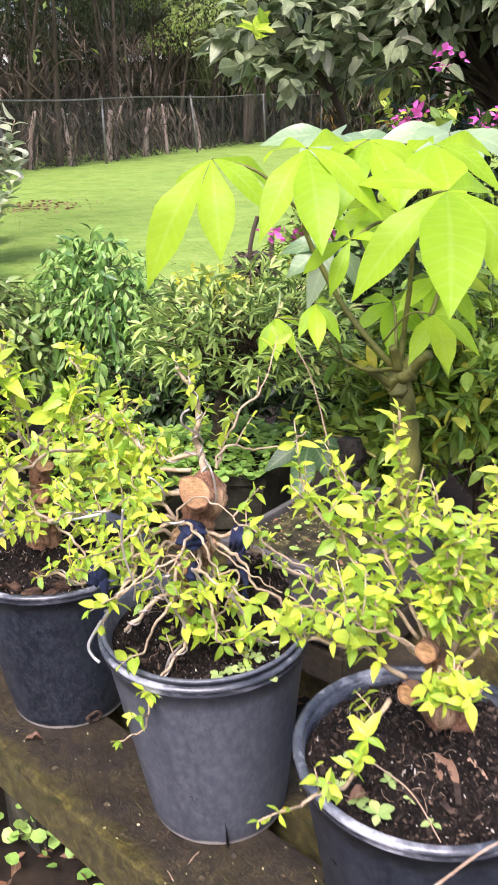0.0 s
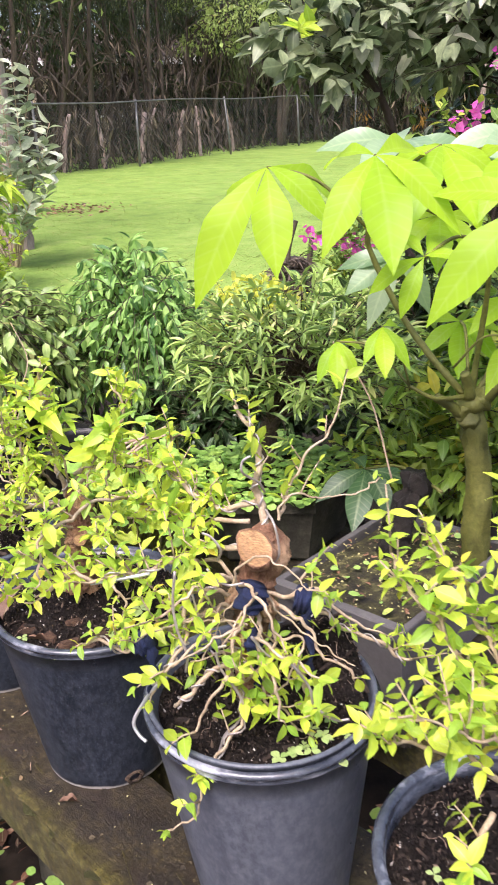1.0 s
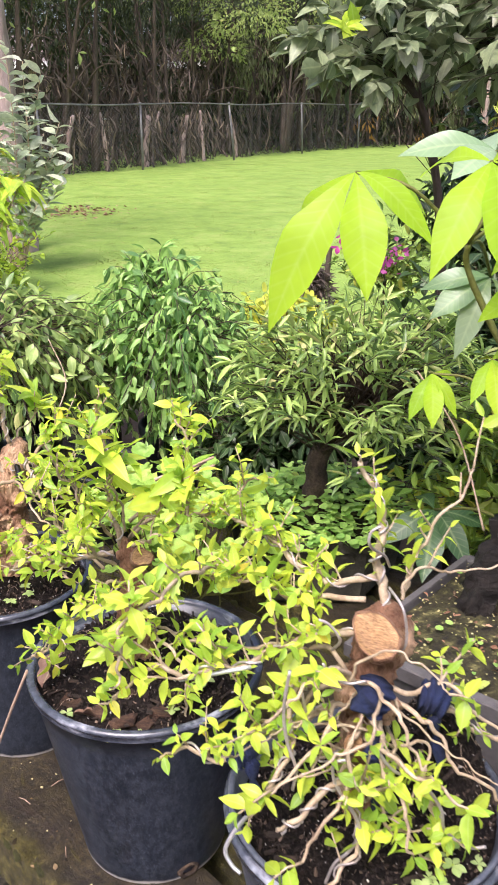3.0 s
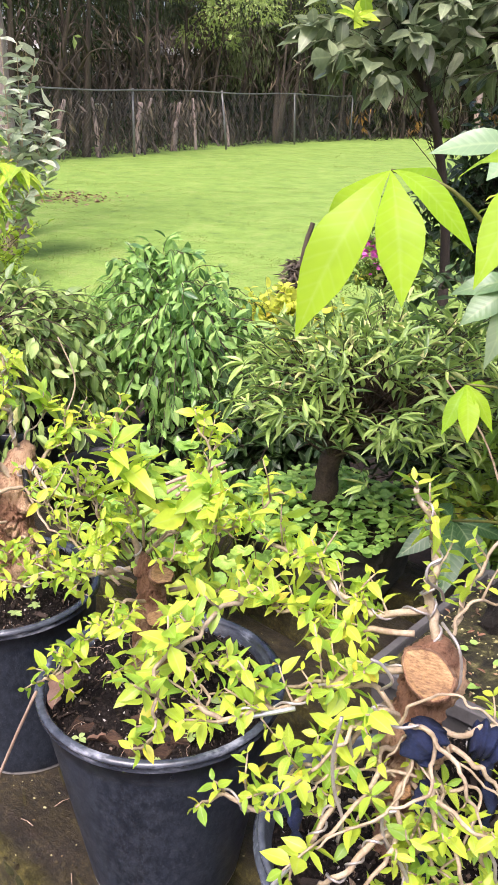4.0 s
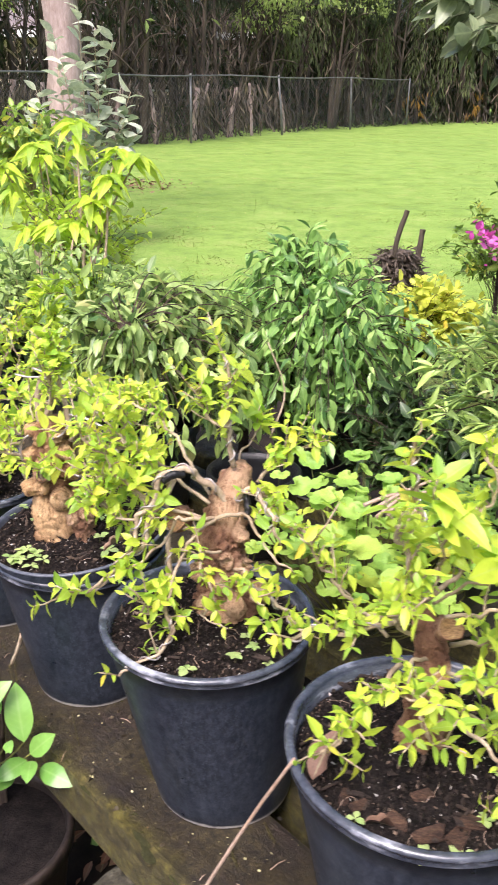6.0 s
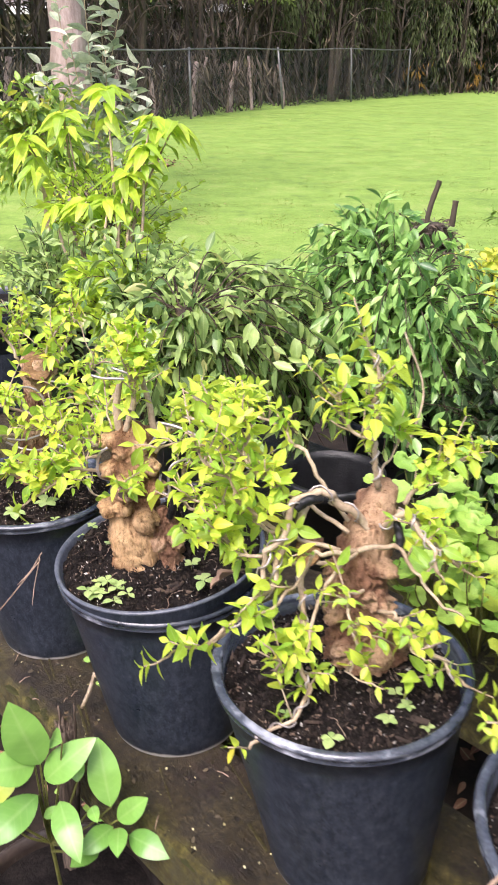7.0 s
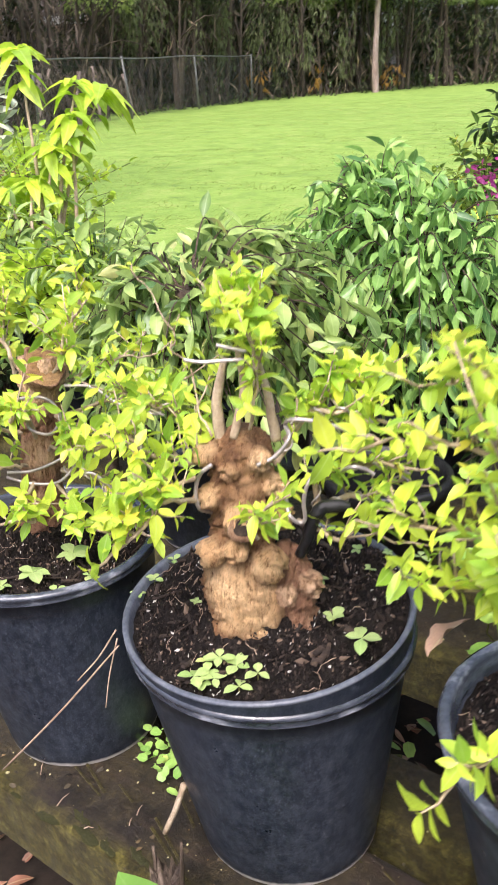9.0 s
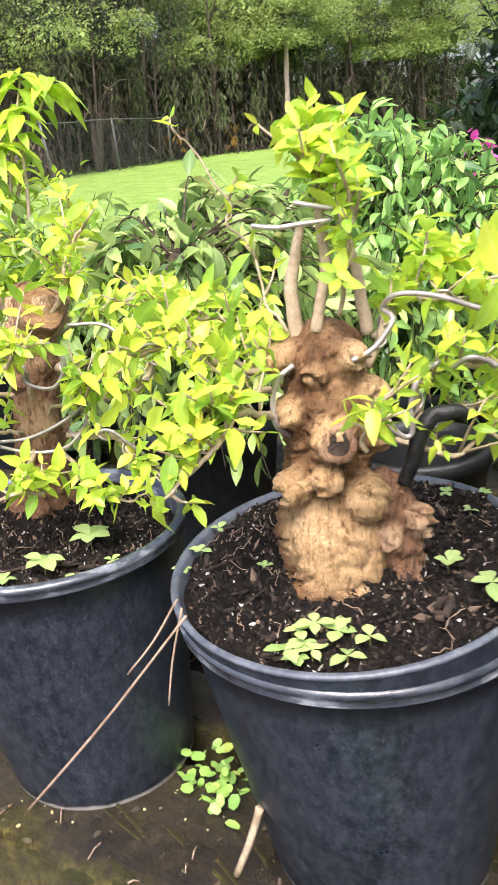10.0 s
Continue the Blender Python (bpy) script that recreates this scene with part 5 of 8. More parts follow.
trunk(tree_f, [(-1.29, 2.235, tree_f.z), (-1.285, 2.235, 0.77), (-1.275, 2.240, 0.85), (-1.266, 2.247, 0.935)], (0.038, 0.032, 0.030, 0.031), ((-1.262, 2.238, 0.918, 0.036),), BARK_RED, 0.16, seed=6, own=10,
      worn=((-1.27, 2.205, 0.90, 0.05), (-1.28, 2.20, 0.80, 0.04)))
cut(tree_f, (-1.256, 2.207, 0.926), (0.32, -0.85, 0.42), 0.021, 0.02, 1.35, 0.9)
wrap(tree_b, [(-0.074, 1.055, 0.946), (-0.080, 1.050, 0.930), (-0.078, 1.05, 0.912)], 0.0165, CLOTH, [(-0.075, 1.04, 0.89), (-0.07, 1.03, 0.83), (-0.075, 1.02, 0.79)])
wrap(tree_b, [(-0.078, 1.035, 0.885), (-0.076, 1.032, 0.87), (-0.074, 1.032, 0.855)], 0.009, CLOTH)
wrap(tree_b, [(-0.026, 1.085, 0.905), (-0.012, 1.083, 0.903), (0.004, 1.08, 0.898)], 0.0165, CLOTH, [(-0.012, 1.07, 0.895), (-0.005, 1.06, 0.84), (-0.01, 1.055, 0.79)])
wrap(tree_b, [(-0.200, 1.01, 0.893), (-0.215, 1.012, 0.886), (-0.228, 1.01, 0.88)], 0.0125, CLOTH, [(-0.205, 1.0, 0.885), (-0.2, 0.99, 0.85), (-0.205, 0.985, 0.825)])
wrap(tree_d, [(-0.645, 1.668, 0.925), (-0.640, 1.66, 0.905), (-0.642, 1.655, 0.89)], 0.007, TAPE, None, "black tape on the bent branch", 0.1)
wrap(tree_d, [(-0.735, 1.665, 0.952), (-0.752, 1.655, 0.955), (-0.765, 1.65, 0.945)], 0.008, TAPE, None, "black tape on the bent branch", 0.1)
wrap(tree_e, [(-0.964, 1.904, 0.788), (-0.956, 1.9, 0.812), (-0.95, 1.899, 0.833), (-0.94, 1.898, 0.846), (-0.926, 1.895, 0.849), (-0.913, 1.893, 0.846)], 0.0095, TAPE, None, "black tape on the bent branch", 0.08)
wrap(tree_f, [(-1.215, 2.19, 0.842), (-1.20, 2.185, 0.835), (-1.19, 2.183, 0.83)], 0.007, TAPE, None, "black tape on the bent branch", 0.1)

branch(tree_a, 0.0050, 20, (0.223, 0.800, 0.898), (0.197, 0.819, 1.007), (0.181, 0.829, 1.074), (0.169, 0.829, 1.163))
branch(tree_a, 0.0040, 16, (0.215, 0.800, 0.914), (0.170, 0.829, 1.002), (0.139, 0.858, 1.061), (0.107, 0.877, 1.103))
branch(tree_a, 0.0040, 14, (0.202, 0.799, 0.922), (0.136, 0.818, 1.001), (0.097, 0.827, 1.062), (0.072, 0.836, 1.107))
branch(tree_a, 0.0040, 16, (0.235, 0.800, 0.913), (0.229, 0.770, 1.000), (0.218, 0.760, 1.054), (0.202, 0.759, 1.107))
branch(tree_a, 0.0040, 14, (0.242, 0.800, 0.905), (0.279, 0.841, 0.971), (0.292, 0.861, 1.035), (0.300, 0.882, 1.077))
branch(tree_a, 0.0050, 12, (0.191, 0.799, 0.867), (0.134, 0.778, 0.918), (0.089, 0.777, 0.923), (0.057, 0.776, 0.947))
branch(tree_a, 0.0050, 10, (0.169, 0.779, 0.851), (0.142, 0.738, 0.829), (0.110, 0.697, 0.810), (0.068, 0.656, 0.811))
branch(tree_a, 0.0040, 12, (0.225, 0.780, 0.897), (0.214, 0.750, 0.881), (0.226, 0.720, 0.889), (0.250, 0.700, 0.912))
branch(tree_a, 0.0030, 8, (0.198, 0.779, 0.920), (0.142, 0.748, 0.965), (0.104, 0.737, 0.993), (0.067, 0.716, 1.014))
branch(tree_a, 0.0040, 14, (0.235, 0.815, 0.87), (0.215, 0.79, 0.93), (0.205, 0.78, 0.97), (0.215, 0.775, 1.01), bare=0.3)
branch(tree_a, 0.0040, 14, (0.240, 0.820, 0.86), (0.270, 0.80, 0.91), (0.290, 0.79, 0.95), (0.300, 0.80, 0.99), bare=0.3)
branch(tree_a, 0.0040, 12, (0.230, 0.815, 0.87), (0.18, 0.80, 0.92), (0.15, 0.79, 0.95), (0.12, 0.80, 0.97), bare=0.3)
branch(tree_a, 0.0035, 14, (0.245, 0.815, 0.88), (0.25, 0.79, 0.95), (0.245, 0.785, 1.0), (0.25, 0.80, 1.06), bare=0.3)
branch(tree_b, 0.0080, 9, (-0.059, 1.111, 0.984), (-0.073, 1.130, 1.054), (-0.080, 1.129, 1.103), (-0.091, 1.129, 1.158))
branch(tree_b, 0.0060, 14, (-0.084, 1.109, 0.970), (-0.142, 1.085, 0.975), (-0.197, 1.052, 0.966), (-0.275, 1.017, 0.967))
branch(tree_b, 0.0060, 8, (-0.110, 1.107, 0.924), (-0.160, 1.054, 0.921), (-0.167, 1.004, 0.876), (-0.205, 0.981, 0.833))
branch(tree_b, 0.0060, 7, (-0.102, 1.058, 0.843), (-0.111, 1.017, 0.821), (-0.092, 0.998, 0.792), (-0.132, 0.976, 0.723))
branch(tree_b, 0.0070, 10, (-0.062, 1.090, 0.827), (-0.024, 1.053, 0.818), (-0.004, 1.034, 0.779), (0.043, 1.057, 0.735))
branch(tree_b, 0.0060, 11, (-0.022, 1.113, 0.888), (0.027, 1.116, 0.851), (0.072, 1.099, 0.833), (0.131, 1.083, 0.808))
branch(tree_b, 0.0040, 5, (-0.045, 1.132, 1.003), (-0.036, 1.142, 1.034), (-0.000, 1.165, 1.082), (0.036, 1.187, 1.127))
branch(tree_b, 0.0030, 3, (-0.046, 1.122, 1.001), (-0.033, 1.132, 1.025), (0.022, 1.156, 1.017), (0.078, 1.180, 1.024))
branch(tree_b, 0.0060, 20, (-0.072, 1.130, 1.025), (-0.131, 1.146, 1.008), (-0.179, 1.163, 1.043), (-0.228, 1.180, 1.064))
branch(tree_b, 0.0050, 18, (-0.084, 1.129, 0.996), (-0.151, 1.135, 0.991), (-0.198, 1.142, 1.001), (-0.254, 1.158, 1.021))
branch(tree_b, 0.0060, 10, (-0.116, 1.087, 0.891), (-0.172, 1.043, 0.891), (-0.221, 1.020, 0.880), (-0.282, 0.996, 0.893))
branch(tree_b, 0.0040, 10, (-0.056, 1.061, 0.826), (-0.070, 1.030, 0.804), (-0.051, 1.011, 0.790), (-0.024, 1.013, 0.757))
branch(tree_b, 0.0040, 8, (-0.055, 1.111, 0.860), (-0.057, 1.051, 0.843), (-0.083, 1.009, 0.837), (-0.096, 0.988, 0.870))
branch(tree_b, 0.0030, 4, (-0.132, 0.986, 0.721), (-0.144, 0.965, 0.709), (-0.156, 0.954, 0.671), (-0.181, 0.943, 0.649))
branch(tree_c, 0.0070, 14, (-0.415, 1.419, 0.899), (-0.423, 1.419, 0.966), (-0.427, 1.419, 1.038), (-0.439, 1.418, 1.122))
branch(tree_c, 0.0060, 12, (-0.426, 1.419, 0.890), (-0.483, 1.397, 0.887), (-0.525, 1.385, 0.888), (-0.564, 1.364, 0.882))
branch(tree_c, 0.0050, 14, (-0.432, 1.399, 0.841), (-0.470, 1.357, 0.823), (-0.492, 1.317, 0.790), (-0.530, 1.295, 0.779))
branch(tree_c, 0.0050, 12, (-0.387, 1.400, 0.788), (-0.352, 1.361, 0.782), (-0.312, 1.333, 0.744), (-0.317, 1.302, 0.678))
branch(tree_c, 0.0050, 14, (-0.373, 1.421, 0.856), (-0.320, 1.422, 0.858), (-0.281, 1.414, 0.848), (-0.244, 1.415, 0.866))
branch(tree_c, 0.0050, 18, (-0.406, 1.439, 0.905), (-0.346, 1.451, 0.953), (-0.285, 1.464, 0.941), (-0.219, 1.466, 0.994))
branch(tree_c, 0.0050, 14, (-0.407, 1.449, 0.926), (-0.356, 1.481, 0.963), (-0.327, 1.502, 1.015), (-0.343, 1.502, 1.072))
branch(tree_c, 0.0040, 14, (-0.419, 1.379, 0.938), (-0.432, 1.339, 0.984), (-0.454, 1.318, 1.038), (-0.461, 1.298, 1.076))
branch(tree_c, 0.0040, 10, (-0.446, 1.438, 0.851), (-0.493, 1.447, 0.897), (-0.528, 1.445, 0.948), (-0.556, 1.444, 0.989))
branch(tree_c, 0.0040, 16, (-0.377, 1.380, 0.794), (-0.300, 1.363, 0.775), (-0.254, 1.344, 0.755), (-0.238, 1.325, 0.718))
branch(tree_c, 0.0040, 10, (-0.390, 1.380, 0.923), (-0.343, 1.342, 0.955), (-0.302, 1.323, 0.998), (-0.289, 1.323, 1.028))
branch(tree_d, 0.0060, 12, (-0.666, 1.701, 0.952), (-0.677, 1.700, 1.028), (-0.678, 1.700, 1.081), (-0.680, 1.700, 1.140))
branch(tree_d, 0.0078, 8, (-0.752, 1.675, 0.939), (-0.776, 1.643, 0.896), (-0.794, 1.622, 0.843), (-0.856, 1.598, 0.795))
branch(tree_d, 0.0040, 5, (-0.831, 1.609, 0.814), (-0.868, 1.587, 0.799), (-0.912, 1.564, 0.790))
branch(tree_d, 0.0060, 10, (-0.757, 1.645, 0.859), (-0.756, 1.605, 0.773), (-0.752, 1.575, 0.720), (-0.810, 1.531, 0.687))
branch(tree_d, 0.0066, 8, (-0.641, 1.703, 0.919), (-0.611, 1.685, 0.908), (-0.581, 1.667, 0.886), (-0.553, 1.649, 0.876))
branch(tree_d, 0.0060, 8, (-0.635, 1.663, 0.771), (-0.608, 1.635, 0.774), (-0.581, 1.627, 0.750), (-0.554, 1.608, 0.746))
branch(tree_d, 0.0050, 20, (-0.758, 1.675, 0.928), (-0.796, 1.662, 0.963), (-0.827, 1.670, 1.020), (-0.858, 1.688, 1.064))
branch(tree_d, 0.0040, 14, (-0.783, 1.653, 0.912), (-0.820, 1.630, 0.952), (-0.849, 1.628, 0.993), (-0.877, 1.626, 1.032))
branch(tree_d, 0.0040, 14, (-0.795, 1.632, 0.888), (-0.832, 1.629, 0.896), (-0.850, 1.628, 0.925), (-0.856, 1.638, 0.961))
branch(tree_d, 0.0040, 10, (-0.673, 1.700, 1.015), (-0.705, 1.698, 1.029), (-0.712, 1.698, 1.055), (-0.725, 1.697, 1.075))
branch(tree_d, 0.0030, 6, (-0.698, 1.639, 0.796), (-0.686, 1.609, 0.772), (-0.701, 1.578, 0.766), (-0.672, 1.570, 0.767))
branch(tree_d, 0.0050, 14, (-0.631, 1.723, 0.919), (-0.606, 1.735, 0.943), (-0.579, 1.747, 0.959), (-0.539, 1.760, 0.976))
branch(tree_d, 0.0040, 10, (-0.756, 1.635, 0.805), (-0.763, 1.594, 0.790), (-0.775, 1.573, 0.768), (-0.782, 1.553, 0.808))
branch(tree_e, 0.0100, 0, (-1.041, 1.934, 0.917), (-1.043, 1.934, 0.954), (-1.039, 1.933, 0.985), (-1.033, 1.932, 1.006), wired=False, wild=0.15)
branch(tree_e, 0.0078, 16, (-1.028, 1.921, 0.923), (-1.016, 1.929, 0.970), (-1.018, 1.929, 1.02), (-1.022, 1.930, 1.065), bare=0.6, wired=False, wild=0.2)
branch(tree_e, 0.0086, 10, (-0.984, 1.924, 0.916), (-0.991, 1.925, 0.967), (-1.000, 1.926, 1.005), (-1.004, 1.927, 1.05), bare=0.6, wired=False, wild=0.2)
branch(tree_e, 0.0030, 8, (-1.012, 1.908, 0.937), (-1.007, 1.897, 0.972), (-1.006, 1.887, 1.003), (-1.008, 1.877, 1.035))
branch(tree_e, 0.0060, 16, (-1.050, 1.935, 0.890), (-1.088, 1.931, 0.900), (-1.127, 1.927, 0.925), (-1.172, 1.914, 0.929))
branch(tree_e, 0.0060, 16, (-0.986, 1.924, 0.888), (-0.954, 1.939, 0.933), (-0.922, 1.944, 0.936), (-0.861, 1.944, 0.912))
branch(tree_e, 0.0060, 14, (-0.945, 1.918, 0.830), (-0.931, 1.926, 0.866), (-0.889, 1.929, 0.879), (-0.836, 1.930, 0.866))
branch(tree_e, 0.0060, 12, (-0.923, 1.934, 0.832), (-0.894, 1.940, 0.836), (-0.865, 1.945, 0.838), (-0.815, 1.947, 0.833))
branch(tree_e, 0.0050, 14, (-1.068, 1.908, 0.861), (-1.095, 1.882, 0.873), (-1.123, 1.856, 0.863), (-1.160, 1.842, 0.839))
branch(tree_e, 0.0040, 12, (-1.069, 1.918, 0.882), (-1.101, 1.893, 0.889), (-1.131, 1.877, 0.875), (-1.147, 1.860, 0.861))
branch(tree_e, 0.0030, 7, (-1.013, 1.848, 0.844), (-1.020, 1.839, 0.857), (-1.015, 1.828, 0.869), (-1.002, 1.826, 0.897))
branch(tree_e, 0.0040, 14, (-1.048, 1.965, 0.892), (-1.074, 2.000, 0.908), (-1.114, 2.026, 0.928), (-1.151, 2.053, 0.939))
branch(tree_e, 0.0040, 14, (-0.974, 1.943, 0.907), (-0.920, 1.974, 0.944), (-0.878, 1.998, 0.946), (-0.844, 2.002, 0.946))
branch(tree_e, 0.0040, 10, (-0.964, 1.921, 0.822), (-0.925, 1.894, 0.814), (-0.902, 1.880, 0.825), (-0.875, 1.866, 0.816))
branch(tree_e, 0.0020, 4, (-1.050, 1.925, 0.925), (-1.071, 1.959, 0.972), (-1.087, 1.971, 1.031), (-1.114, 1.986, 1.083))
branch(tree_f, 0.0070, 16, (-1.250, 2.213, 0.856), (-1.192, 2.183, 0.829), (-1.140, 2.175, 0.856), (-1.077, 2.165, 0.881))
branch(tree_f, 0.0050, 14, (-1.247, 2.253, 0.839), (-1.172, 2.261, 0.854), (-1.125, 2.264, 0.861), (-1.061, 2.263, 0.881))
branch(tree_f, 0.0060, 12, (-1.249, 2.193, 0.782), (-1.200, 2.154, 0.781), (-1.168, 2.129, 0.759), (-1.132, 2.113, 0.719))
branch(tree_f, 0.0050, 14, (-1.287, 2.179, 0.773), (-1.300, 2.140, 0.756), (-1.289, 2.118, 0.744), (-1.319, 2.113, 0.738))
branch(tree_f, 0.0050, 16, (-1.301, 2.242, 0.822), (-1.352, 2.230, 0.839), (-1.398, 2.217, 0.843), (-1.455, 2.206, 0.841))
branch(tree_f, 0.0040, 14, (-1.274, 2.278, 0.878), (-1.241, 2.293, 0.924), (-1.215, 2.309, 0.965), (-1.208, 2.328, 1.009))
branch(tree_f, 0.0040, 14, (-1.302, 2.282, 0.867), (-1.320, 2.306, 0.918), (-1.321, 2.326, 0.962), (-1.334, 2.349, 1.007))
branch(tree_f, 0.0040, 14, (-1.254, 2.264, 0.878), (-1.206, 2.287, 0.894), (-1.157, 2.299, 0.900), (-1.108, 2.312, 0.899))
branch(tree_f, 0.0040, 12, (-1.258, 2.184, 0.766), (-1.237, 2.150, 0.742), (-1.215, 2.126, 0.728), (-1.186, 2.122, 0.718))
branch(tree_f, 0.0040, 12, (-1.284, 2.198, 0.870), (-1.308, 2.162, 0.882), (-1.331, 2.145, 0.900), (-1.362, 2.130, 0.896))

for far, near in (((-0.14, 1.05, 0.95), (-0.19, 1.00, 0.93)), ((-0.13, 1.02, 0.90), (-0.17, 0.985, 0.87)), ((-0.06, 1.00, 0.86), (-0.045, 0.975, 0.80)), ((0.0, 1.05, 0.87), (0.05, 1.02, 0.83)),
                  ((-0.15, 1.09, 0.96), (-0.22, 1.07, 0.98)), ((-0.16, 1.06, 0.90), (-0.22, 1.03, 0.88)), ((-0.11, 1.00, 0.85), (-0.15, 0.98, 0.78)), ((0.01, 1.09, 0.91), (0.06, 1.07, 0.87))):
    start = Vector((-0.08, 1.09, 0.90))
    branch(tree_b, 0.0050, 3, start, start.lerp(Vector(far), 0.6) + Vector((0, 0, 0.015)), far, near, bare=0.5)
knot = random.Random(77)
for _ in range(15):
    p = Vector((-0.085 + knot.gauss(0, 0.012), 1.065 + knot.gauss(0, 0.01), knot.uniform(0.83, 0.95)))
    a, reach = knot.choice((knot.uniform(2.7, 4.3), knot.uniform(3.6, 5.8))), knot.uniform(0.06, 0.18)
    end = p + Vector((math.cos(a) * reach, math.sin(a) * reach * 0.7, knot.uniform(-0.09, 0.05)))
    bow = Vector((knot.gauss(0, 0.03), knot.gauss(0, 0.02), knot.uniform(-0.01, 0.05)))
    branch(tree_b, knot.choice((0.0026, 0.0032, 0.0040, 0.0060)), knot.choice((0, 1, 1, 2)), p, p.lerp(end, 0.4) + bow, p.lerp(end, 0.75) + bow * 0.6, end, bare=0.8)
for far, near in (((-0.75, 1.63, 0.88), (-0.80, 1.60, 0.83)), ((-0.73, 1.62, 0.83), (-0.76, 1.58, 0.78)), ((-0.62, 1.64, 0.88), (-0.58, 1.60, 0.85))):
    start = Vector((-0.69, 1.67, 0.88))
    branch(tree_d, 0.0052, 4, start, start.lerp(Vector(far), 0.6) + Vector((0, 0, 0.015)), far, near, bare=0.5)

branch(tree_d, 0.009, 4, (-0.675, 1.69, 0.90), (-0.71, 1.675, 0.945), (-0.755, 1.655, 0.952), (-0.79, 1.63, 0.905), (-0.81, 1.61, 0.85), bare=0.6)
branch(tree_d, 0.007, 5, (-0.66, 1.69, 0.90), (-0.645, 1.67, 0.935), (-0.62, 1.65, 0.92), (-0.60, 1.63, 0.88), bare=0.5)
branch(tree_c, 0.003, 6, (-0.405, 1.41, 0.93), (-0.40, 1.37, 1.0), (-0.41, 1.34, 1.06), (-0.43, 1.33, 1.10), size=(0.036, 0.056), bare=0.35)
branch(tree_c, 0.003, 5, (-0.40, 1.41, 0.92), (-0.36, 1.37, 0.98), (-0.33, 1.35, 1.02), (-0.31, 1.34, 1.05), size=(0.034, 0.05), bare=0.35)
branch(tree_d, 0.003, 3, (-0.67, 1.71, 0.92), (-0.66, 1.74, 0.96), (-0.645, 1.76, 0.975), (-0.637, 1.764, 0.985), size=(0.04, 0.055), bare=0.8)

# ---- loose loops of training wire ----


def loose_wire(tree, r, *points):
    link("wire", mesh_of("wire", *tube(spline(points, 7), r, r, 7), True), WIRE, tree.at, "dull aluminium training wire")


loose_wire(tree_f, 0.0021, (-1.322, 2.191, 0.785), (-1.288, 2.186, 0.787), (-1.251, 2.18, 0.802), (-1.225, 2.196, 0.814), (-1.215, 2.214, 0.826))
loose_wire(tree_f, 0.0021, (-1.322, 2.181, 0.783), (-1.29, 2.176, 0.773), (-1.255, 2.17, 0.774), (-1.234, 2.167, 0.79), (-1.225, 2.196, 0.798))
loose_wire(tree_f, 0.0021, (-1.229, 2.146, 0.791), (-1.204, 2.142, 0.797), (-1.183, 2.138, 0.779), (-1.16, 2.134, 0.754), (-1.146, 2.132, 0.731))
loose_wire(tree_f, 0.0022, (-1.283, 2.185, 0.868), (-1.282, 2.185, 0.848), (-1.255, 2.18, 0.841), (-1.239, 2.178, 0.864), (-1.247, 2.179, 0.884), (-1.265, 2.182, 0.893), (-1.308, 2.219, 0.879))
loose_wire(tree_f, 0.0020, (-1.23, 2.186, 0.905), (-1.193, 2.18, 0.902), (-1.163, 2.175, 0.879), (-1.126, 2.169, 0.871), (-1.103, 2.165, 0.861))
loose_wire(tree_e, 0.0023, (-0.977, 1.914, 0.856), (-0.976, 1.894, 0.843), (-0.966, 1.892, 0.834), (-0.96, 1.891, 0.839), (-0.961, 1.891, 0.86), (-0.954, 1.89, 0.884), (-0.93, 1.907, 0.889))
loose_wire(tree_e, 0.0022, (-0.917, 1.914, 0.879), (-0.911, 1.893, 0.893), (-0.897, 1.891, 0.89), (-0.888, 1.889, 0.884))
loose_wire(tree_e, 0.0023, (-1.053, 1.901, 0.904), (-1.065, 1.903, 0.894), (-1.071, 1.904, 0.876), (-1.069, 1.904, 0.855), (-1.055, 1.922, 0.839))
loose_wire(tree_e, 0.0020, (-1.074, 1.92, 1.011), (-1.056, 1.917, 1.008), (-1.036, 1.914, 1.009), (-1.014, 1.91, 1.01))
loose_wire(tree_e, 0.0020, (-1.041, 1.915, 1.025), (-1.028, 1.912, 1.022), (-1.012, 1.91, 1.018))
loose_wire(tree_e, 0.0022, (-1.008, 1.894, 0.903), (-0.99, 1.891, 0.912), (-0.975, 1.889, 0.932), (-0.976, 1.909, 0.939), (-0.97, 1.888, 0.952), (-0.942, 1.883, 0.948), (-0.911, 1.878, 0.936), (-0.895, 1.875, 0.931))
loose_wire(tree_b, 0.0016, (-0.078, 1.08, 1.109), (-0.088, 1.079, 1.102), (-0.088, 1.079, 1.087), (-0.07, 1.1, 1.065), (-0.063, 1.111, 1.047))
loose_wire(tree_b, 0.0016, (-0.138, 1.047, 1.021), (-0.127, 1.047, 1.015), (-0.116, 1.048, 0.997), (-0.122, 1.068, 0.972))
loose_wire(tree_b, 0.0016, (-0.133, 1.037, 0.977), (-0.125, 1.037, 0.963), (-0.107, 1.038, 0.953), (-0.088, 1.039, 0.956))
loose_wire(tree_b, 0.0018, (-0.166, 0.995, 0.997), (-0.171, 0.995, 0.955), (-0.168, 0.995, 0.917), (-0.158, 0.996, 0.88), (-0.161, 0.996, 0.854))
loose_wire(tree_b, 0.0018, (-0.109, 0.998, 0.892), (-0.121, 0.998, 0.886), (-0.118, 0.998, 0.86), (-0.102, 0.999, 0.831), (-0.091, 0.999, 0.804), (-0.099, 0.999, 0.776), (-0.115, 0.998, 0.757), (-0.124, 0.997, 0.73))
loose_wire(tree_b, 0.0016, (-0.153, 1.036, 0.941), (-0.147, 1.036, 0.912), (-0.134, 1.037, 0.877), (-0.129, 1.037, 0.869))
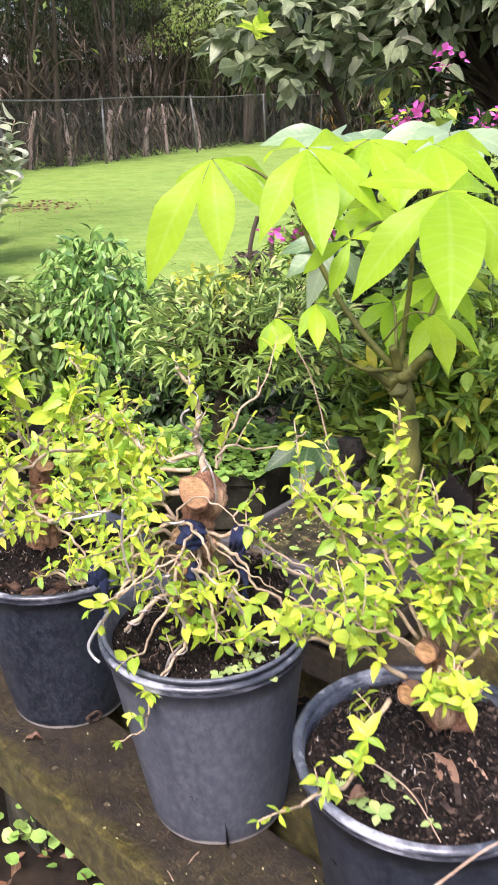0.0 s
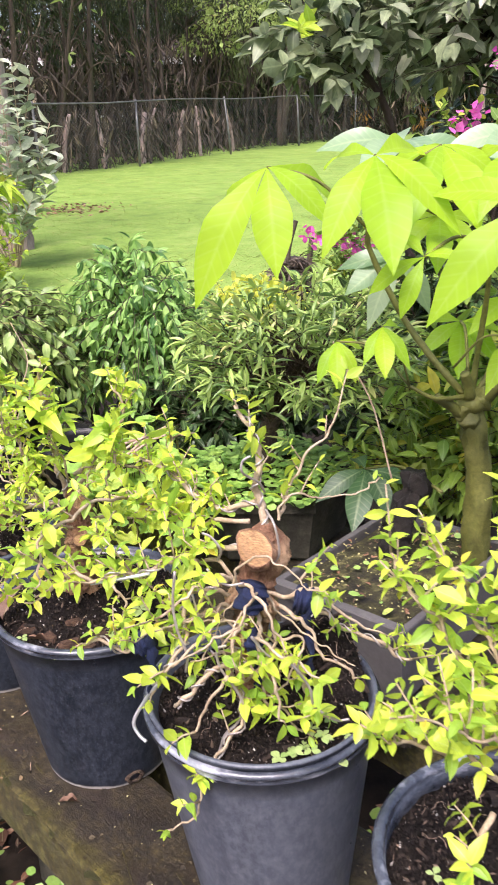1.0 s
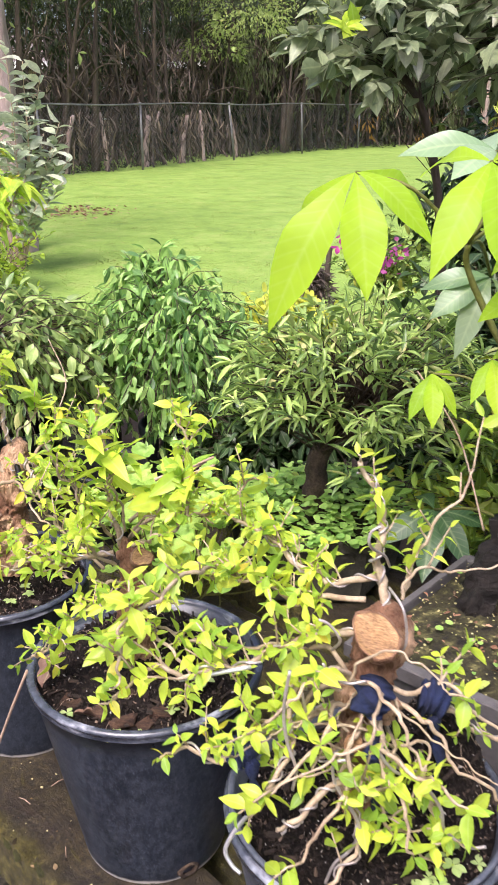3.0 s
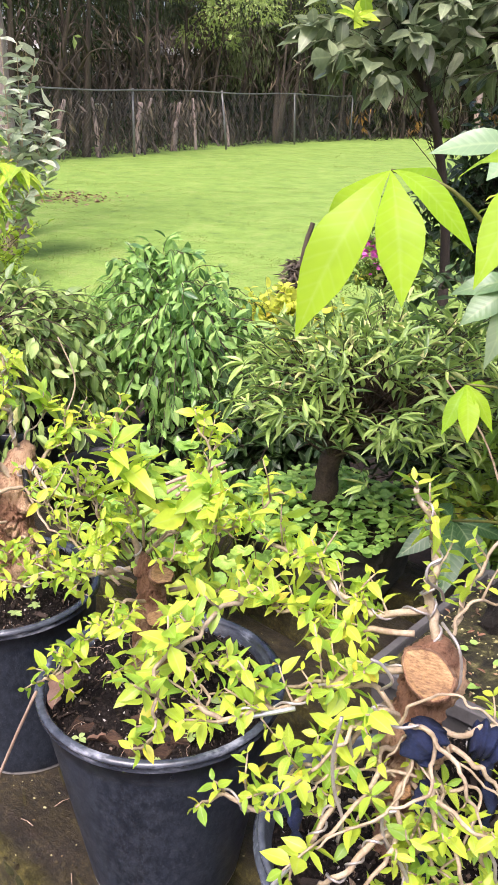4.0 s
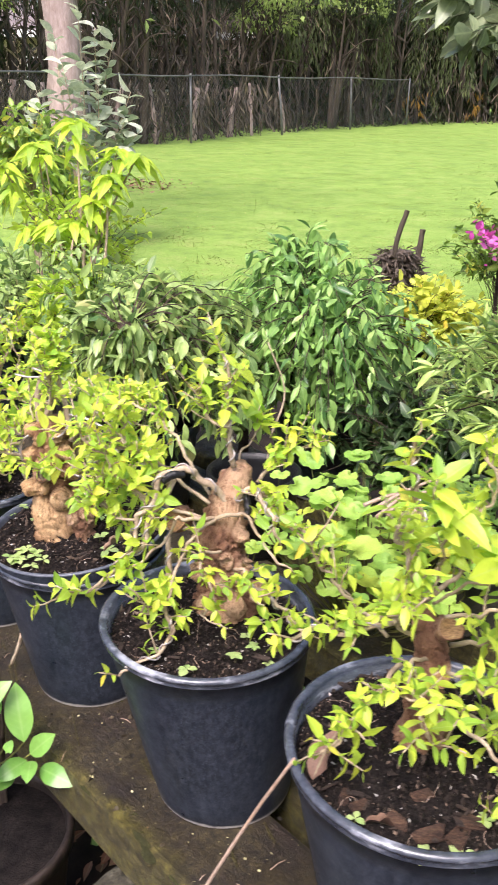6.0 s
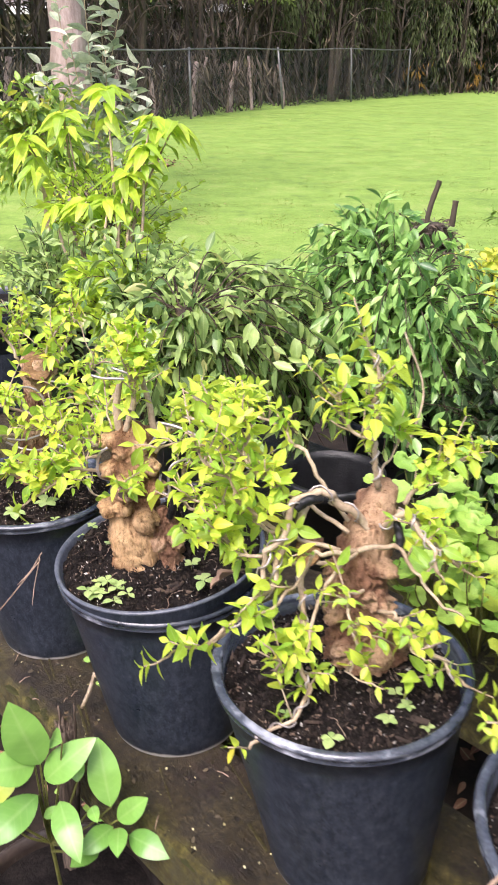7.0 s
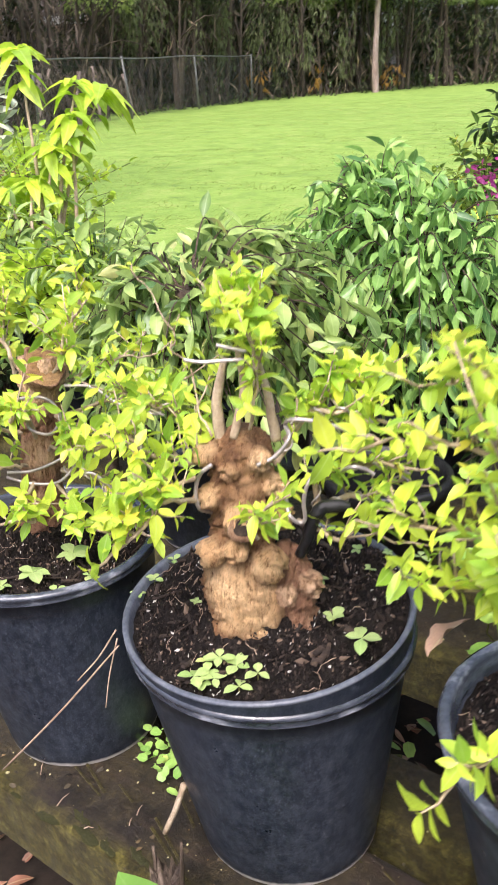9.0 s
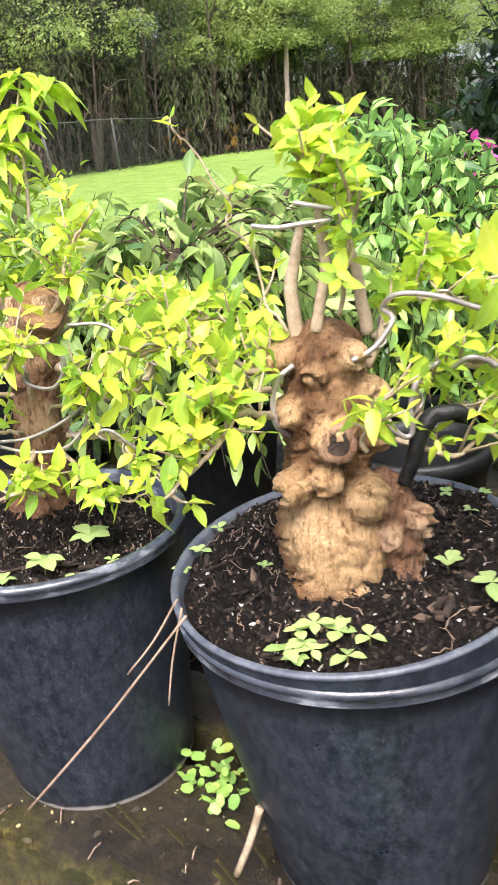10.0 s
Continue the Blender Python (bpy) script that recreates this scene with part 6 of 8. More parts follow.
loose_wire(tree_b, 0.0016, (-0.062, 1.111, 1.022), (-0.05, 1.081, 1.013), (-0.045, 1.081, 0.974), (-0.056, 1.081, 0.957))
loose_wire(tree_b, 0.0018, (-0.079, 1.01, 0.897), (-0.059, 1.011, 0.869), (-0.032, 1.012, 0.857), (-0.008, 1.013, 0.821), (-0.001, 1.014, 0.791), (0.025, 1.015, 0.769), (0.044, 1.016, 0.769))

for tree, r, nodes, line in ((tree_c, 0.004, 9, ((-0.40, 1.40, 0.85), (-0.42, 1.36, 0.87), (-0.43, 1.32, 0.86), (-0.42, 1.29, 0.87))),
                             (tree_c, 0.004, 9, ((-0.39, 1.40, 0.83), (-0.36, 1.36, 0.86), (-0.34, 1.33, 0.86), (-0.33, 1.30, 0.88))),
                             (tree_c, 0.003, 8, ((-0.40, 1.39, 0.80), (-0.41, 1.35, 0.81), (-0.40, 1.32, 0.80), (-0.39, 1.30, 0.82))),
                             (tree_c, 0.004, 10, ((-0.42, 1.40, 0.88), (-0.45, 1.36, 0.93), (-0.46, 1.33, 0.95), (-0.44, 1.30, 0.97))),
                             (tree_f, 0.005, 10, ((-1.28, 2.22, 0.82), (-1.29, 2.17, 0.87), (-1.29, 2.13, 0.88), (-1.27, 2.10, 0.90))),
                             (tree_f, 0.004, 9, ((-1.27, 2.22, 0.80), (-1.25, 2.18, 0.82), (-1.23, 2.15, 0.83), (-1.20, 2.13, 0.86))),
                             (tree_f, 0.004, 9, ((-1.29, 2.22, 0.78), (-1.32, 2.18, 0.80), (-1.34, 2.15, 0.81), (-1.36, 2.12, 0.84))),
                             (tree_f, 0.005, 12, ((-1.27, 2.23, 0.88), (-1.24, 2.20, 0.93), (-1.22, 2.18, 0.96), (-1.20, 2.17, 1.0))),
                             (tree_f, 0.005, 12, ((-1.28, 2.24, 0.88), (-1.31, 2.23, 0.95), (-1.33, 2.22, 1.0), (-1.35, 2.22, 1.05))),
                             (tree_d, 0.004, 8, ((-0.68, 1.66, 0.83), (-0.70, 1.62, 0.85), (-0.70, 1.59, 0.84), (-0.68, 1.57, 0.83))),
                             (tree_d, 0.004, 8, ((-0.66, 1.66, 0.80), (-0.64, 1.62, 0.82), (-0.63, 1.59, 0.82), (-0.61, 1.57, 0.80)))):
    branch(tree, r, nodes, *line, bare=0.35)
for line in (((-0.70, 1.68, 0.90), (-0.80, 1.70, 0.96), (-0.87, 1.72, 0.99), (-0.935, 1.73, 0.985)),
             ((-0.71, 1.67, 0.88), (-0.79, 1.68, 0.90), (-0.86, 1.70, 0.915), (-0.925, 1.715, 0.92)),
             ((-0.72, 1.67, 0.86), (-0.80, 1.68, 0.86), (-0.86, 1.70, 0.86), (-0.905, 1.72, 0.87)),
             ((-0.70, 1.69, 0.91), (-0.77, 1.74, 0.99), (-0.83, 1.77, 1.02), (-0.875, 1.79, 1.01))):
    branch(tree_d, 0.0045, 13, *line, bare=0.3)
# low shoots reaching towards the next pot
branch(tree_b, 0.004, 7, (-0.252, 1.155, 1.020), (-0.275, 1.070, 1.046), (-0.312, 1.018, 1.042), (-0.326, 1.007, 1.016), (-0.324, 0.997, 0.990), bare=0.1)
branch(tree_b, 0.004, 6, (-0.270, 1.019, 0.967), (-0.296, 1.018, 0.980), (-0.318, 1.017, 0.962), (-0.331, 1.006, 0.951), bare=0.1)

# ---- plants behind the row ----


def shrub(name, label, category, base, centre, reach, shoots, leaf, length, aspect=0.42, per=12, droop=0.25, start=0.35, hang=0.4,
          trunk_line=None, trunk_r=(0.02, 0.012), bark=BARK_DARK, kind=SMALL, rosette=False, seed=1, group="", low=-0.75):
    """A shrub: trunk, arching shoots from its fork, and leaves along each shoot."""
    r2 = random.Random(seed)
    t = thing(name, base, label, category, group)
    line = spline(trunk_line or [base, Vector(base).lerp(Vector(centre), 0.6)], 6)
    link("trunk", mesh_of("trunk", *tube(line, *trunk_r, 10, wobble=0.4), True), bark, t)
    fork = line[-1]
    c = Vector(centre)
    twigs, places, ways, lengths = [], [], [], []
    for _ in range(shoots):
        a, z = r2.uniform(0, 6.283), r2.uniform(low, 1.0)
        s = math.sqrt(1 - z * z)
        d = Vector((s * math.cos(a), s * math.sin(a), z)) * r2.uniform(0.15, 1.0) ** 0.5
        end = c + Vector((d.x * reach[0], d.y * reach[1], d.z * reach[2]))
        p0 = line[r2.randrange(len(line) // 2, len(line))]
        mid = p0.lerp(end, 0.55) + Vector((0, 0, 0.5 * droop * reach[2] + 0.12 * (end - p0).length * r2.random()))
        end = end - Vector((0, 0, droop * reach[2] * r2.random()))
        sh = spline([p0, mid, end], 5)
        twigs.append(tube(sh, min(0.0028, max(0.0015, trunk_r[1] * 0.22)) if reach[0] < 0.6 else trunk_r[1] * 0.22, 0.0008, 4))
        n = len(sh)
        for j in range(per):
            f = start + (1 - start) * (j + r2.random()) / per
            if rosette:
                f = r2.choice((0.7, 0.85, 0.97, 0.97, 0.99))
            k = min(n - 2, int(f * (n - 1)))
            q = sh[k].lerp(sh[k + 1], r2.random() if not rosette else 0.5)
            way = (sh[k + 1] - sh[k]).normalized()
            out = Vector((r2.gauss(0, 1), r2.gauss(0, 1), r2.gauss(0, 0.7))).normalized()
            v = way * 0.6 + out * 0.9 + Vector((0, 0, -hang * r2.uniform(-0.35, 1.5)))
            places.append(q + out * 0.003)
            ways.append(v)
            lengths.append(length * r2.uniform(0.6, 1.15))
    link("branchwork", mesh_of("branchwork", *merge(*twigs)), bark, t, kind="stuff")
    link("crown", crowd("crown", places, ways, lengths, aspect, kind, 0.4), leaf, t)
    return t


def round_pot(label, cx, cy, rim, height, r, material=PLASTIC, soil=True):
    t = thing("plant_pot", (cx, cy, rim - height), label, "pot", "pots on the back benches")
    prof = [(0, 0.004), (r * 0.74, 0.0), (r * 0.76, 0.004), (r * 0.95, height - 0.03), (r, height - 0.028), (r, height - 0.004), (r - 0.004, height), (r - 0.012, height), (r - 0.016, height - 0.02), (r - 0.03, height * 0.5)]
    b = link("body", mesh_of("body", *lathe(prof, 40), True), material)
    b.parent = t
    if soil:
        s = link("soil", mesh_of("soil", *lathe([(0.0, height - 0.028), (r * 0.5, height - 0.022), (r - 0.015, height - 0.03)], 40), True), SOIL)
        s.parent = t
    else:
        s = link("inside", mesh_of("inside", *lathe([(0.0, 0.01), (r * 0.7, 0.012), (r - 0.03, height * 0.5)], 40), True), material)
        s.parent = t
    return t


def foot_of(x, y):
    """Height of the bench top under a place."""
    return bench((Vector((x, y, 0)) - BENCH).dot(Vector((-0.729, 0.684, 0))), 0).z + 0.001


def polygon_pot(label, name, corners, rim, base, material, wall=0.022, shrink=0.86):
    """A straight-sided bonsai pot with a lipped rim and feet."""
    c = sum((Vector(p) for p in corners), Vector((0, 0))) / len(corners)
    t = thing(name, (c.x, c.y, base), label, "pot", "pots on the back benches")
    rows = ((shrink * 0.97, base + 0.012), (shrink, base + 0.018), (0.955, rim - 0.03), (1.0, rim - 0.026), (1.0, rim - 0.003), (0.99, rim), (1 - wall * 4.2, rim), (1 - wall * 4.6, rim - 0.004), (1 - wall * 5.0, rim - 0.06))
    verts, faces, n = [], [], len(corners)
    for f, z in rows:
        for p in corners:
            q = c + (Vector(p) - c) * f
            verts.append((q.x, q.y, z + 0.002 * noise.noise(Vector((q.x * 30, q.y * 30, z * 30)))))
    for k in range(len(rows) - 1):
        for j in range(n):
            a, b = k * n + j, k * n + (j + 1) % n
            faces.append((a, b, b + n, a + n))
    faces.append(tuple(range(n))[::-1])
    link("body", mesh_of("body", verts, faces), material, t)
    for p in corners:
        q = c + (Vector(p) - c) * shrink * 0.85
        link("foot", mesh_of("foot", *box(0.03, 0.03, 0.0145, 0.002, (q.x, q.y, base + 0.00725))), material, t)
    return t, c


def pot_soil(owner, corners, c, z, material, f=0.91, label="soil"):
    n, rings = len(corners), 8
    verts, faces = [(c.x, c.y, z + 0.012)], []
    fine = []
    for k in range(n):
        a, b = Vector(corners[k]), Vector(corners[(k + 1) % n])
        fine += [a.lerp(b, j / 6) for j in range(6)]
    m = len(fine)
    for k in range(1, rings + 1):
        for p in fine:
            q = c + (p - c) * f * k / rings
            verts.append((q.x, q.y, z + 0.012 * (1 - (k / rings) ** 2) + 0.008 * noise.noise(Vector((q.x * 40, q.y * 40, 1)))))
    for j in range(m):
        faces.append((0, 1 + j, 1 + (j + 1) % m))
    for k in range(rings - 1):
        for j in range(m):
            a, b = 1 + k * m + j, 1 + k * m + (j + 1) % m
            faces.append((a, a + m, b + m, b))
    link("soil", mesh_of("soil", verts, faces, True), material, owner, label)


# hexagonal concrete pot with an azalea and clover
hexa = [(-0.10 + 0.25 * math.cos(radians(a)), 2.318 + 0.25 * math.sin(radians(a))) for a in range(0, 360, 60)]
hex_pot, hc = polygon_pot("weathered hexagonal concrete pot with mossy rim and clover", "bonsai_pot", hexa, 0.56, foot_of(-0.10, 2.318), CONCRETE)
pot_soil(hex_pot, hexa, hc, 0.535, GRIT_MOSS, label="mossy soil")
shrub("azalea_bonsai", "azalea bonsai with dark trunk and narrow green leaves in rosettes", "bonsai", (-0.13, 2.27, 0.54), (0.01, 2.17, 0.92), (0.36, 0.28, 0.24), 230, AZALEA, 0.052, 0.21, 11, 0.05, 0.5, 0.05,
      [(-0.108, 2.28, 0.53), (-0.103, 2.27, 0.63), (-0.095, 2.27, 0.72), (-0.03, 2.26, 0.80), (0.06, 2.24, 0.88)], (0.034, 0.015), rosette=True, seed=21, low=-0.55)


def clover_patch():
    places, ways, lengths = [], [], []
    for _ in range(1300):
        a, d = rng.uniform(0, 6.283), 0.235 * math.sqrt(rng.random())
        x, y = hc.x + 0.01 + d * math.cos(a), hc.y - 0.02 + d * math.sin(a)
        z = 0.57 + 0.07 * rng.random() * (1.3 - d / 0.235) + 0.025 * noise.noise(Vector((x * 12, y * 12, 0)))
        b = rng.uniform(0, 6.283)
        places.append((x, y, z))
        ways.append((math.cos(b), math.sin(b), rng.gauss(-0.05, 0.2)))
        lengths.append(rng.uniform(0.014, 0.026))
    ob = link("clover", crowd("clover", places, ways, lengths, 1.0, ROUND, 0.2), CLOVER, kind="stuff")
    tagged(ob, "low carpet of round green clover in the hexagonal pot", "clover")


clover_patch()

# slate-grey rectangular pot with the money tree
slab = [(-0.072, 1.541), (0.160, 1.367), (0.425, 1.695), (0.193, 1.869)]
grey_pot, gc = polygon_pot("slate-grey rectangular bonsai pot with gritty mossy soil", "bonsai_pot", slab, 0.665, foot_of(0.2, 1.6) + 0.085, GREY_GLAZE, shrink=0.9)
link("timber_block", mesh_of("timber_block", *box(0.36, 0.3, 0.083, 0.008, (0.176, 1.62, foot_of(0.2, 1.6) + 0.0415), Matrix.Rotation(radians(51), 3, "Z"))), SLEEPER, None)
tagged(bpy.data.objects["timber_block"], "dark wooden block raising the grey pot", "block")
pot_soil(grey_pot, slab, gc, 0.645, GRIT_MOSS, label="gritty mossy soil")

OBOVATE = (0.0, 0.16, 0.34, 0.56, 0.76, 0.92, 1.0, 0.98, 0.86, 0.62, 0.30, 0.0)
BENDS = (0.55, 0.35, 0.75)
LEAFLET = [leaf_mesh("leaflet", MONEY, width=w, curl=c, fold=f, wave=0.11, shape=OBOVATE) for w, c, f in zip((0.32, 0.345, 0.31), BENDS, (0.10, 0.16, 0.08))]
LEAFLET_SHADED = [leaf_mesh("shaded_leaflet", MONEY_SHADED, width=0.36, curl=c, fold=0.14, wave=0.05, shape=OBOVATE) for c in BENDS]
LEAFLET_OLD = [leaf_mesh("old_leaflet", MONEY_OLD, width=w, curl=c, fold=f, wave=0.05, shape=OBOVATE) for w, c, f in zip((0.36, 0.40, 0.34), BENDS, (0.12, 0.16, 0.1))]


def money_tree():
    t = thing("money_tree", (0.33, 1.64, 0.64), "young money tree with thick green stem and big lime palmate leaves", "tree")
    stem = spline([(0.33, 1.64, 0.635), (0.332, 1.645, 0.80), (0.315, 1.65, 0.93), (0.306, 1.655, 1.0)], 6)
    link("trunk", mesh_of("trunk", *tube(stem, 0.025, 0.021, 16, wobble=0.8), True), GREEN_STEM, t)

    def limb(r0, r1, *pts):
        link("limb", mesh_of("limb", *tube(spline(pts, 6), r0, r1, 9, wobble=0.25), True), GREEN_STEM, t)

    head = [(Vector((0.306, 1.652, 0.985)) + Vector(o), r) for o, r in (((0, 0, 0), 0.026), ((-0.018, -0.008, -0.015), 0.019), ((0.016, -0.006, 0.008), 0.018), ((0.0, -0.004, -0.03), 0.024))]
    bm = bmesh.new()
    for c, r in head:
        bmesh.ops.create_icosphere(bm, subdivisions=3, radius=r, matrix=Matrix.Translation(c))
    for v in bm.verts:
        v.co += noise.noise_vector(v.co * 45) * 0.010 + noise.noise_vector(v.co * 160) * 0.003
    knuckle = bpy.data.meshes.new("knuckle")
    bm.to_mesh(knuckle)
    bm.free()
    knuckle.polygons.foreach_set("use_smooth", [True] * len(knuckle.polygons))
    link("knuckle", knuckle, GREEN_STEM, t, "swollen knuckle of old pruned limbs")
    for a, b in (((0.285, 1.64, 0.965), (0.235, 1.62, 1.005)), ((0.325, 1.64, 0.99), (0.36, 1.62, 1.035)), ((0.30, 1.635, 1.0), (0.285, 1.625, 1.05))):
        link("pruned_stub", mesh_of("pruned_stub", *tube(spline([a, Vector(a).lerp(Vector(b), 0.5) + Vector((0, 0, 0.004)), b], 4), 0.011, 0.009, 10, wobble=0.3), True), GREEN_STEM, t)
    fork = (0.306, 1.655, 0.985)
    limb(0.008, 0.0045, fork, (0.265, 1.65, 1.03), (0.19, 1.70, 1.12), (0.12, 1.73, 1.25), (0.11, 1.72, 1.30))
    limb(0.007, 0.004, fork, (0.312, 1.66, 1.07), (0.315, 1.63, 1.18), (0.31, 1.6, 1.27))
    limb(0.007, 0.004, fork, (0.34, 1.67, 1.04), (0.38, 1.70, 1.12), (0.42, 1.75, 1.25))
    limb(0.005, 0.003, (0.295, 1.64, 1.0), (0.23, 1.60, 1.01), (0.18, 1.58, 1.04))

    def whorl(hub, source, tips, old=False, stalk=0.003):
        """A palmate leaf: a stalk and one leaflet to each tip."""
        h = Vector(hub)
        mid = Vector(source).lerp(h, 0.5) + Vector((0, 0, 0.03))
        leaf = link("leaf_stalk", mesh_of("leaf_stalk", *tube(spline([source, mid, hub], 5), stalk * 1.2, stalk, 6), True), GREEN_STEM, t)
        for k, tip in enumerate(tips):
            d = Vector(tip) - h
            n = d.length
            # low hubs take the leaflets with shade in their colour
            shapes = LEAFLET_SHADED if hub[2] < 0.8 else LEAFLET_OLD if old else LEAFLET
            lf = new("leaflet", shapes[k % len(shapes)])
            lf.parent = leaf
            bend = BENDS[k % 3]
            up = Vector((0.0, -0.6, 0.6)) + Vector((d.x, d.y, 0)) * 1.2
            up = (up - d * (up.dot(d) / d.length_squared)).normalized()
            dip = math.atan2(bend, 1 - 0.12 * bend)
            way = d.normalized() * math.cos(dip) + up * math.sin(dip)
            lf.matrix_basis = aim(h, way, up * math.cos(dip) - d.normalized() * math.sin(dip), n / math.hypot(bend, 1 - 0.12 * bend))

    s1, s2, s3 = (0.11, 1.72, 1.30), (0.31, 1.60, 1.27), (0.42, 1.75, 1.25)
    whorl((-0.073, 1.73, 1.41), s1, [(-0.207, 1.66, 1.165), (-0.055, 1.62, 1.225), (0.05, 1.66, 1.30), (-0.17, 1.83, 1.26), (0.06, 1.84, 1.33)])
    whorl((0.11, 1.601, 1.431), s1, [(0.02, 1.51, 1.275), (0.129, 1.44, 1.26), (0.24, 1.50, 1.31), (0.03, 1.74, 1.40), (0.21, 1.75, 1.42)])
    whorl((0.337, 1.451, 1.364), s2, [(0.177, 1.41, 1.185), (0.302, 1.20, 1.20), (0.46, 1.30, 1.20), (0.19, 1.53, 1.37), (0.45, 1.58, 1.34)])
    whorl((0.185, 1.512, 1.278), s2, [(0.147, 1.49, 1.18), (0.10, 1.55, 1.21), (0.25, 1.47, 1.28), (0.23, 1.58, 1.30), (0.15, 1.56, 1.31)])
    whorl((0.24, 1.74, 1.44), s1, [(0.17, 1.62, 1.30), (0.29, 1.60, 1.30), (0.36, 1.72, 1.36), (0.13, 1.80, 1.36), (0.25, 1.90, 1.38)])
    whorl((0.36, 1.70, 1.43), s3, [(0.28, 1.58, 1.32), (0.37, 1.52, 1.30), (0.48, 1.62, 1.34), (0.34, 1.86, 1.40), (0.50, 1.8, 1.40)])
    whorl((0.44, 1.95, 1.445), s3, [(0.27, 1.93, 1.42), (0.33, 1.83, 1.40), (0.48, 1.78, 1.36), (0.62, 1.88, 1.36), (0.42, 2.15, 1.43)], True)
    whorl((0.20, 1.98, 1.435), s1, [(0.02, 1.98, 1.425), (0.10, 1.86, 1.39), (0.24, 1.80, 1.39), (0.36, 1.96, 1.40), (0.18, 2.18, 1.43)], True)
    whorl((0.185, 1.86, 1.225), s1, [(0.06, 1.86, 1.20), (0.075, 1.82, 1.155), (0.12, 1.80, 1.085), (0.25, 1.84, 1.11)], True)
    whorl((0.052, 1.618, 1.114), (0.18, 1.58, 1.04), [(0.015, 1.58, 1.045), (0.05, 1.56, 1.04), (0.09, 1.58, 1.05), (0.10, 1.65, 1.09)], False, 0.002)
    whorl((0.124, 1.54, 1.158), (0.18, 1.58, 1.04), [(0.09, 1.50, 1.10), (0.125, 1.47, 1.085), (0.17, 1.50, 1.09), (0.16, 1.60, 1.14)], False, 0.002)
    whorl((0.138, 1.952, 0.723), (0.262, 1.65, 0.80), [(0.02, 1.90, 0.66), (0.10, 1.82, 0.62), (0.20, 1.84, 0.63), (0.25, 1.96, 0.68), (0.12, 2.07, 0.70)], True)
    whorl((0.40, 1.78, 1.16), s3, [(0.30, 1.70, 1.10), (0.37, 1.66, 1.05), (0.47, 1.69, 1.06), (0.52, 1.80, 1.12), (0.42, 1.92, 1.15)])
    whorl((0.31, 1.82, 1.10), (0.30, 1.67, 1.04), [(0.22, 1.77, 1.04), (0.29, 1.71, 1.01), (0.38, 1.74, 1.02), (0.40, 1.86, 1.07), (0.25, 1.90, 1.08)])
    whorl((0.47, 1.70, 1.28), s3, [(0.40, 1.60, 1.20), (0.48, 1.56, 1.17), (0.56, 1.64, 1.19), (0.44, 1.83, 1.26), (0.58, 1.76, 1.24)])
    whorl((0.27, 1.90, 1.30), s1, [(0.18, 1.84, 1.23), (0.25, 1.78, 1.20), (0.34, 1.80, 1.21), (0.36, 1.95, 1.27), (0.20, 1.99, 1.27)])
    whorl((0.36, 1.60, 1.12), (0.27, 1.66, 1.05), [(0.30, 1.52, 1.04), (0.37, 1.49, 1.03), (0.44, 1.54, 1.05), (0.42, 1.67, 1.10)], False, 0.002)


money_tree()


STEM_FOOT, STEM_TOP = (0.172, 1.668, 0.655), (0.214, 1.682, 0.83)


def dark_stem():
    t = thing("cut_stem", STEM_FOOT, "wet black-brown leaning stem in shadow, cut off above the grey pot", "stem")
    a, b = Vector(STEM_FOOT), Vector(STEM_TOP)
    line = spline([a - Vector((0, 0, 0.02)), a.lerp(b, 0.4) + Vector((-0.006, 0, 0)), a.lerp(b, 0.75) + Vector((0.006, 0, 0)), b], 7)
    link("bark", mesh_of("bark", *tube(line, 0.030, 0.022, 18, wobble=0.9), True), WET_SHADED_BARK, t)


# near black: wet bark with the shadow round the stem put into its colour
WET_SHADED_BARK = natural("wet_shaded_bark", [(0.3, (0.008, 0.006, 0.005)), (0.7, (0.035, 0.026, 0.020))],
                   [(0.3, (0.4, 0.4, 0.4)), (0.7, (1.1, 1.1, 1.1))], 25.0, 140.0, 0.5, 1.0, 0.008)
dark_stem()

# weeping figs
round_pot("black plastic pot in shade under the weeping fig", -0.52, 2.95, 0.56, 0.56 - foot_of(-0.52, 2.95), 0.15)
shrub("weeping_fig", "dense weeping fig with small glossy drooping green leaves", "ficus", (-0.52, 2.95, 0.53), (-0.52, 2.92, 0.79), (0.36, 0.32, 0.33), 300, FICUS, 0.050, 0.41, 15, 0.30, 0.12, 1.5,
      [(-0.52, 2.95, 0.52), (-0.53, 2.95, 0.66), (-0.55, 2.96, 0.80)], (0.03, 0.014), seed=31)
shrub("weeping_fig", "weeping fig shoot arching above the other fig leaves", "ficus", (-0.64, 3.02, 0.53), (-0.60, 3.03, 0.96), (0.24, 0.15, 0.20), 90, FICUS, 0.050, 0.41, 13, 0.36, 0.1, 1.6,
      [(-0.64, 3.02, 0.52), (-0.63, 3.02, 0.78), (-0.61, 3.03, 0.98)], (0.016, 0.008), seed=32)
round_pot("black plastic pot in shade under the broad-leaved fig", -1.03, 2.80, 0.60, 0.60 - foot_of(-1.03, 2.80), 0.15)
shrub("broad_leaved_fig", "broad-leaved fig with drooping dull green leaves and knotted trunk", "ficus", (-1.03, 2.80, 0.57), (-0.95, 2.84, 0.76), (0.40, 0.34, 0.27), 230, FICUS_BIG, 0.058, 0.40, 14, 0.34, 0.12, 1.4,
      [(-1.03, 2.80, 0.56), (-1.06, 2.76, 0.70), (-1.06, 2.69, 0.80), (-1.05, 2.68, 0.91)], (0.036, 0.026), seed=33)
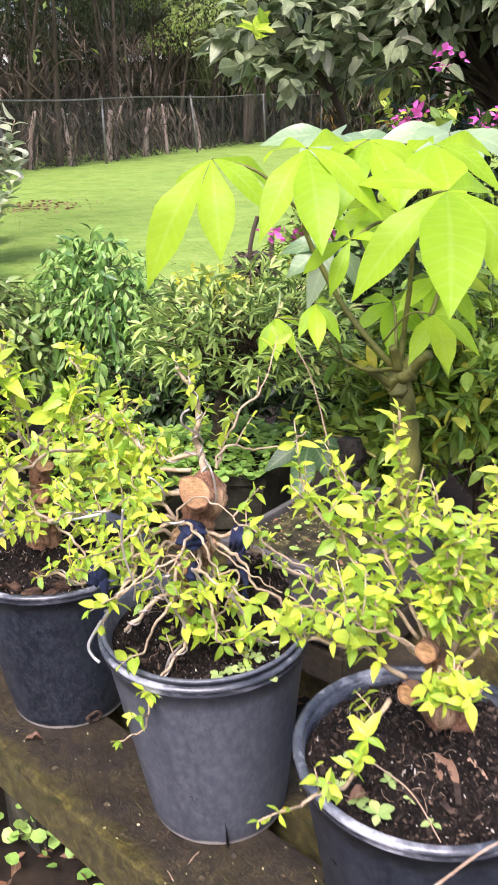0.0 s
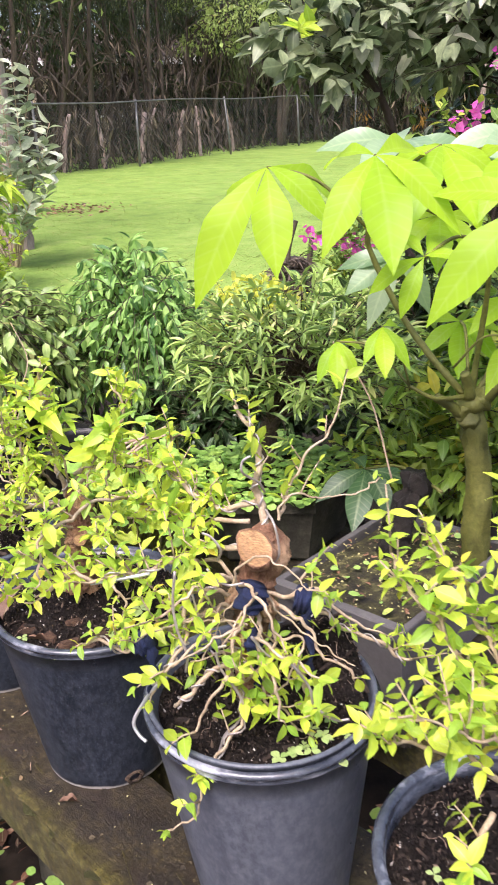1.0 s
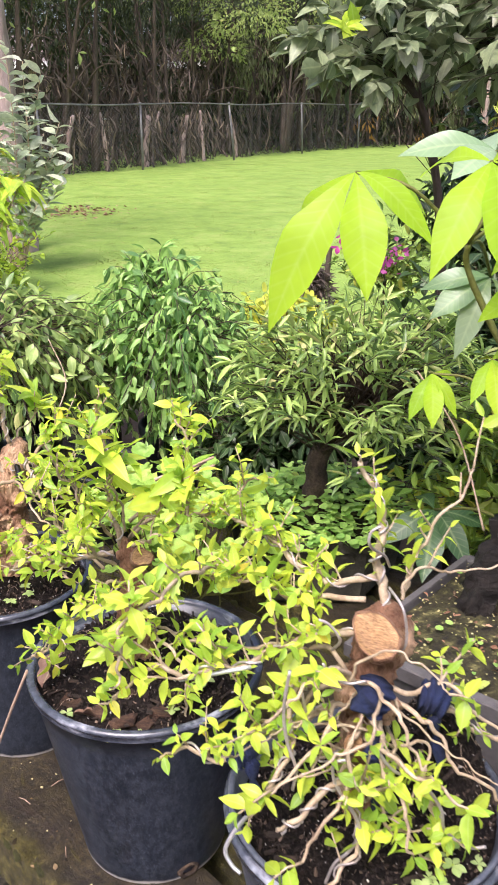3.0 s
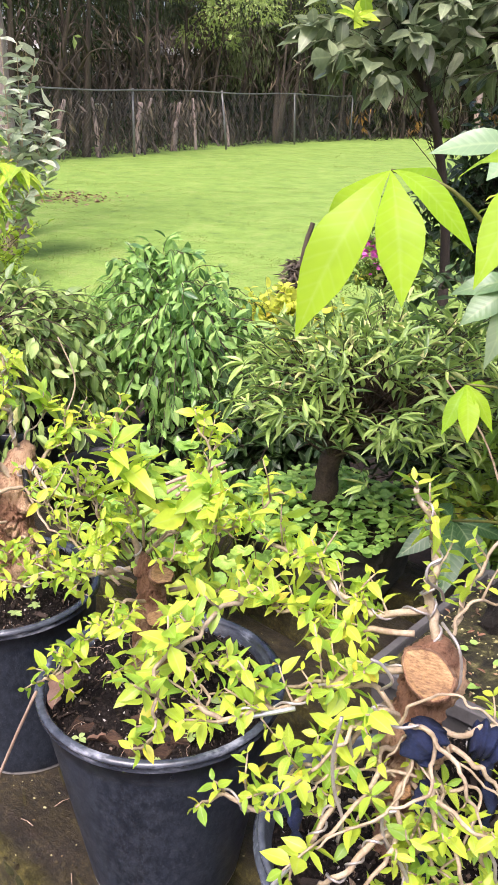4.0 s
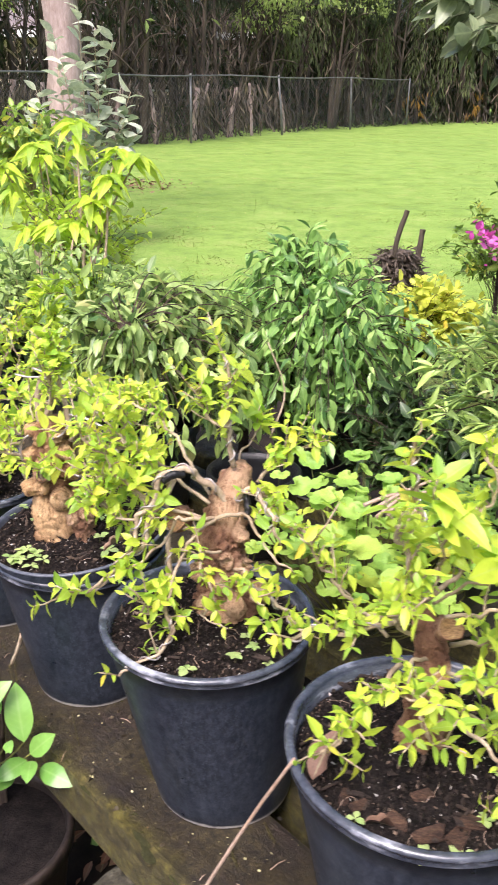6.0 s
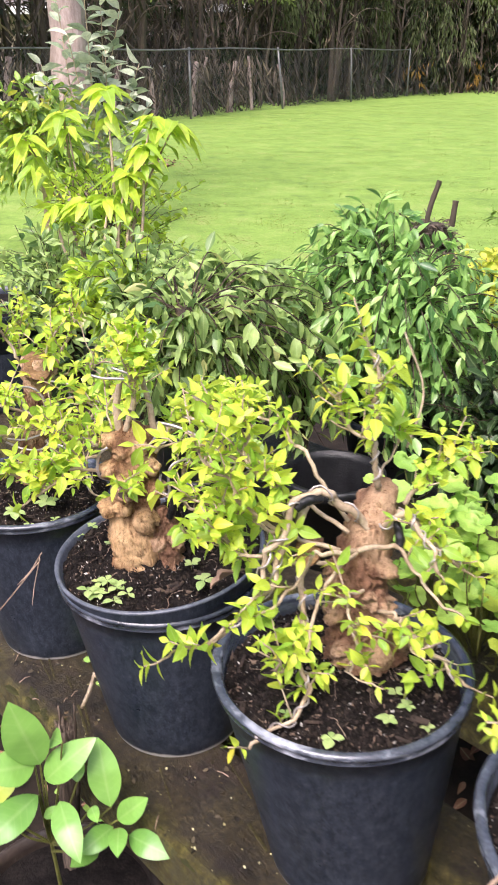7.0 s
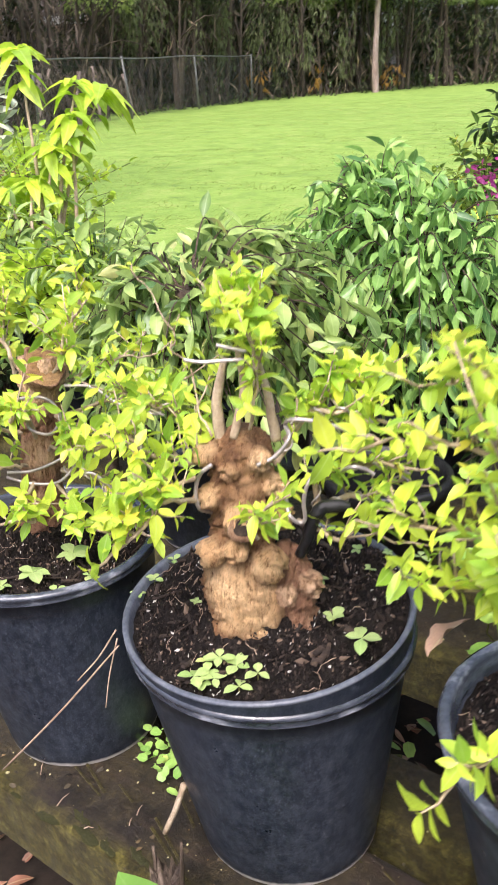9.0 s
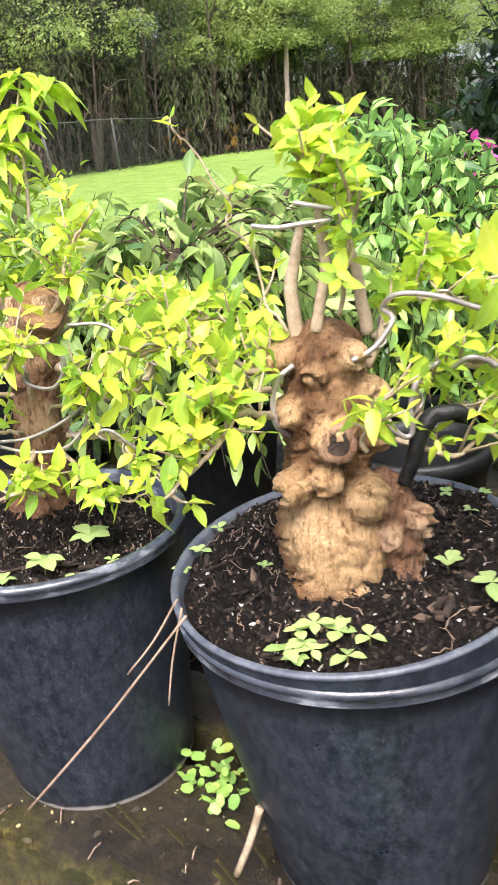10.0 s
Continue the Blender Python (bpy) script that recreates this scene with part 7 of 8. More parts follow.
shrub("weeping_fig", "low ragged fig growth filling between the two figs", "ficus", (-0.78, 3.1, 0.40), (-0.78, 3.05, 0.72), (0.42, 0.25, 0.26), 160, FICUS, 0.050, 0.41, 14, 0.3, 0.12, 1.4,
      [(-0.78, 3.1, 0.38), (-0.78, 3.08, 0.55), (-0.78, 3.06, 0.68)], (0.02, 0.01), seed=34)
shrub("broad_leaved_fig", "drooping fig shoots with dull green leaves beside the yellow tree", "ficus", (-1.3, 3.2, 0.0), (-1.22, 3.12, 0.80), (0.26, 0.25, 0.26), 110, FICUS_BIG, 0.057, 0.38, 14, 0.3, 0.12, 0.9,
      [(-1.3, 3.2, -0.05), (-1.27, 3.18, 0.4), (-1.25, 3.15, 0.72)], (0.018, 0.01), seed=35)
# TAPE's black puts the shade of the hollow into the pot's colour
round_pot("empty black plastic pot in the shade of the figs", -0.70, 2.55, 0.57, 0.57 - foot_of(-0.70, 2.55), 0.125, TAPE, soil=False)

# round-leaved plant, golden shrub, yellow tree
shrub("golden_shrub", "low golden-leaved shrub in front of the lawn", "shrub", (-0.2, 3.5, 0.30), (-0.20, 3.45, 0.80), (0.24, 0.22, 0.13), 130, GOLD, 0.036, 0.7, 12, 0.1, 0.4, 0.2,
      [(-0.2, 3.5, 0.0), (-0.2, 3.48, 0.5), (-0.2, 3.46, 0.75)], (0.015, 0.008), kind=ROUND, seed=41)


def round_leaved():
    t = thing("round_leaved_herb", (-0.42, 2.12, foot_of(-0.42, 2.12)), "soft herb with round lobed bright green leaves", "herb")
    me = mesh_of("round_leaf", *round_leaf_shape())
    me.materials.append(ROUND_LEAF)
    stems = []
    spots = []
    for _ in range(130):
        x, y = rng.gauss(-0.44, 0.11), rng.gauss(2.12, 0.12)
        z = 0.56 + 0.15 * rng.random() - 0.5 * abs(x + 0.43) ** 1.5
        spots.append(Vector((x, y, z)))
        stems.append(tube(spline([(-0.42 + 0.3 * (x + 0.42), 2.12 + 0.3 * (y - 2.12), 0.42), (x, y, z - 0.06), (x, y, z)], 4), 0.0018, 0.0014, 4))
    link("stemwork", mesh_of("stemwork", *merge(*stems)), GREEN_STEM, t, kind="stuff")
    for p in spots:
        lf = new("leaf", me)
        lf.parent = t
        lf.matrix_parent_inverse = t.matrix_world.inverted()
        a = rng.uniform(0, 6.283)
        lf.matrix_basis = aim(p, (math.cos(a), math.sin(a) - 0.4, rng.gauss(-0.15, 0.2)), (rng.gauss(0, 0.25), rng.gauss(-0.2, 0.25), 1), rng.uniform(0.04, 0.068))


def round_leaf_shape():
    verts, faces = [(0, 0.12, 0.0)], []
    n = 20
    for ring in (0.55, 1.0):
        for j in range(n):
            a = 6.283 * j / n - 1.57
            r = 0.5 * ring * (1 - 0.09 * math.cos(a * 5 + 1.57) ** 2 * ring) * (1 - 0.45 * math.exp(-((j - 0) / 1.0) ** 2) * ring)
            verts.append((r * math.cos(a), 0.45 + r * math.sin(a), 0.10 * ring ** 2 * (1 + 0.4 * math.sin(a * 5))))
    for j in range(n):
        faces.append((0, 1 + j, 1 + (j + 1) % n))
        a, b = 1 + j, 1 + (j + 1) % n
        faces.append((a, a + n, b + n, b))
    return verts, faces, True, [0.3] + [0.6] * n + [1.0] * n


round_leaved()
round_pot("large black plastic tub with a shiny rim", -1.62, 4.15, 0.60, 0.62, 0.30)
round_pot("black plastic pot among yellow-leaved young trees", -1.42, 3.55, 0.60, 0.24 + 0.36, 0.14)


def yellow_tree(label, base, hubs, seed):
    """A young tree of thin upright stems, each with tiers of long drooping leaves in whorls."""
    r2 = random.Random(seed)
    t = thing("yellow_leaved_tree", base, label, "tree", "yellow-leaved young trees")
    b = Vector(base)
    for hub, many in hubs:
        h = Vector(hub)
        lean = Vector((r2.gauss(0, 0.02), r2.gauss(0, 0.02), 0))
        line = spline([b + lean, b.lerp(h, 0.45) + Vector((0, 0, 0.10)) + lean, h], 8)
        stem = link("stem", mesh_of("stem", *tube(line, 0.008, 0.0028, 7, wobble=0.3), True), TWIG, t)
        places, ways, lengths = [], [], []
        for tier in range(5):
            p = line[-1 - tier] if tier < 2 else line[-3 * tier + 3]
            count = many + 2 if tier == 0 else r2.choice((1, 2, 3))
            turn = r2.uniform(0, 6.283)
            for q in range(count):
                a = turn + 6.283 * q / count + r2.gauss(0, 0.2)
                places.append(p + Vector((0, 0, r2.uniform(-0.01, 0.01))))
                ways.append((math.cos(a), math.sin(a), r2.uniform(-0.1, 0.6) - 0.10 * tier))
                lengths.append(r2.uniform(0.060, 0.095) * (1 - 0.08 * tier))
        link("leaves", crowd("leaves", places, ways, lengths, 0.52, SMALL, 0.25, (0.7, 1.4)), YELLOW, stem, kind="stuff")


yellow_tree("slender young tree with whorls of drooping yellow-green leaves", (-1.42, 3.55, 0.58),
            (((-1.452, 3.70, 1.366), 9), ((-1.305, 3.70, 1.278), 8), ((-1.238, 3.72, 1.262), 8), ((-1.326, 3.64, 1.195), 7), ((-1.539, 3.66, 1.02), 7), ((-1.448, 3.62, 1.04), 7), ((-1.38, 3.6, 1.12), 6)), 51)
yellow_tree("young tree with upright stems and whorls of drooping yellow leaves", (-1.70, 4.2, 0.57),
            (((-1.72, 4.15, 1.22), 7), ((-1.90, 4.2, 1.16), 7), ((-1.617, 3.75, 1.29), 8), ((-1.777, 3.8, 1.215), 7), ((-1.664, 3.72, 0.99), 7), ((-1.85, 4.1, 1.08), 6)), 52)
shrub("leafy_shrub", "loose dull green shrub at the foot of the young trees", "shrub", (-1.6, 3.6, 0.1), (-1.50, 3.50, 0.82), (0.42, 0.24, 0.22), 120, FICUS_BIG, 0.055, 0.38, 11, 0.15, 0.3, 0.4,
      [(-1.6, 3.6, -0.05), (-1.6, 3.58, 0.4), (-1.58, 3.56, 0.7)], (0.016, 0.007), seed=55)
shrub("yellow_leaved_shrub", "thin twiggy shrub of small yellow leaves behind the young trees", "shrub", (-1.48, 3.9, 0.2), (-1.5, 3.9, 0.98), (0.34, 0.22, 0.24), 110, YELLOW, 0.036, 0.5, 9, 0.1, 0.4, 0.3,
      [(-1.48, 3.9, 0.0), (-1.49, 3.9, 0.6), (-1.5, 3.9, 0.9)], (0.012, 0.005), BARK_DARK, seed=54)
shrub("yellow_leaved_shrub", "small shrub of pale yellow-green leaves on dark stems", "shrub", (-1.35, 3.25, 0.58), (-1.33, 3.22, 0.82), (0.22, 0.2, 0.17), 70, YELLOW, 0.05, 0.5, 11, 0.1, 0.4, 0.4,
      [(-1.38, 3.32, 0.57), (-1.35, 3.26, 0.75)], (0.012, 0.006), BARK_DARK, seed=53)
shrub("leafy_shrub", "mixed green shrub with some yellow leaves in shade", "shrub", (0.62, 2.05, 0.0), (0.62, 2.05, 0.88), (0.46, 0.30, 0.38), 300, MIXED, 0.062, 0.42, 13, 0.15, 0.3, 0.3,
      [(0.62, 2.05, -0.1), (0.6, 2.05, 0.5), (0.62, 2.05, 0.75)], (0.02, 0.01), seed=61)
shrub("leafy_shrub", "low mixed green shrub under the money tree", "shrub", (0.40, 2.2, 0.0), (0.34, 2.15, 0.68), (0.32, 0.22, 0.2), 120, MIXED, 0.05, 0.42, 12, 0.15, 0.3, 0.3,
      [(0.4, 2.2, -0.1), (0.38, 2.18, 0.4), (0.35, 2.15, 0.6)], (0.016, 0.008), seed=62)

# added filler shrub; its near-black leaves stand for shade behind the money tree
shrub("filler_shrub", "dark green shrub added as shade behind the money tree", "shrub", (0.55, 2.9, 0.0), (0.50, 2.85, 0.85), (0.45, 0.3, 0.38), 200, DARK_LEAF, 0.07, 0.45, 13, 0.1, 0.2, 0.4,
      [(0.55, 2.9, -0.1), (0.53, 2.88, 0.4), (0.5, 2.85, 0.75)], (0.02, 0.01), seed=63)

# more added fill: dark leaf colour stands for shade between and under the plants
shrub("filler_shrub", "dark green shrub added as shade between the azalea and the fig", "shrub", (-0.18, 2.78, 0.0), (-0.20, 2.72, 0.62), (0.42, 0.20, 0.22), 170, DARK_LEAF, 0.055, 0.45, 12, 0.1, 0.2, 0.4,
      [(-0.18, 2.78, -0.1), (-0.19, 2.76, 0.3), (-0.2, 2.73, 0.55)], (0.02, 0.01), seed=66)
shrub("filler_shrub", "dark green shrub added as shade beyond the hexagonal pot", "shrub", (0.32, 2.62, 0.0), (0.30, 2.58, 0.66), (0.38, 0.20, 0.24), 160, DARK_LEAF, 0.06, 0.45, 12, 0.1, 0.2, 0.4,
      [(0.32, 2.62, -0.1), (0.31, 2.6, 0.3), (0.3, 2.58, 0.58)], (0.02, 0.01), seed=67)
shrub("filler_shrub", "dark green shrub added as shade behind the yellow-leaved trees", "shrub", (-1.62, 3.75, 0.0), (-1.62, 3.72, 0.50), (0.34, 0.26, 0.30), 150, DARK_LEAF, 0.06, 0.45, 12, 0.1, 0.2, 0.4,
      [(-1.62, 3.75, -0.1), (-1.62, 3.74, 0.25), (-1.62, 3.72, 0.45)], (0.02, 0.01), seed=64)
shrub("filler_shrub", "dark green shrub added as shade under the yellow-leaved tree", "shrub", (-1.20, 3.62, 0.0), (-1.20, 3.6, 0.42), (0.32, 0.24, 0.26), 130, DARK_LEAF, 0.055, 0.45, 12, 0.1, 0.2, 0.4,
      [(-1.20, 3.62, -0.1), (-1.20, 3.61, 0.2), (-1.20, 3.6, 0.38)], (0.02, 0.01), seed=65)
round_pot("large black plastic tub standing in the shade", -1.95, 3.7, 0.66, 0.68, 0.26)

# bougainvilleas with magenta bracts


def bougainvillea(base, centre, reach, shoots, blooms, label, seed):
    t = shrub("bougainvillea", label, "bougainvillea", base, centre, reach, shoots, MIXED, 0.055, 0.5, 9, 0.1, 0.4, 0.2,
              [base, Vector(base).lerp(Vector(centre), 0.5), Vector(centre) - Vector((0, 0, reach[2] * 0.4))], (0.018, 0.007), seed=seed)
    for c in blooms:
        places, ways, lengths = [], [], []
        for _ in range(16):
            p = Vector(c) + Vector((rng.gauss(0, 0.028), rng.gauss(0, 0.028), rng.gauss(0, 0.022)))
            places.append(p)
            ways.append(ball_dir(-0.3, 1))
            lengths.append(rng.uniform(0.024, 0.038))
        link("flower", crowd("flower", places, ways, lengths, 0.75, SMALL, 0.6), PETAL, t, "bright magenta papery flowers", "stuff")


bougainvillea((0.62, 3.1, 0.1), (0.64, 3.05, 1.36), (0.30, 0.26, 0.30), 40, ((0.536, 2.987, 1.477), (0.49, 2.98, 1.435), (0.66, 3.05, 1.66), (0.80, 3.02, 1.47)),
              "bougainvillea with thorny stems and magenta flowers", 71)
bougainvillea((0.35, 4.9, 0.1), (0.32, 4.85, 0.82), (0.30, 0.26, 0.28), 70, ((0.22, 4.70, 0.86), (0.27, 4.70, 0.85), (0.31, 4.70, 0.83), (0.30, 4.68, 0.80), (0.38, 4.75, 0.86), (0.05, 3.9, 1.0), (0.09, 3.9, 0.98)),
              "low bougainvillea with dark leaves and magenta flowers at the lawn's edge", 72)
shrub("dark_shrub", "tall dark-leaved shrub at the edge of the lawn", "shrub", (1.05, 5.4, 0.1), (1.02, 5.3, 1.05), (0.62, 0.5, 0.75), 240, DARK_LEAF, 0.085, 0.5, 13, 0.1, 0.35, 0.5,
      [(1.05, 5.4, 0.0), (1.05, 5.38, 0.5), (1.03, 5.3, 0.9)], (0.03, 0.014), seed=73)

# broad grey-leaved tree reaching in from the side
shrub("broad_leaved_tree", "broad-leaved tree with leathery grey-green leaves on dark branches", "tree", (1.6, 5.0, 0.0), (0.85, 4.55, 2.05), (0.95, 0.65, 0.62), 190, GREY_LEAF, 0.125, 0.55, 11, 0.15, 0.45, 0.55,
      [(1.7, 5.1, -0.05), (1.6, 5.0, 0.9), (1.35, 4.85, 1.5), (0.95, 4.6, 1.9)], (0.09, 0.04), STEM_DARK, seed=81)
shrub("broad_leaved_tree", "young leafy limb with fresh green tips among grey-green leaves", "tree", (0.55, 4.5, 0.1), (0.12, 4.05, 1.80), (0.36, 0.30, 0.30), 44, GREY_LEAF, 0.125, 0.54, 11, 0.1, 0.5, 0.4,
      [(0.60, 4.6, -0.02), (0.55, 4.5, 0.9), (0.40, 4.3, 1.5), (0.2, 4.1, 1.75)], (0.03, 0.012), STEM_DARK, seed=82)
places = [(0.0, 3.70, 1.80)] * 5 + [(0.03, 3.72, 1.79)] * 4
link("fresh_leaves", crowd("fresh_leaves", [Vector(p) + ball_dir() * 0.012 for p in places], [ball_dir(0.0, 1) for _ in places], [rng.uniform(0.08, 0.12) for _ in places], 0.5, SMALL, 0.6), YELLOW, None, kind="stuff")
tagged(bpy.data.objects["fresh_leaves"], "fresh yellow-green leaves at a branch tip", "leaves")

# grey shrub and pale trunk by the lawn's left edge


def spray_shrub(base, tips, seed):
    """Upright wands with pale leaves set alternately along them."""
    r2 = random.Random(seed)
    t = thing("grey_shrub", base, "loose upright shrub with pale grey-green leaves on thin wands", "shrub")
    for tip in tips:
        b, e = Vector(base), Vector(tip)
        line = spline([b, b.lerp(e, 0.5) + Vector((r2.gauss(0, 0.06), r2.gauss(0, 0.06), 0.08)), e], 12)
        wand = link("wand", mesh_of("wand", *tube(line, 0.011, 0.003, 6, wobble=0.3), True), TWIG, t)
        places, ways, lengths = [], [], []
        for q in range(26):
            p = line[min(len(line) - 1, 9 + q * (len(line) - 9) // 26)]
            a = 2.4 * q + r2.gauss(0, 0.4)
            places.append(p)
            ways.append((math.cos(a), math.sin(a), r2.uniform(0.1, 0.9)))
            lengths.append(r2.uniform(0.12, 0.20))
        link("leaves", crowd("leaves", places, ways, lengths, 0.45, SMALL, 0.5), PALE_LEAF, wand, kind="stuff")


spray_shrub((-2.75, 8.3, 0.08), [(-2.72 + x, 8.2 + y, z) for x, y, z in ((0.05, 0, 2.12), (-0.2, 0.1, 1.95), (0.22, -0.1, 1.6), (0.42, 0, 1.28), (-0.05, -0.2, 1.7), (0.3, 0.15, 1.9), (-0.35, 0, 1.5), (0.12, -0.25, 1.35), (0.5, -0.1, 1.0), (-0.3, -0.2, 1.1), (0.32, -0.3, 0.85), (0.16, 0.1, 2.0), (0.0, 0.2, 1.55), (0.45, 0.1, 1.5), (0.55, 0, 1.2), (-0.45, 0.1, 1.3), (0.2, -0.2, 1.1))], 91)
shrub("pale_shrub", "soft yellow-green bush in front of the pale trunk", "shrub", (-2.75, 7.0, 0.1), (-2.75, 7.0, 1.0), (0.55, 0.5, 0.52), 150, MIXED, 0.10, 0.42, 11, 0.2, 0.35, 0.5,
      [(-2.75, 7.0, 0.1), (-2.75, 7.0, 0.6), (-2.75, 7.0, 1.0)], (0.03, 0.012), TWIG, seed=92)


def pale_trunk():
    t = thing("pale_barked_tree", (-3.1, 9.3, ground_z(-3.1, 9.3)), "mature tree with pale pinkish-grey bark", "tree")
    line = spline([(-3.06, 9.3, -0.05), (-3.12, 9.3, 1.0), (-3.17, 9.35, 2.6), (-3.4, 9.5, 5.0)], 8)
    link("trunk", mesh_of("trunk", *tube(line, 0.21, 0.13, 24, wobble=0.35), True), PINK_BARK, t)
    places, ways, lengths = [], [], []
    for _ in range(2200):
        p = Vector((-3.5 + rng.gauss(0, 0.9), 9.6 + rng.gauss(0, 0.9), 4.6 + rng.gauss(0, 0.9)))
        places.append(p)
        ways.append(ball_dir(-1, 0.3))
        lengths.append(rng.uniform(0.07, 0.15))
    link("crown", crowd("crown", places, ways, lengths, 0.45, TINY, 0.6), WOOD_LEAF_PALE, t)


pale_trunk()


class Holder:
    pass


def stump():
    x, y = -0.05, 6.3
    z = ground_z(x, y)
    t = thing("tree_stump", (x, y, z), "old fern-clad stump with two sawn upright sticks on the lawn", "stump")
    fake = Holder()
    fake.at = t
    trunk(fake, [(x, y, z - 0.05), (x, y, z + 0.14), (x + 0.01, y, z + 0.30), (x, y, z + 0.40)], (0.13, 0.13, 0.12, 0.08), (), STEM_DARK, 0.3, 48, 9)
    link("stick", mesh_of("stick", *tube(spline([(x - 0.03, y - 0.06, z + 0.33), (x - 0.02, y - 0.06, z + 0.48), (x + 0.03, y - 0.06, z + 0.66)], 4), 0.018, 0.016, 9, wobble=0.3)), STEM_DARK, t)
    link("stick", mesh_of("stick", *tube(spline([(x + 0.12, y - 0.05, z + 0.28), (x + 0.13, y - 0.05, z + 0.42), (x + 0.14, y - 0.05, z + 0.54)], 4), 0.020, 0.019, 9, wobble=0.3)), STEM_DARK, t)
    places, ways, lengths = [], [], []
    for _ in range(700):
        a = rng.uniform(0, 6.283)
        h = rng.random()
        d = 0.15 - 0.07 * h ** 3
        places.append((x + d * math.cos(a), y + d * math.sin(a), z + 0.08 + 0.33 * h))
        ways.append((math.cos(a) + rng.gauss(0, 0.6), math.sin(a) + rng.gauss(0, 0.6), rng.uniform(-1.2, 0.5)))
        lengths.append(rng.uniform(0.04, 0.11))
    link("dead_fronds", crowd("dead_fronds", places, ways, lengths, 0.16, TINY, 0.6), DRY_FROND, t, kind="stuff")


stump()


def grey_pot_litter():
    """Grit, dead leaves and small weeds on the soil of the slate-grey pot."""
    spots = [(gc + Vector((rng.uniform(-0.22, 0.22), rng.uniform(-0.22, 0.22)))) for _ in range(1500)]
    spots = [q for q in spots if abs((q - gc).dot(Vector((0.80, -0.60)))) < 0.125 and abs((q - gc).dot(Vector((0.63, 0.78)))) < 0.185]
    for name, share, size, aspect, kind, material, label, category in (("pot_grit", 0.45, (0.002, 0.006), 0.8, ROUND, PALE_GRIT, "pale yellowish grit scattered on the pot soil", "grit"),
                                                            ("pot_litter", 0.16, (0.006, 0.016), 0.45, SMALL, DEAD, "brown dead leaves on the pot soil", "leaf litter"),
                                                            ("pot_weeds", 0.07, (0.010, 0.022), 0.8, ROUND, CLOVER, "tiny round-leaved weeds on the pot soil", "weeds")):
        some = [q for q in spots if rng.random() < share]
        ob = link(name, crowd(name, [(q.x, q.y, 0.662 + 0.006 * rng.random()) for q in some], [ball_dir(-0.1, 0.25) for _ in some], [rng.uniform(*size) for _ in some], aspect, kind, 0.3), material, kind="stuff")
        tagged(ob, label, category)


PALE_GRIT = leafy("yellow_grit", (0.40, 0.36, 0.16), (0.22, 0.19, 0.08), (0.62, 0.58, 0.34), 0.0, 0.7, rib=0.0)
grey_pot_litter()

# ---- small things on the pots, the bench and the ground ----
SEED_SHAPES = [leaf_mesh("seed_leaf", SEEDLING, width=w, curl=c, fold=0.12, shape=(0.0, 0.45, 0.95, 1.0, 0.75, 0.0)) for w, c in ((0.72, 0.15), (0.62, 0.3))]
WEED_SHAPES = [leaf_mesh("weed_leaf", WEED, width=w, curl=c, fold=0.14, wave=0.08, shape=(0.0, 0.34, 0.6, 0.79, 0.92, 0.99, 1.0, 0.97, 0.9, 0.78, 0.6, 0.36, 0.0)) for w, c in ((0.46, 0.2), (0.52, 0.35), (0.42, 0.5))]
DRY_SHAPES = [leaf_mesh("dry_leaf", DEAD_ONE, width=w, curl=c, fold=0.5, wave=0.45, twist=0.6, shape=(0.0, 0.35, 0.7, 0.92, 1.0, 0.95, 0.8, 0.55, 0.28, 0.0)) for w, c in ((0.45, 0.35), (0.5, -0.4), (0.38, 0.5))]


def seedling(x, y, z, size, count):
    t = thing("weed_seedling", (x, y, z), "tiny pale green weed seedling in the potting soil", "seedling", "weed seedlings")
    h = size * rng.uniform(0.35, 0.7)
    top = Vector((x, y, z + h))
    link("stem", mesh_of("stem", *tube([Vector((x, y, z - 0.003)), top], 0.0009, 0.0007, 4)), GREEN_STEM, t)
    turn = rng.uniform(0, 6.283)
    for k in range(count):
        a = turn + 6.283 * k / count + rng.gauss(0, 0.2)
        lf = new("leaf", rng.choice(SEED_SHAPES))
        lf.parent = t
        lf.matrix_parent_inverse = t.matrix_world.inverted()
        lf.matrix_basis = aim(top, (math.cos(a), math.sin(a), rng.uniform(0, 0.5)), (0, 0, 1), size * rng.uniform(0.7, 1.1))


def on_soil(k, x, y):
    return LEVEL[k](x, y)


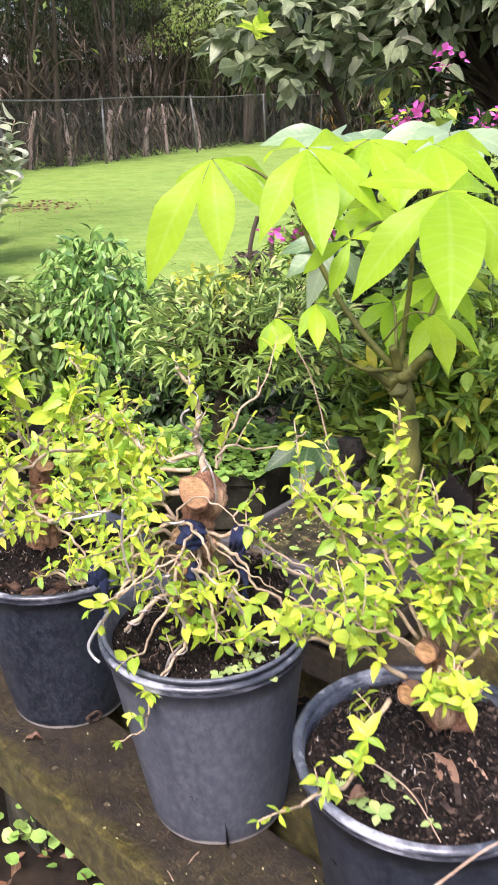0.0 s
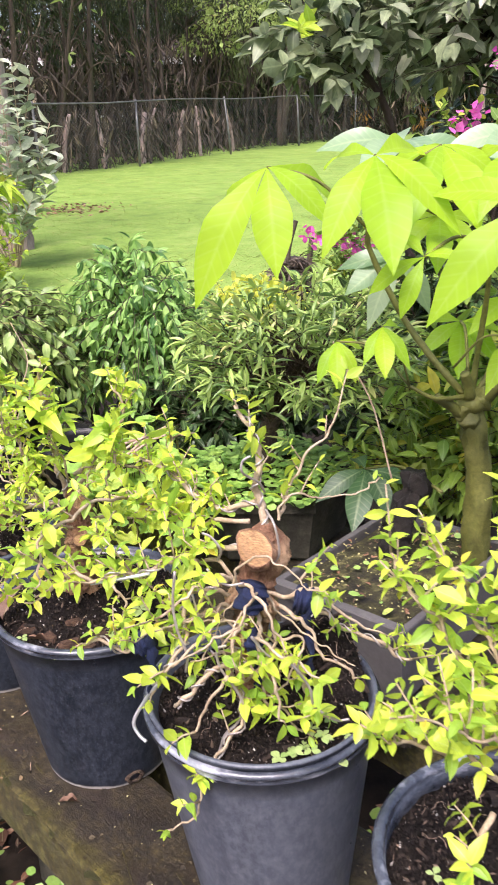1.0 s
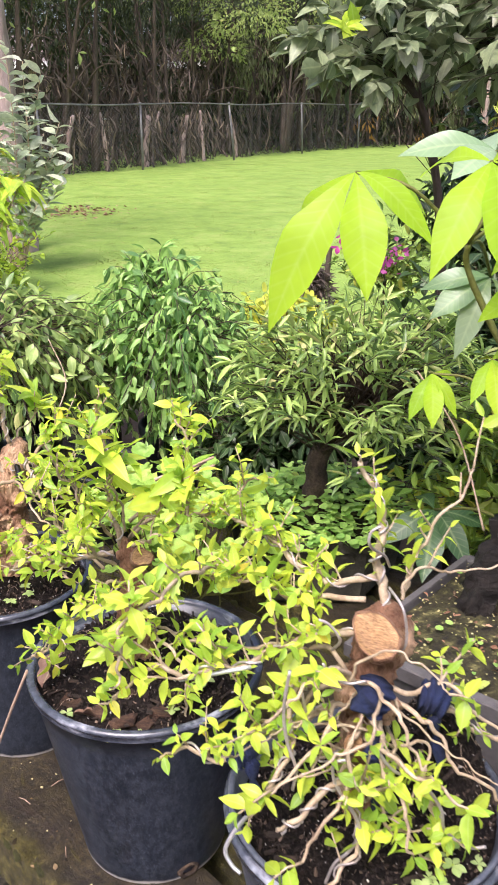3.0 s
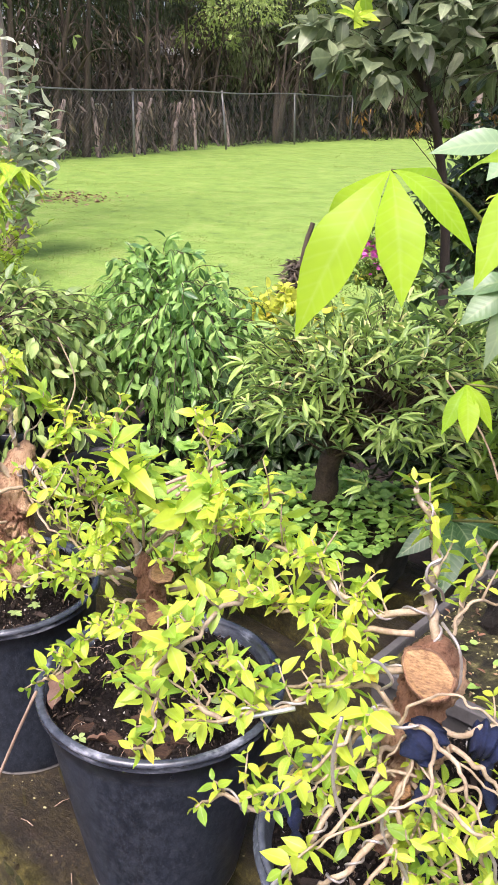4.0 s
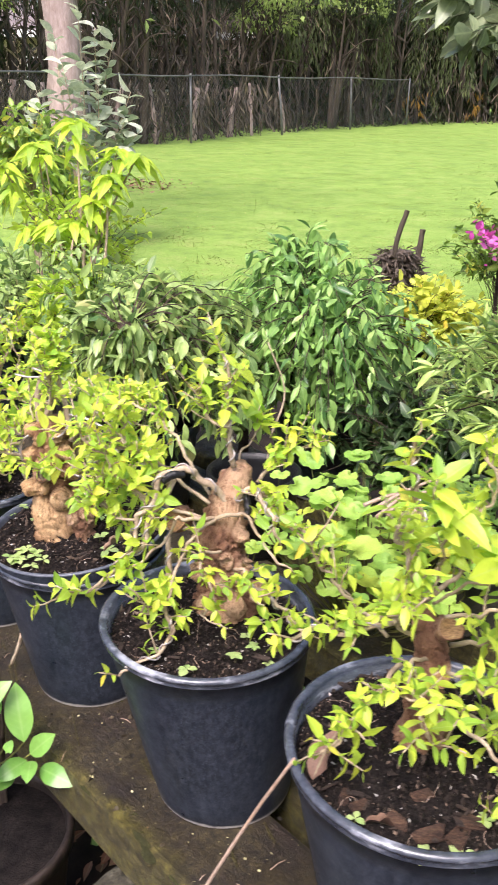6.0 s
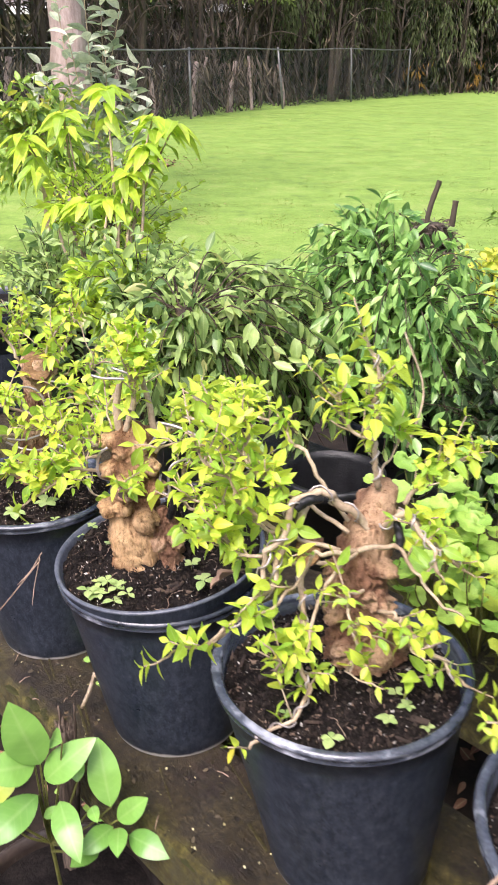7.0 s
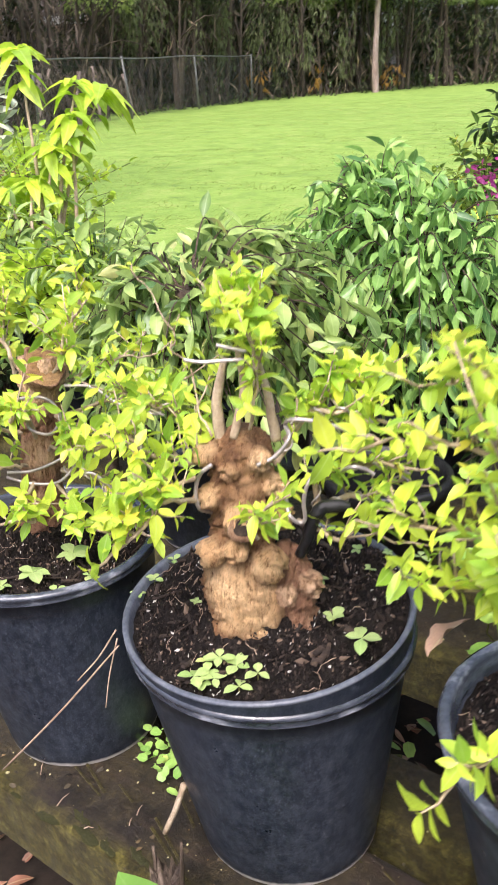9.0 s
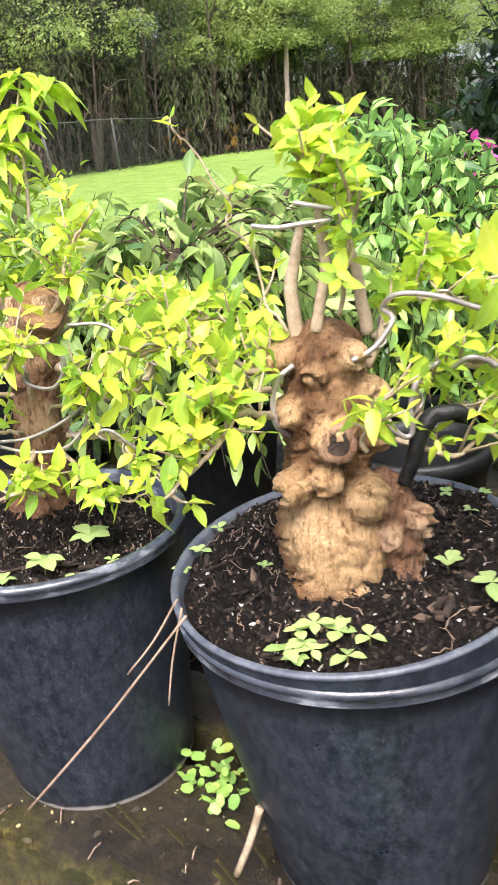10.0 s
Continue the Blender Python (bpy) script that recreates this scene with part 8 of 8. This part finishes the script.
# clumps of seedlings in each pot: pot, place, leaf size, leaves
for k, x, y, size, count in ((4, -1.088, 1.852, 0.0187, 4), (4, -1.073, 1.866, 0.0136, 4), (4, -1.081, 1.847, 0.0153, 4), (4, -1.059, 1.862, 0.0170, 4), (4, -1.067, 1.846, 0.0145, 4), (4, -1.042, 1.831, 0.0195, 3),
                             (4, -1.042, 1.854, 0.0204, 4), (4, -1.021, 1.837, 0.0187, 3), (4, -0.931, 1.890, 0.0179, 4), (4, -0.907, 1.856, 0.0213, 4), (4, -0.937, 1.942, 0.0153, 3), (4, -0.869, 1.979, 0.0102, 5), (4, -0.803, 1.995, 0.0153, 3), (4, -0.875, 2.022, 0.0093, 5), (4, -0.840, 2.007, 0.0093, 5),
                             (4, -0.858, 1.919, 0.0102, 3), (4, -1.080, 1.959, 0.0085, 4), (4, -1.150, 2.029, 0.0136, 4), (4, -1.105, 2.079, 0.0119, 3), (4, -1.130, 2.044, 0.0136, 4),
                             (3, -0.648, 1.575, 0.014, 5), (3, -0.622, 1.600, 0.013, 5), (3, -0.635, 1.62, 0.012, 4), (3, -0.715, 1.545, 0.018, 4), (3, -0.60, 1.58, 0.012, 4), (3, -0.77, 1.58, 0.012, 3),
                             (2, -0.405, 1.262, 0.020, 4), (2, -0.36, 1.265, 0.020, 4), (2, -0.48, 1.30, 0.016, 3), (2, -0.33, 1.31, 0.014, 4), (2, -0.29, 1.36, 0.022, 4),
                             (1, -0.025, 0.985, 0.015, 5), (1, -0.005, 0.995, 0.014, 4), (1, 0.01, 1.01, 0.015, 5), (1, -0.045, 0.98, 0.016, 4), (1, 0.02, 1.03, 0.013, 4), (1, 0.04, 1.02, 0.012, 4), (1, -0.015, 1.005, 0.012, 4), (1, -0.005, 1.02, 0.016, 4), (1, 0.03, 0.99, 0.02, 3),
                             (0, 0.13, 0.74, 0.016, 4), (0, 0.15, 0.71, 0.022, 5), (0, 0.17, 0.76, 0.013, 4), (0, 0.12, 0.80, 0.012, 3), (0, 0.21, 0.70, 0.013, 3), (0, 0.19, 0.73, 0.012, 3), (0, 0.11, 0.76, 0.014, 4),
                             (5, -1.26, 2.08, 0.014, 4), (5, -1.33, 2.09, 0.018, 4), (5, -1.22, 2.11, 0.012, 4), (5, -1.29, 2.10, 0.03, 5), (5, -1.24, 2.13, 0.03, 5)):
    seedling(x, y, on_soil(k, x, y), size, count)


def bark_chunk(x, y, size, turn, tilt):
    """A weathered lump of bark on the soil."""
    r2 = random.Random(int(x * 1000))
    v, f = box(size, size * 0.5, size * 0.32, size * 0.08)
    m = Matrix.Translation((x, y, on_soil(2, x, y) + size * 0.10)) @ Euler((tilt, 0.2 * tilt, turn)).to_matrix().to_4x4()
    v = [m @ (Vector(p) + noise.noise_vector(Vector(p) * 60 + Vector((x * 90, 0, 0))) * size * 0.30) for p in v]
    ob = link("bark_chunk", mesh_of("bark_chunk", v, f), CHUNK)
    tagged(ob, "rough reddish-brown lump of bark on dark potting soil", "bark", "bark lumps")


CHUNK = natural("red_bark", [(0.3, (0.035, 0.018, 0.011)), (0.7, (0.17, 0.095, 0.055))],
                [(0.35, (0.35, 0.3, 0.28)), (0.65, (1, 1, 1))], 30.0, 160.0, 0.8, 1.0, 0.004, (1, 4, 4))
for x, y, size, turn, tilt in ((-0.395, 1.288, 0.034, 0.3, 0.2), (-0.362, 1.291, 0.036, 0.9, 0.1), (-0.432, 1.297, 0.028, -0.5, 0.3), (-0.345, 1.306, 0.030, 0.2, 0.25),
                               (-0.49, 1.335, 0.026, 1.2, 0.2), (-0.475, 1.318, 0.022, 0.6, 0.3), (-0.40, 1.335, 0.024, 0.4, 0.3)):
    bark_chunk(x, y, size, turn, tilt)


def dry_leaf(x, y, z, size, way, tilt, label):
    ob = new("fallen_leaf", rng.choice(DRY_SHAPES))
    ob.matrix_basis = aim((x, y, z), (math.cos(way), math.sin(way), tilt), (rng.gauss(0, 0.15), rng.gauss(0, 0.15), 1), size)
    tagged(ob, label, "leaf", "fallen leaves")


p = bench(0.36, -0.115, 0.006)
dry_leaf(p.x - 0.02, p.y, p.z, 0.046, 0.3, 0.03, "pinkish dry fallen leaf lying on the sleeper")
dry_leaf(-0.878, 1.722, 0.781, 0.055, 0.58, 0.99, "large dry brown leaf standing at the pot rim")
dry_leaf(-0.530, 1.350, 0.698, 0.075, 0.9, 1.7, "dry pinkish-brown leaf standing in the soil")
dry_leaf(0.12, 0.74, 0.738, 0.04, 0.6, 0.1, "curled tan fallen leaf on dark potting soil")
dry_leaf(0.29, 0.76, 0.74, 0.06, 2.6, 0.15, "curled tan fallen leaf on dark potting soil")
dry_leaf(0.25, 0.745, 0.74, 0.05, 1.9, 0.1, "curled tan fallen leaf on dark potting soil")
dry_leaf(-0.47, 1.29, 0.70, 0.05, 0.2, 0.08, "dry brown fallen leaf on dark potting soil")


def stick(name, points, r0, r1, material, label):
    ob = link(name, mesh_of(name, *tube(spline(points, 6), r0, r1, 6, wobble=0.2), True), material)
    tagged(ob, label, "stick", "sticks and straws")


stick("straw", [(-1.163, 1.857, 0.727), (-1.24, 1.885, 0.625), (-1.323, 1.921, 0.52)], 0.0010, 0.0012, STRAW, "long dry straw leaning on a pot rim")
stick("straw", [(-1.167, 1.885, 0.727), (-1.19, 1.89, 0.69), (-1.216, 1.893, 0.66)], 0.0010, 0.0008, STRAW, "thin dry straw hanging from a pot rim")
stick("straw", [(-1.165, 1.87, 0.727), (-1.178, 1.87, 0.68), (-1.186, 1.868, 0.64)], 0.0010, 0.0007, STRAW, "thin dry straw hanging from a pot rim")
stick("stick", [(-0.553, 1.358, 0.722), (-0.61, 1.38, 0.59), (-0.69, 1.405, 0.392)], 0.0022, 0.0028, STRAW, "thin pinkish stick leaning against a pot")
stick("straw", [(0.15, 0.80, 0.745), (0.19, 0.73, 0.76), (0.215, 0.675, 0.742)], 0.0012, 0.0008, STRAW, "pale straw arching over the potting soil")
stick("dead_twig", [(0.19, 0.60, 0.76), (0.27, 0.645, 0.775), (0.36, 0.65, 0.80)], 0.0016, 0.001, STRAW, "reddish dry twig lying across the pot rim")
stick("stick", [(-1.142, 1.926, 0.385), (-1.125, 1.925, 0.425), (-1.112, 1.924, 0.464)], 0.0035, 0.0045, TWIG, "short broken grey stick standing on the sleeper edge")


def broken_post():
    """A rotten fibrous stake, torn at its top."""
    t = thing("broken_stake", (-1.150, 1.80, -0.1), "rotten splintered wooden stake rising in front of the sleeper", "stake")
    pts = spline([(-1.150, 1.80, -0.12), (-1.147, 1.812, 0.18), (-1.141, 1.82, 0.33), (-1.138, 1.822, 0.440)], 7)
    verts, faces, sides = [], [], 20
    for i, q in enumerate(pts):
        for j in range(sides):
            a = 6.283 * j / sides
            d = Vector((math.cos(a), math.sin(a), 0))
            groove = noise.noise(Vector((d.x * 3, d.y * 3, q.z * 3))) + 0.6 * noise.noise(Vector((d.x * 9, d.y * 9, q.z * 6)))
            tall = 0.055 * noise.noise(Vector((d.x * 2.2, d.y * 2.2, 8))) if i == len(pts) - 1 else 0.0
            verts.append(q + d * 0.017 * (1 + 0.35 * groove) + Vector((0, 0, tall)))
    for i in range(len(pts) - 1):
        for j in range(sides):
            a, b = i * sides + j, i * sides + (j + 1) % sides
            faces.append((a, b, b + sides, a + sides))
    verts.append(pts[-1] - Vector((0, 0, 0.03)))
    faces += [((len(pts) - 1) * sides + j, (len(pts) - 1) * sides + (j + 1) % sides, len(verts) - 1) for j in range(sides)]
    link("post", mesh_of("post", verts, faces, True), ROTTEN, t)
    for dx, dy, h, lean in ((0.014, -0.008, 0.490, 0.010), (-0.006, 0.010, 0.470, -0.004)):
        p = Vector((-1.140 + dx, 1.822 + dy, 0.30))
        link("splinter", mesh_of("splinter", *tube(spline([p, p + Vector((lean * 0.4, 0, (h - 0.30) * 0.5)), Vector((p.x + lean, p.y, h))], 5), 0.006, 0.0015, 7, wobble=0.8), True), ROTTEN, t)


ROTTEN = natural("rotten_stake", [(0.3, (0.05, 0.035, 0.025)), (0.5, (0.15, 0.11, 0.08)), (0.72, (0.40, 0.32, 0.24))],
                 [(0.35, (0.35, 0.3, 0.28)), (0.65, (1, 1, 1))], 60.0, 220.0, 0.8, 1.0, 0.005, (1, 1, 0.12))
broken_post()
stick("dead_twig", [(-0.63, 1.87, 1.10), (-0.60, 1.86, 1.02), (-0.62, 1.83, 0.95)], 0.0012, 0.0018, TWIG, "bare dry twig rising between the bonsai trees")
stick("stick", [(-0.447, 1.951, 0.761), (-0.388, 1.970, 0.795), (-0.330, 1.988, 0.818)], 0.004, 0.003, STRAW, "brown dry stick lying among the pots")
stick("stick", [(-0.428, 1.952, 0.754), (-0.387, 1.970, 0.787), (-0.346, 1.987, 0.808)], 0.004, 0.003, STRAW, "brown dry stick lying among the pots")
stick("stick", [(-0.452, 1.951, 0.778), (-0.410, 1.968, 0.791), (-0.369, 1.986, 0.792)], 0.004, 0.003, STRAW, "brown dry stick lying among the pots")
stick("stick", [(-0.409, 1.953, 0.764), (-0.369, 1.971, 0.788), (-0.328, 1.988, 0.799)], 0.004, 0.003, STRAW, "brown dry stick lying among the pots")
stick("dead_twig", [(0.05, 1.75, 1.08), (0.12, 1.70, 0.98), (0.16, 1.62, 0.84)], 0.0016, 0.002, STRAW, "bare dry twig among the leaves")


def big_weed(cx, cy, base, leaves, label):
    """A weed with broad leaves: each from its foot to its tip, with a width."""
    t = thing("broad_leaved_weed", (cx, cy, base), label, "weed")
    link("stem", mesh_of("stem", *tube(spline([(cx, cy, base - 0.02), (cx + 0.01, cy, base + 0.2), (cx, cy, base + 0.40)], 5), 0.005, 0.003, 6)), GREEN_STEM, t)
    for x, y, z, tx, ty, tz, w in leaves:
        foot, tip = Vector((x, y, z)), Vector((tx, ty, tz))
        root = Vector((cx, cy, max(base + 0.05, min(base + 0.38, z - 0.06))))
        link("stalk", mesh_of("stalk", *tube(spline([root, root.lerp(foot, 0.6) - Vector((0, 0, 0.012)), foot], 4), 0.0022, 0.0015, 5)), GREEN_STEM, t)
        lf = new("leaf", WEED_SHAPES[int(x * 1000) % len(WEED_SHAPES)])
        lf.parent = t
        lf.matrix_parent_inverse = t.matrix_world.inverted()
        d = tip - foot
        lf.matrix_basis = aim(foot, d + Vector((0, 0, 0.2 * d.length)), (0.1, -0.7, 0.75), d.length * 1.05) @ Matrix.Diagonal((w / 0.46, 1, 1, 1))


big_weed(-1.15, 1.73, -0.1, ((-1.137, 1.699, 0.476, -1.162, 1.667, 0.588, 0.5), (-1.145, 1.698, 0.475, -1.189, 1.645, 0.499, 0.62), (-1.132, 1.699, 0.445, -1.071, 1.683, 0.512, 0.55), (-1.146, 1.698, 0.416, -1.195, 1.615, 0.392, 0.5), (-1.114, 1.7, 0.404, -1.078, 1.623, 0.389, 0.52), (-1.038, 1.706, 0.392, -1.06, 1.734, 0.488, 0.46), (-1.029, 1.706, 0.366, -0.981, 1.69, 0.414, 0.5), (-1.037, 1.706, 0.351, -1.067, 1.654, 0.349, 0.5), (-1.013, 1.707, 0.335, -0.958, 1.661, 0.343, 0.56), (-1.085, 1.702, 0.442, -1.088, 1.722, 0.476, 0.5), (-1.219, 1.693, 0.406, -1.183, 1.676, 0.451, 0.6), (-1.028, 1.706, 0.35, -1.02, 1.657, 0.356, 0.5), (-1.195, 1.695, 0.355, -1.224, 1.693, 0.395, 0.5), (-1.067, 1.704, 0.392, -1.055, 1.674, 0.399, 0.5), (-1.102, 1.701, 0.321, -1.076, 1.673, 0.325, 0.5), (-1.142, 1.698, 0.37, -1.118, 1.7, 0.385, 0.5), (-1.062, 1.704, 0.32, -1.081, 1.643, 0.332, 0.5), (-1.1, 1.701, 0.519, -1.137, 1.729, 0.497, 0.5)), "broad-leaved pale green weed growing beside the sleeper")


round_pot("old brown-black plastic pot with a pale worn rim", -1.135, 1.715, 0.165, 0.275, 0.165, OLD_POT)


def cross_beam(a, b, wide, thick, material, label):
    """A short rough beam from a to b, its ends broken and its edges worn."""
    a, b = Vector(a), Vector(b)
    way = (b - a).normalized()
    side = way.cross(Vector((0, 0, 1))).normalized()
    up = side.cross(way)
    prof = [(-1, -1), (-1, 0.7), (-0.75, 1), (-0.2, 1.05), (0.3, 0.97), (0.78, 1), (1, 0.65), (1, -1)]
    verts, faces, n, k = [], [], 14, 8
    for i in range(n + 1):
        q = a.lerp(b, i / n)
        for u, v in prof:
            p = q + side * u * wide / 2 + up * v * thick / 2
            d = noise.noise_vector(p * 30) * 0.010 + noise.noise_vector(p * 90) * 0.004
            if i in (0, n):
                d += way * 0.02 * noise.noise(p * 70)
            verts.append(p + d)
    for i in range(n):
        for j in range(k):
            c, e = i * k + j, i * k + (j + 1) % k
            faces.append((c, c + k, e + k, e))
    faces += [tuple(range(k)), tuple(range(n * k, n * k + k))[::-1]]
    ob = link("cross_beam", mesh_of("cross_beam", verts, faces), material)
    tagged(ob, label, "beam")


for s, c0, c1, drop, wide, text in ((0.66, -0.30, 0.16, 0.160, 0.075, "pale weathered beam under the sleepers with lichen along its edge"),
                                    (0.86, -0.34, 0.16, 0.185, 0.11, "mossy dark block of old timber under the sleepers")):
    cross_beam(bench(s, c0, -drop), bench(s + 0.03, c1, -drop), wide, 0.09, LICHEN, text)


def low_weeds(cx, cy, spread, count, size, label, floor=None):
    places, ways, lengths = [], [], []
    for _ in range(count):
        x, y = rng.gauss(cx, spread), rng.gauss(cy, spread)
        a = rng.uniform(0, 6.283)
        places.append((x, y, (ground_z(x, y) + 0.02 + 0.10 * rng.random()) if floor is None else floor + 0.03 * rng.random()))
        ways.append((math.cos(a), math.sin(a), rng.gauss(0.1, 0.3)))
        lengths.append(rng.uniform(0.6, 1.1) * size)
    ob = link("low_weeds", crowd("low_weeds", places, ways, lengths, 0.75, ROUND, 0.3), CLOVER, kind="stuff")
    tagged(ob, label, "weeds")


low_weeds(-0.50, 1.50, 0.05, 90, 0.035, "small round-leaved green weeds on the ground beneath the bench")
low_weeds(-0.22, 1.36, 0.07, 120, 0.04, "small round-leaved green weeds in the gap between sleepers")
low_weeds(-1.13, 2.12, 0.06, 110, 0.035, "small round-leaved green weeds in the gap between sleepers")
low_weeds(-1.134, 2.073, 0.022, 40, 0.018, "small bright green weeds rooted in the rotten sleeper between two pots", 0.345)
low_weeds(-1.143, 2.121, 0.02, 24, 0.017, "small bright green weeds rooted in the rotten sleeper between two pots", 0.345)
low_weeds(-0.75, 2.2, 0.2, 160, 0.045, "round-leaved green weeds on the ground beneath the bench")
low_weeds(0.1, 1.3, 0.2, 120, 0.04, "round-leaved green weeds on the ground beneath the bench")
low_weeds(-0.75, 1.42, 0.06, 70, 0.03, "small dark green weeds on the ground before the bench")


def litter():
    places, ways, lengths = [], [], []
    for _ in range(3000):
        s, c = rng.uniform(-1.2, 3.4), rng.uniform(-0.75, 1.3)
        p = bench(s, c)
        a = rng.uniform(0, 6.283)
        places.append((p.x, p.y, ground_z(p.x, p.y) + 0.008 + 0.02 * rng.random()))
        ways.append((math.cos(a), math.sin(a), rng.gauss(0.05, 0.25)))
        lengths.append(rng.uniform(0.02, 0.055))
    ob = link("leaf_litter", crowd("leaf_litter", places, ways, lengths, 0.45, SMALL, 0.4), DEAD, kind="stuff")
    tagged(ob, "brown wet fallen leaves on the ground round the bench", "leaf litter")
    bits, chips = [], []
    places, ways, lengths = [], [], []
    for _ in range(800):
        s = rng.uniform(-0.8, 2.2)
        c = rng.choice((rng.uniform(-0.16, 0.02), rng.uniform(-0.16, 0.02), rng.uniform(0.09, 0.19), rng.uniform(0.45, 0.6)))
        p = bench(s, c, 0.002)
        a = rng.uniform(0, 6.283)
        places.append(p)
        ways.append((math.cos(a), math.sin(a), rng.gauss(0.05, 0.15)))
        lengths.append(rng.choice((0.0012, 0.0015, 0.002, 0.002, 0.003, 0.003, 0.004, 0.006)))
    ob = link("bench_specks", crowd("bench_specks", places, ways, lengths, 0.7, ROUND, 0.3), SPECK, kind="stuff")
    tagged(ob, "pale yellow specks and seed husks scattered on the sleepers", "debris")
    places, ways, lengths = [], [], []
    for _ in range(1500):
        s, c = rng.uniform(-0.8, 2.3), rng.choice((rng.uniform(-0.17, 0.03), rng.uniform(-0.17, 0.19)))
        if noise.noise(Vector((s * 9, c * 9, 5))) < -0.12:
            continue
        places.append(bench(s, c, 0.0015))
        ways.append(ball_dir(-0.05, 0.4))
        lengths.append(rng.choice((0.002, 0.003, 0.003, 0.004, 0.005, 0.008, 0.012)))
    ob = link("bench_crumbs", crowd("bench_crumbs", places, ways, lengths, 0.6, SMALL, 0.5), BENCH_DIRT, kind="stuff")
    tagged(ob, "dark soil crumbs, husks and moss bits on the sleepers", "debris")
    for _ in range(26):
        s, c = rng.uniform(-0.6, 2.0), rng.uniform(-0.16, 0.02)
        p = bench(s, c, 0.003)
        a, n = rng.uniform(0, 6.283), rng.uniform(0.02, 0.06)
        q = p + Vector((math.cos(a), math.sin(a), 0)) * n * 0.5
        q.z = p.z
        bits.append(tube([p, p.lerp(q, 0.5) + Vector((0, 0, 0.003)), q], 0.0009, 0.0005, 5))
    ob = link("bench_twigs", mesh_of("bench_twigs", *merge(*bits)), STRAW, kind="stuff")
    tagged(ob, "short dry twigs scattered on the sleepers", "debris")


def lawn_litter(cx, cy):
    """Brown fallen leaves in a patch on the lawn."""
    places, ways, lengths = [], [], []
    for _ in range(420):
        x, y = rng.gauss(cx, 0.45), rng.gauss(cy, 0.4)
        places.append((x, y, ground_z(x, y) + 0.015 + 0.015 * rng.random()))
        ways.append(ball_dir(-0.1, 0.35))
        lengths.append(rng.uniform(0.03, 0.08))
    ob = link("lawn_litter", crowd("lawn_litter", places, ways, lengths, 0.45, SMALL, 0.4), DEAD, kind="stuff")
    tagged(ob, "brown fallen leaves scattered in a patch on the lawn", "leaf litter")


lawn_litter(-3.45, 12.7)
BENCH_DIRT = leafy("bench_dirt", (0.06, 0.045, 0.022), (0.012, 0.009, 0.006), (0.26, 0.17, 0.08), 0.0, 0.8, rib=0.0, share=0.12)
SPECK = leafy("pale_speck", (0.50, 0.46, 0.24), (0.28, 0.25, 0.12), (0.72, 0.68, 0.44), 0.1, 0.6, rib=0.0)
litter()


def hook(points):
    ob = link("wire_end", mesh_of("wire_end", *tube(spline(points, 6), 0.0024, 0.0024, 7), True), WIRE_BARE, tree_b.at if points[0][0] > -0.4 else tree_d.at, "bright bare end of training wire")


hook([(-0.195, 0.985, 0.845), (-0.215, 0.985, 0.815), (-0.228, 0.98, 0.79), (-0.222, 0.975, 0.775), (-0.212, 0.97, 0.768)])
hook([(-0.205, 1.04, 0.968), (-0.24, 1.03, 0.966), (-0.275, 1.017, 0.967)])
hook([(-0.132, 0.965, 0.715), (-0.11, 0.962, 0.71), (-0.085, 0.962, 0.708)])

# more dead saplings further along the fence
for stem in ((-5.0, 0.6, 0.09, 1.35, 0.1), (-3.9, 0.7, 0.07, 1.3, -0.1), (-0.7, 0.5, 0.06, 1.3, -0.15), (2.5, 0.6, 0.08, 1.2, 0.15), (3.4, 0.5, 0.05, 1.3, -0.1)):
    dead_sapling(*stem)
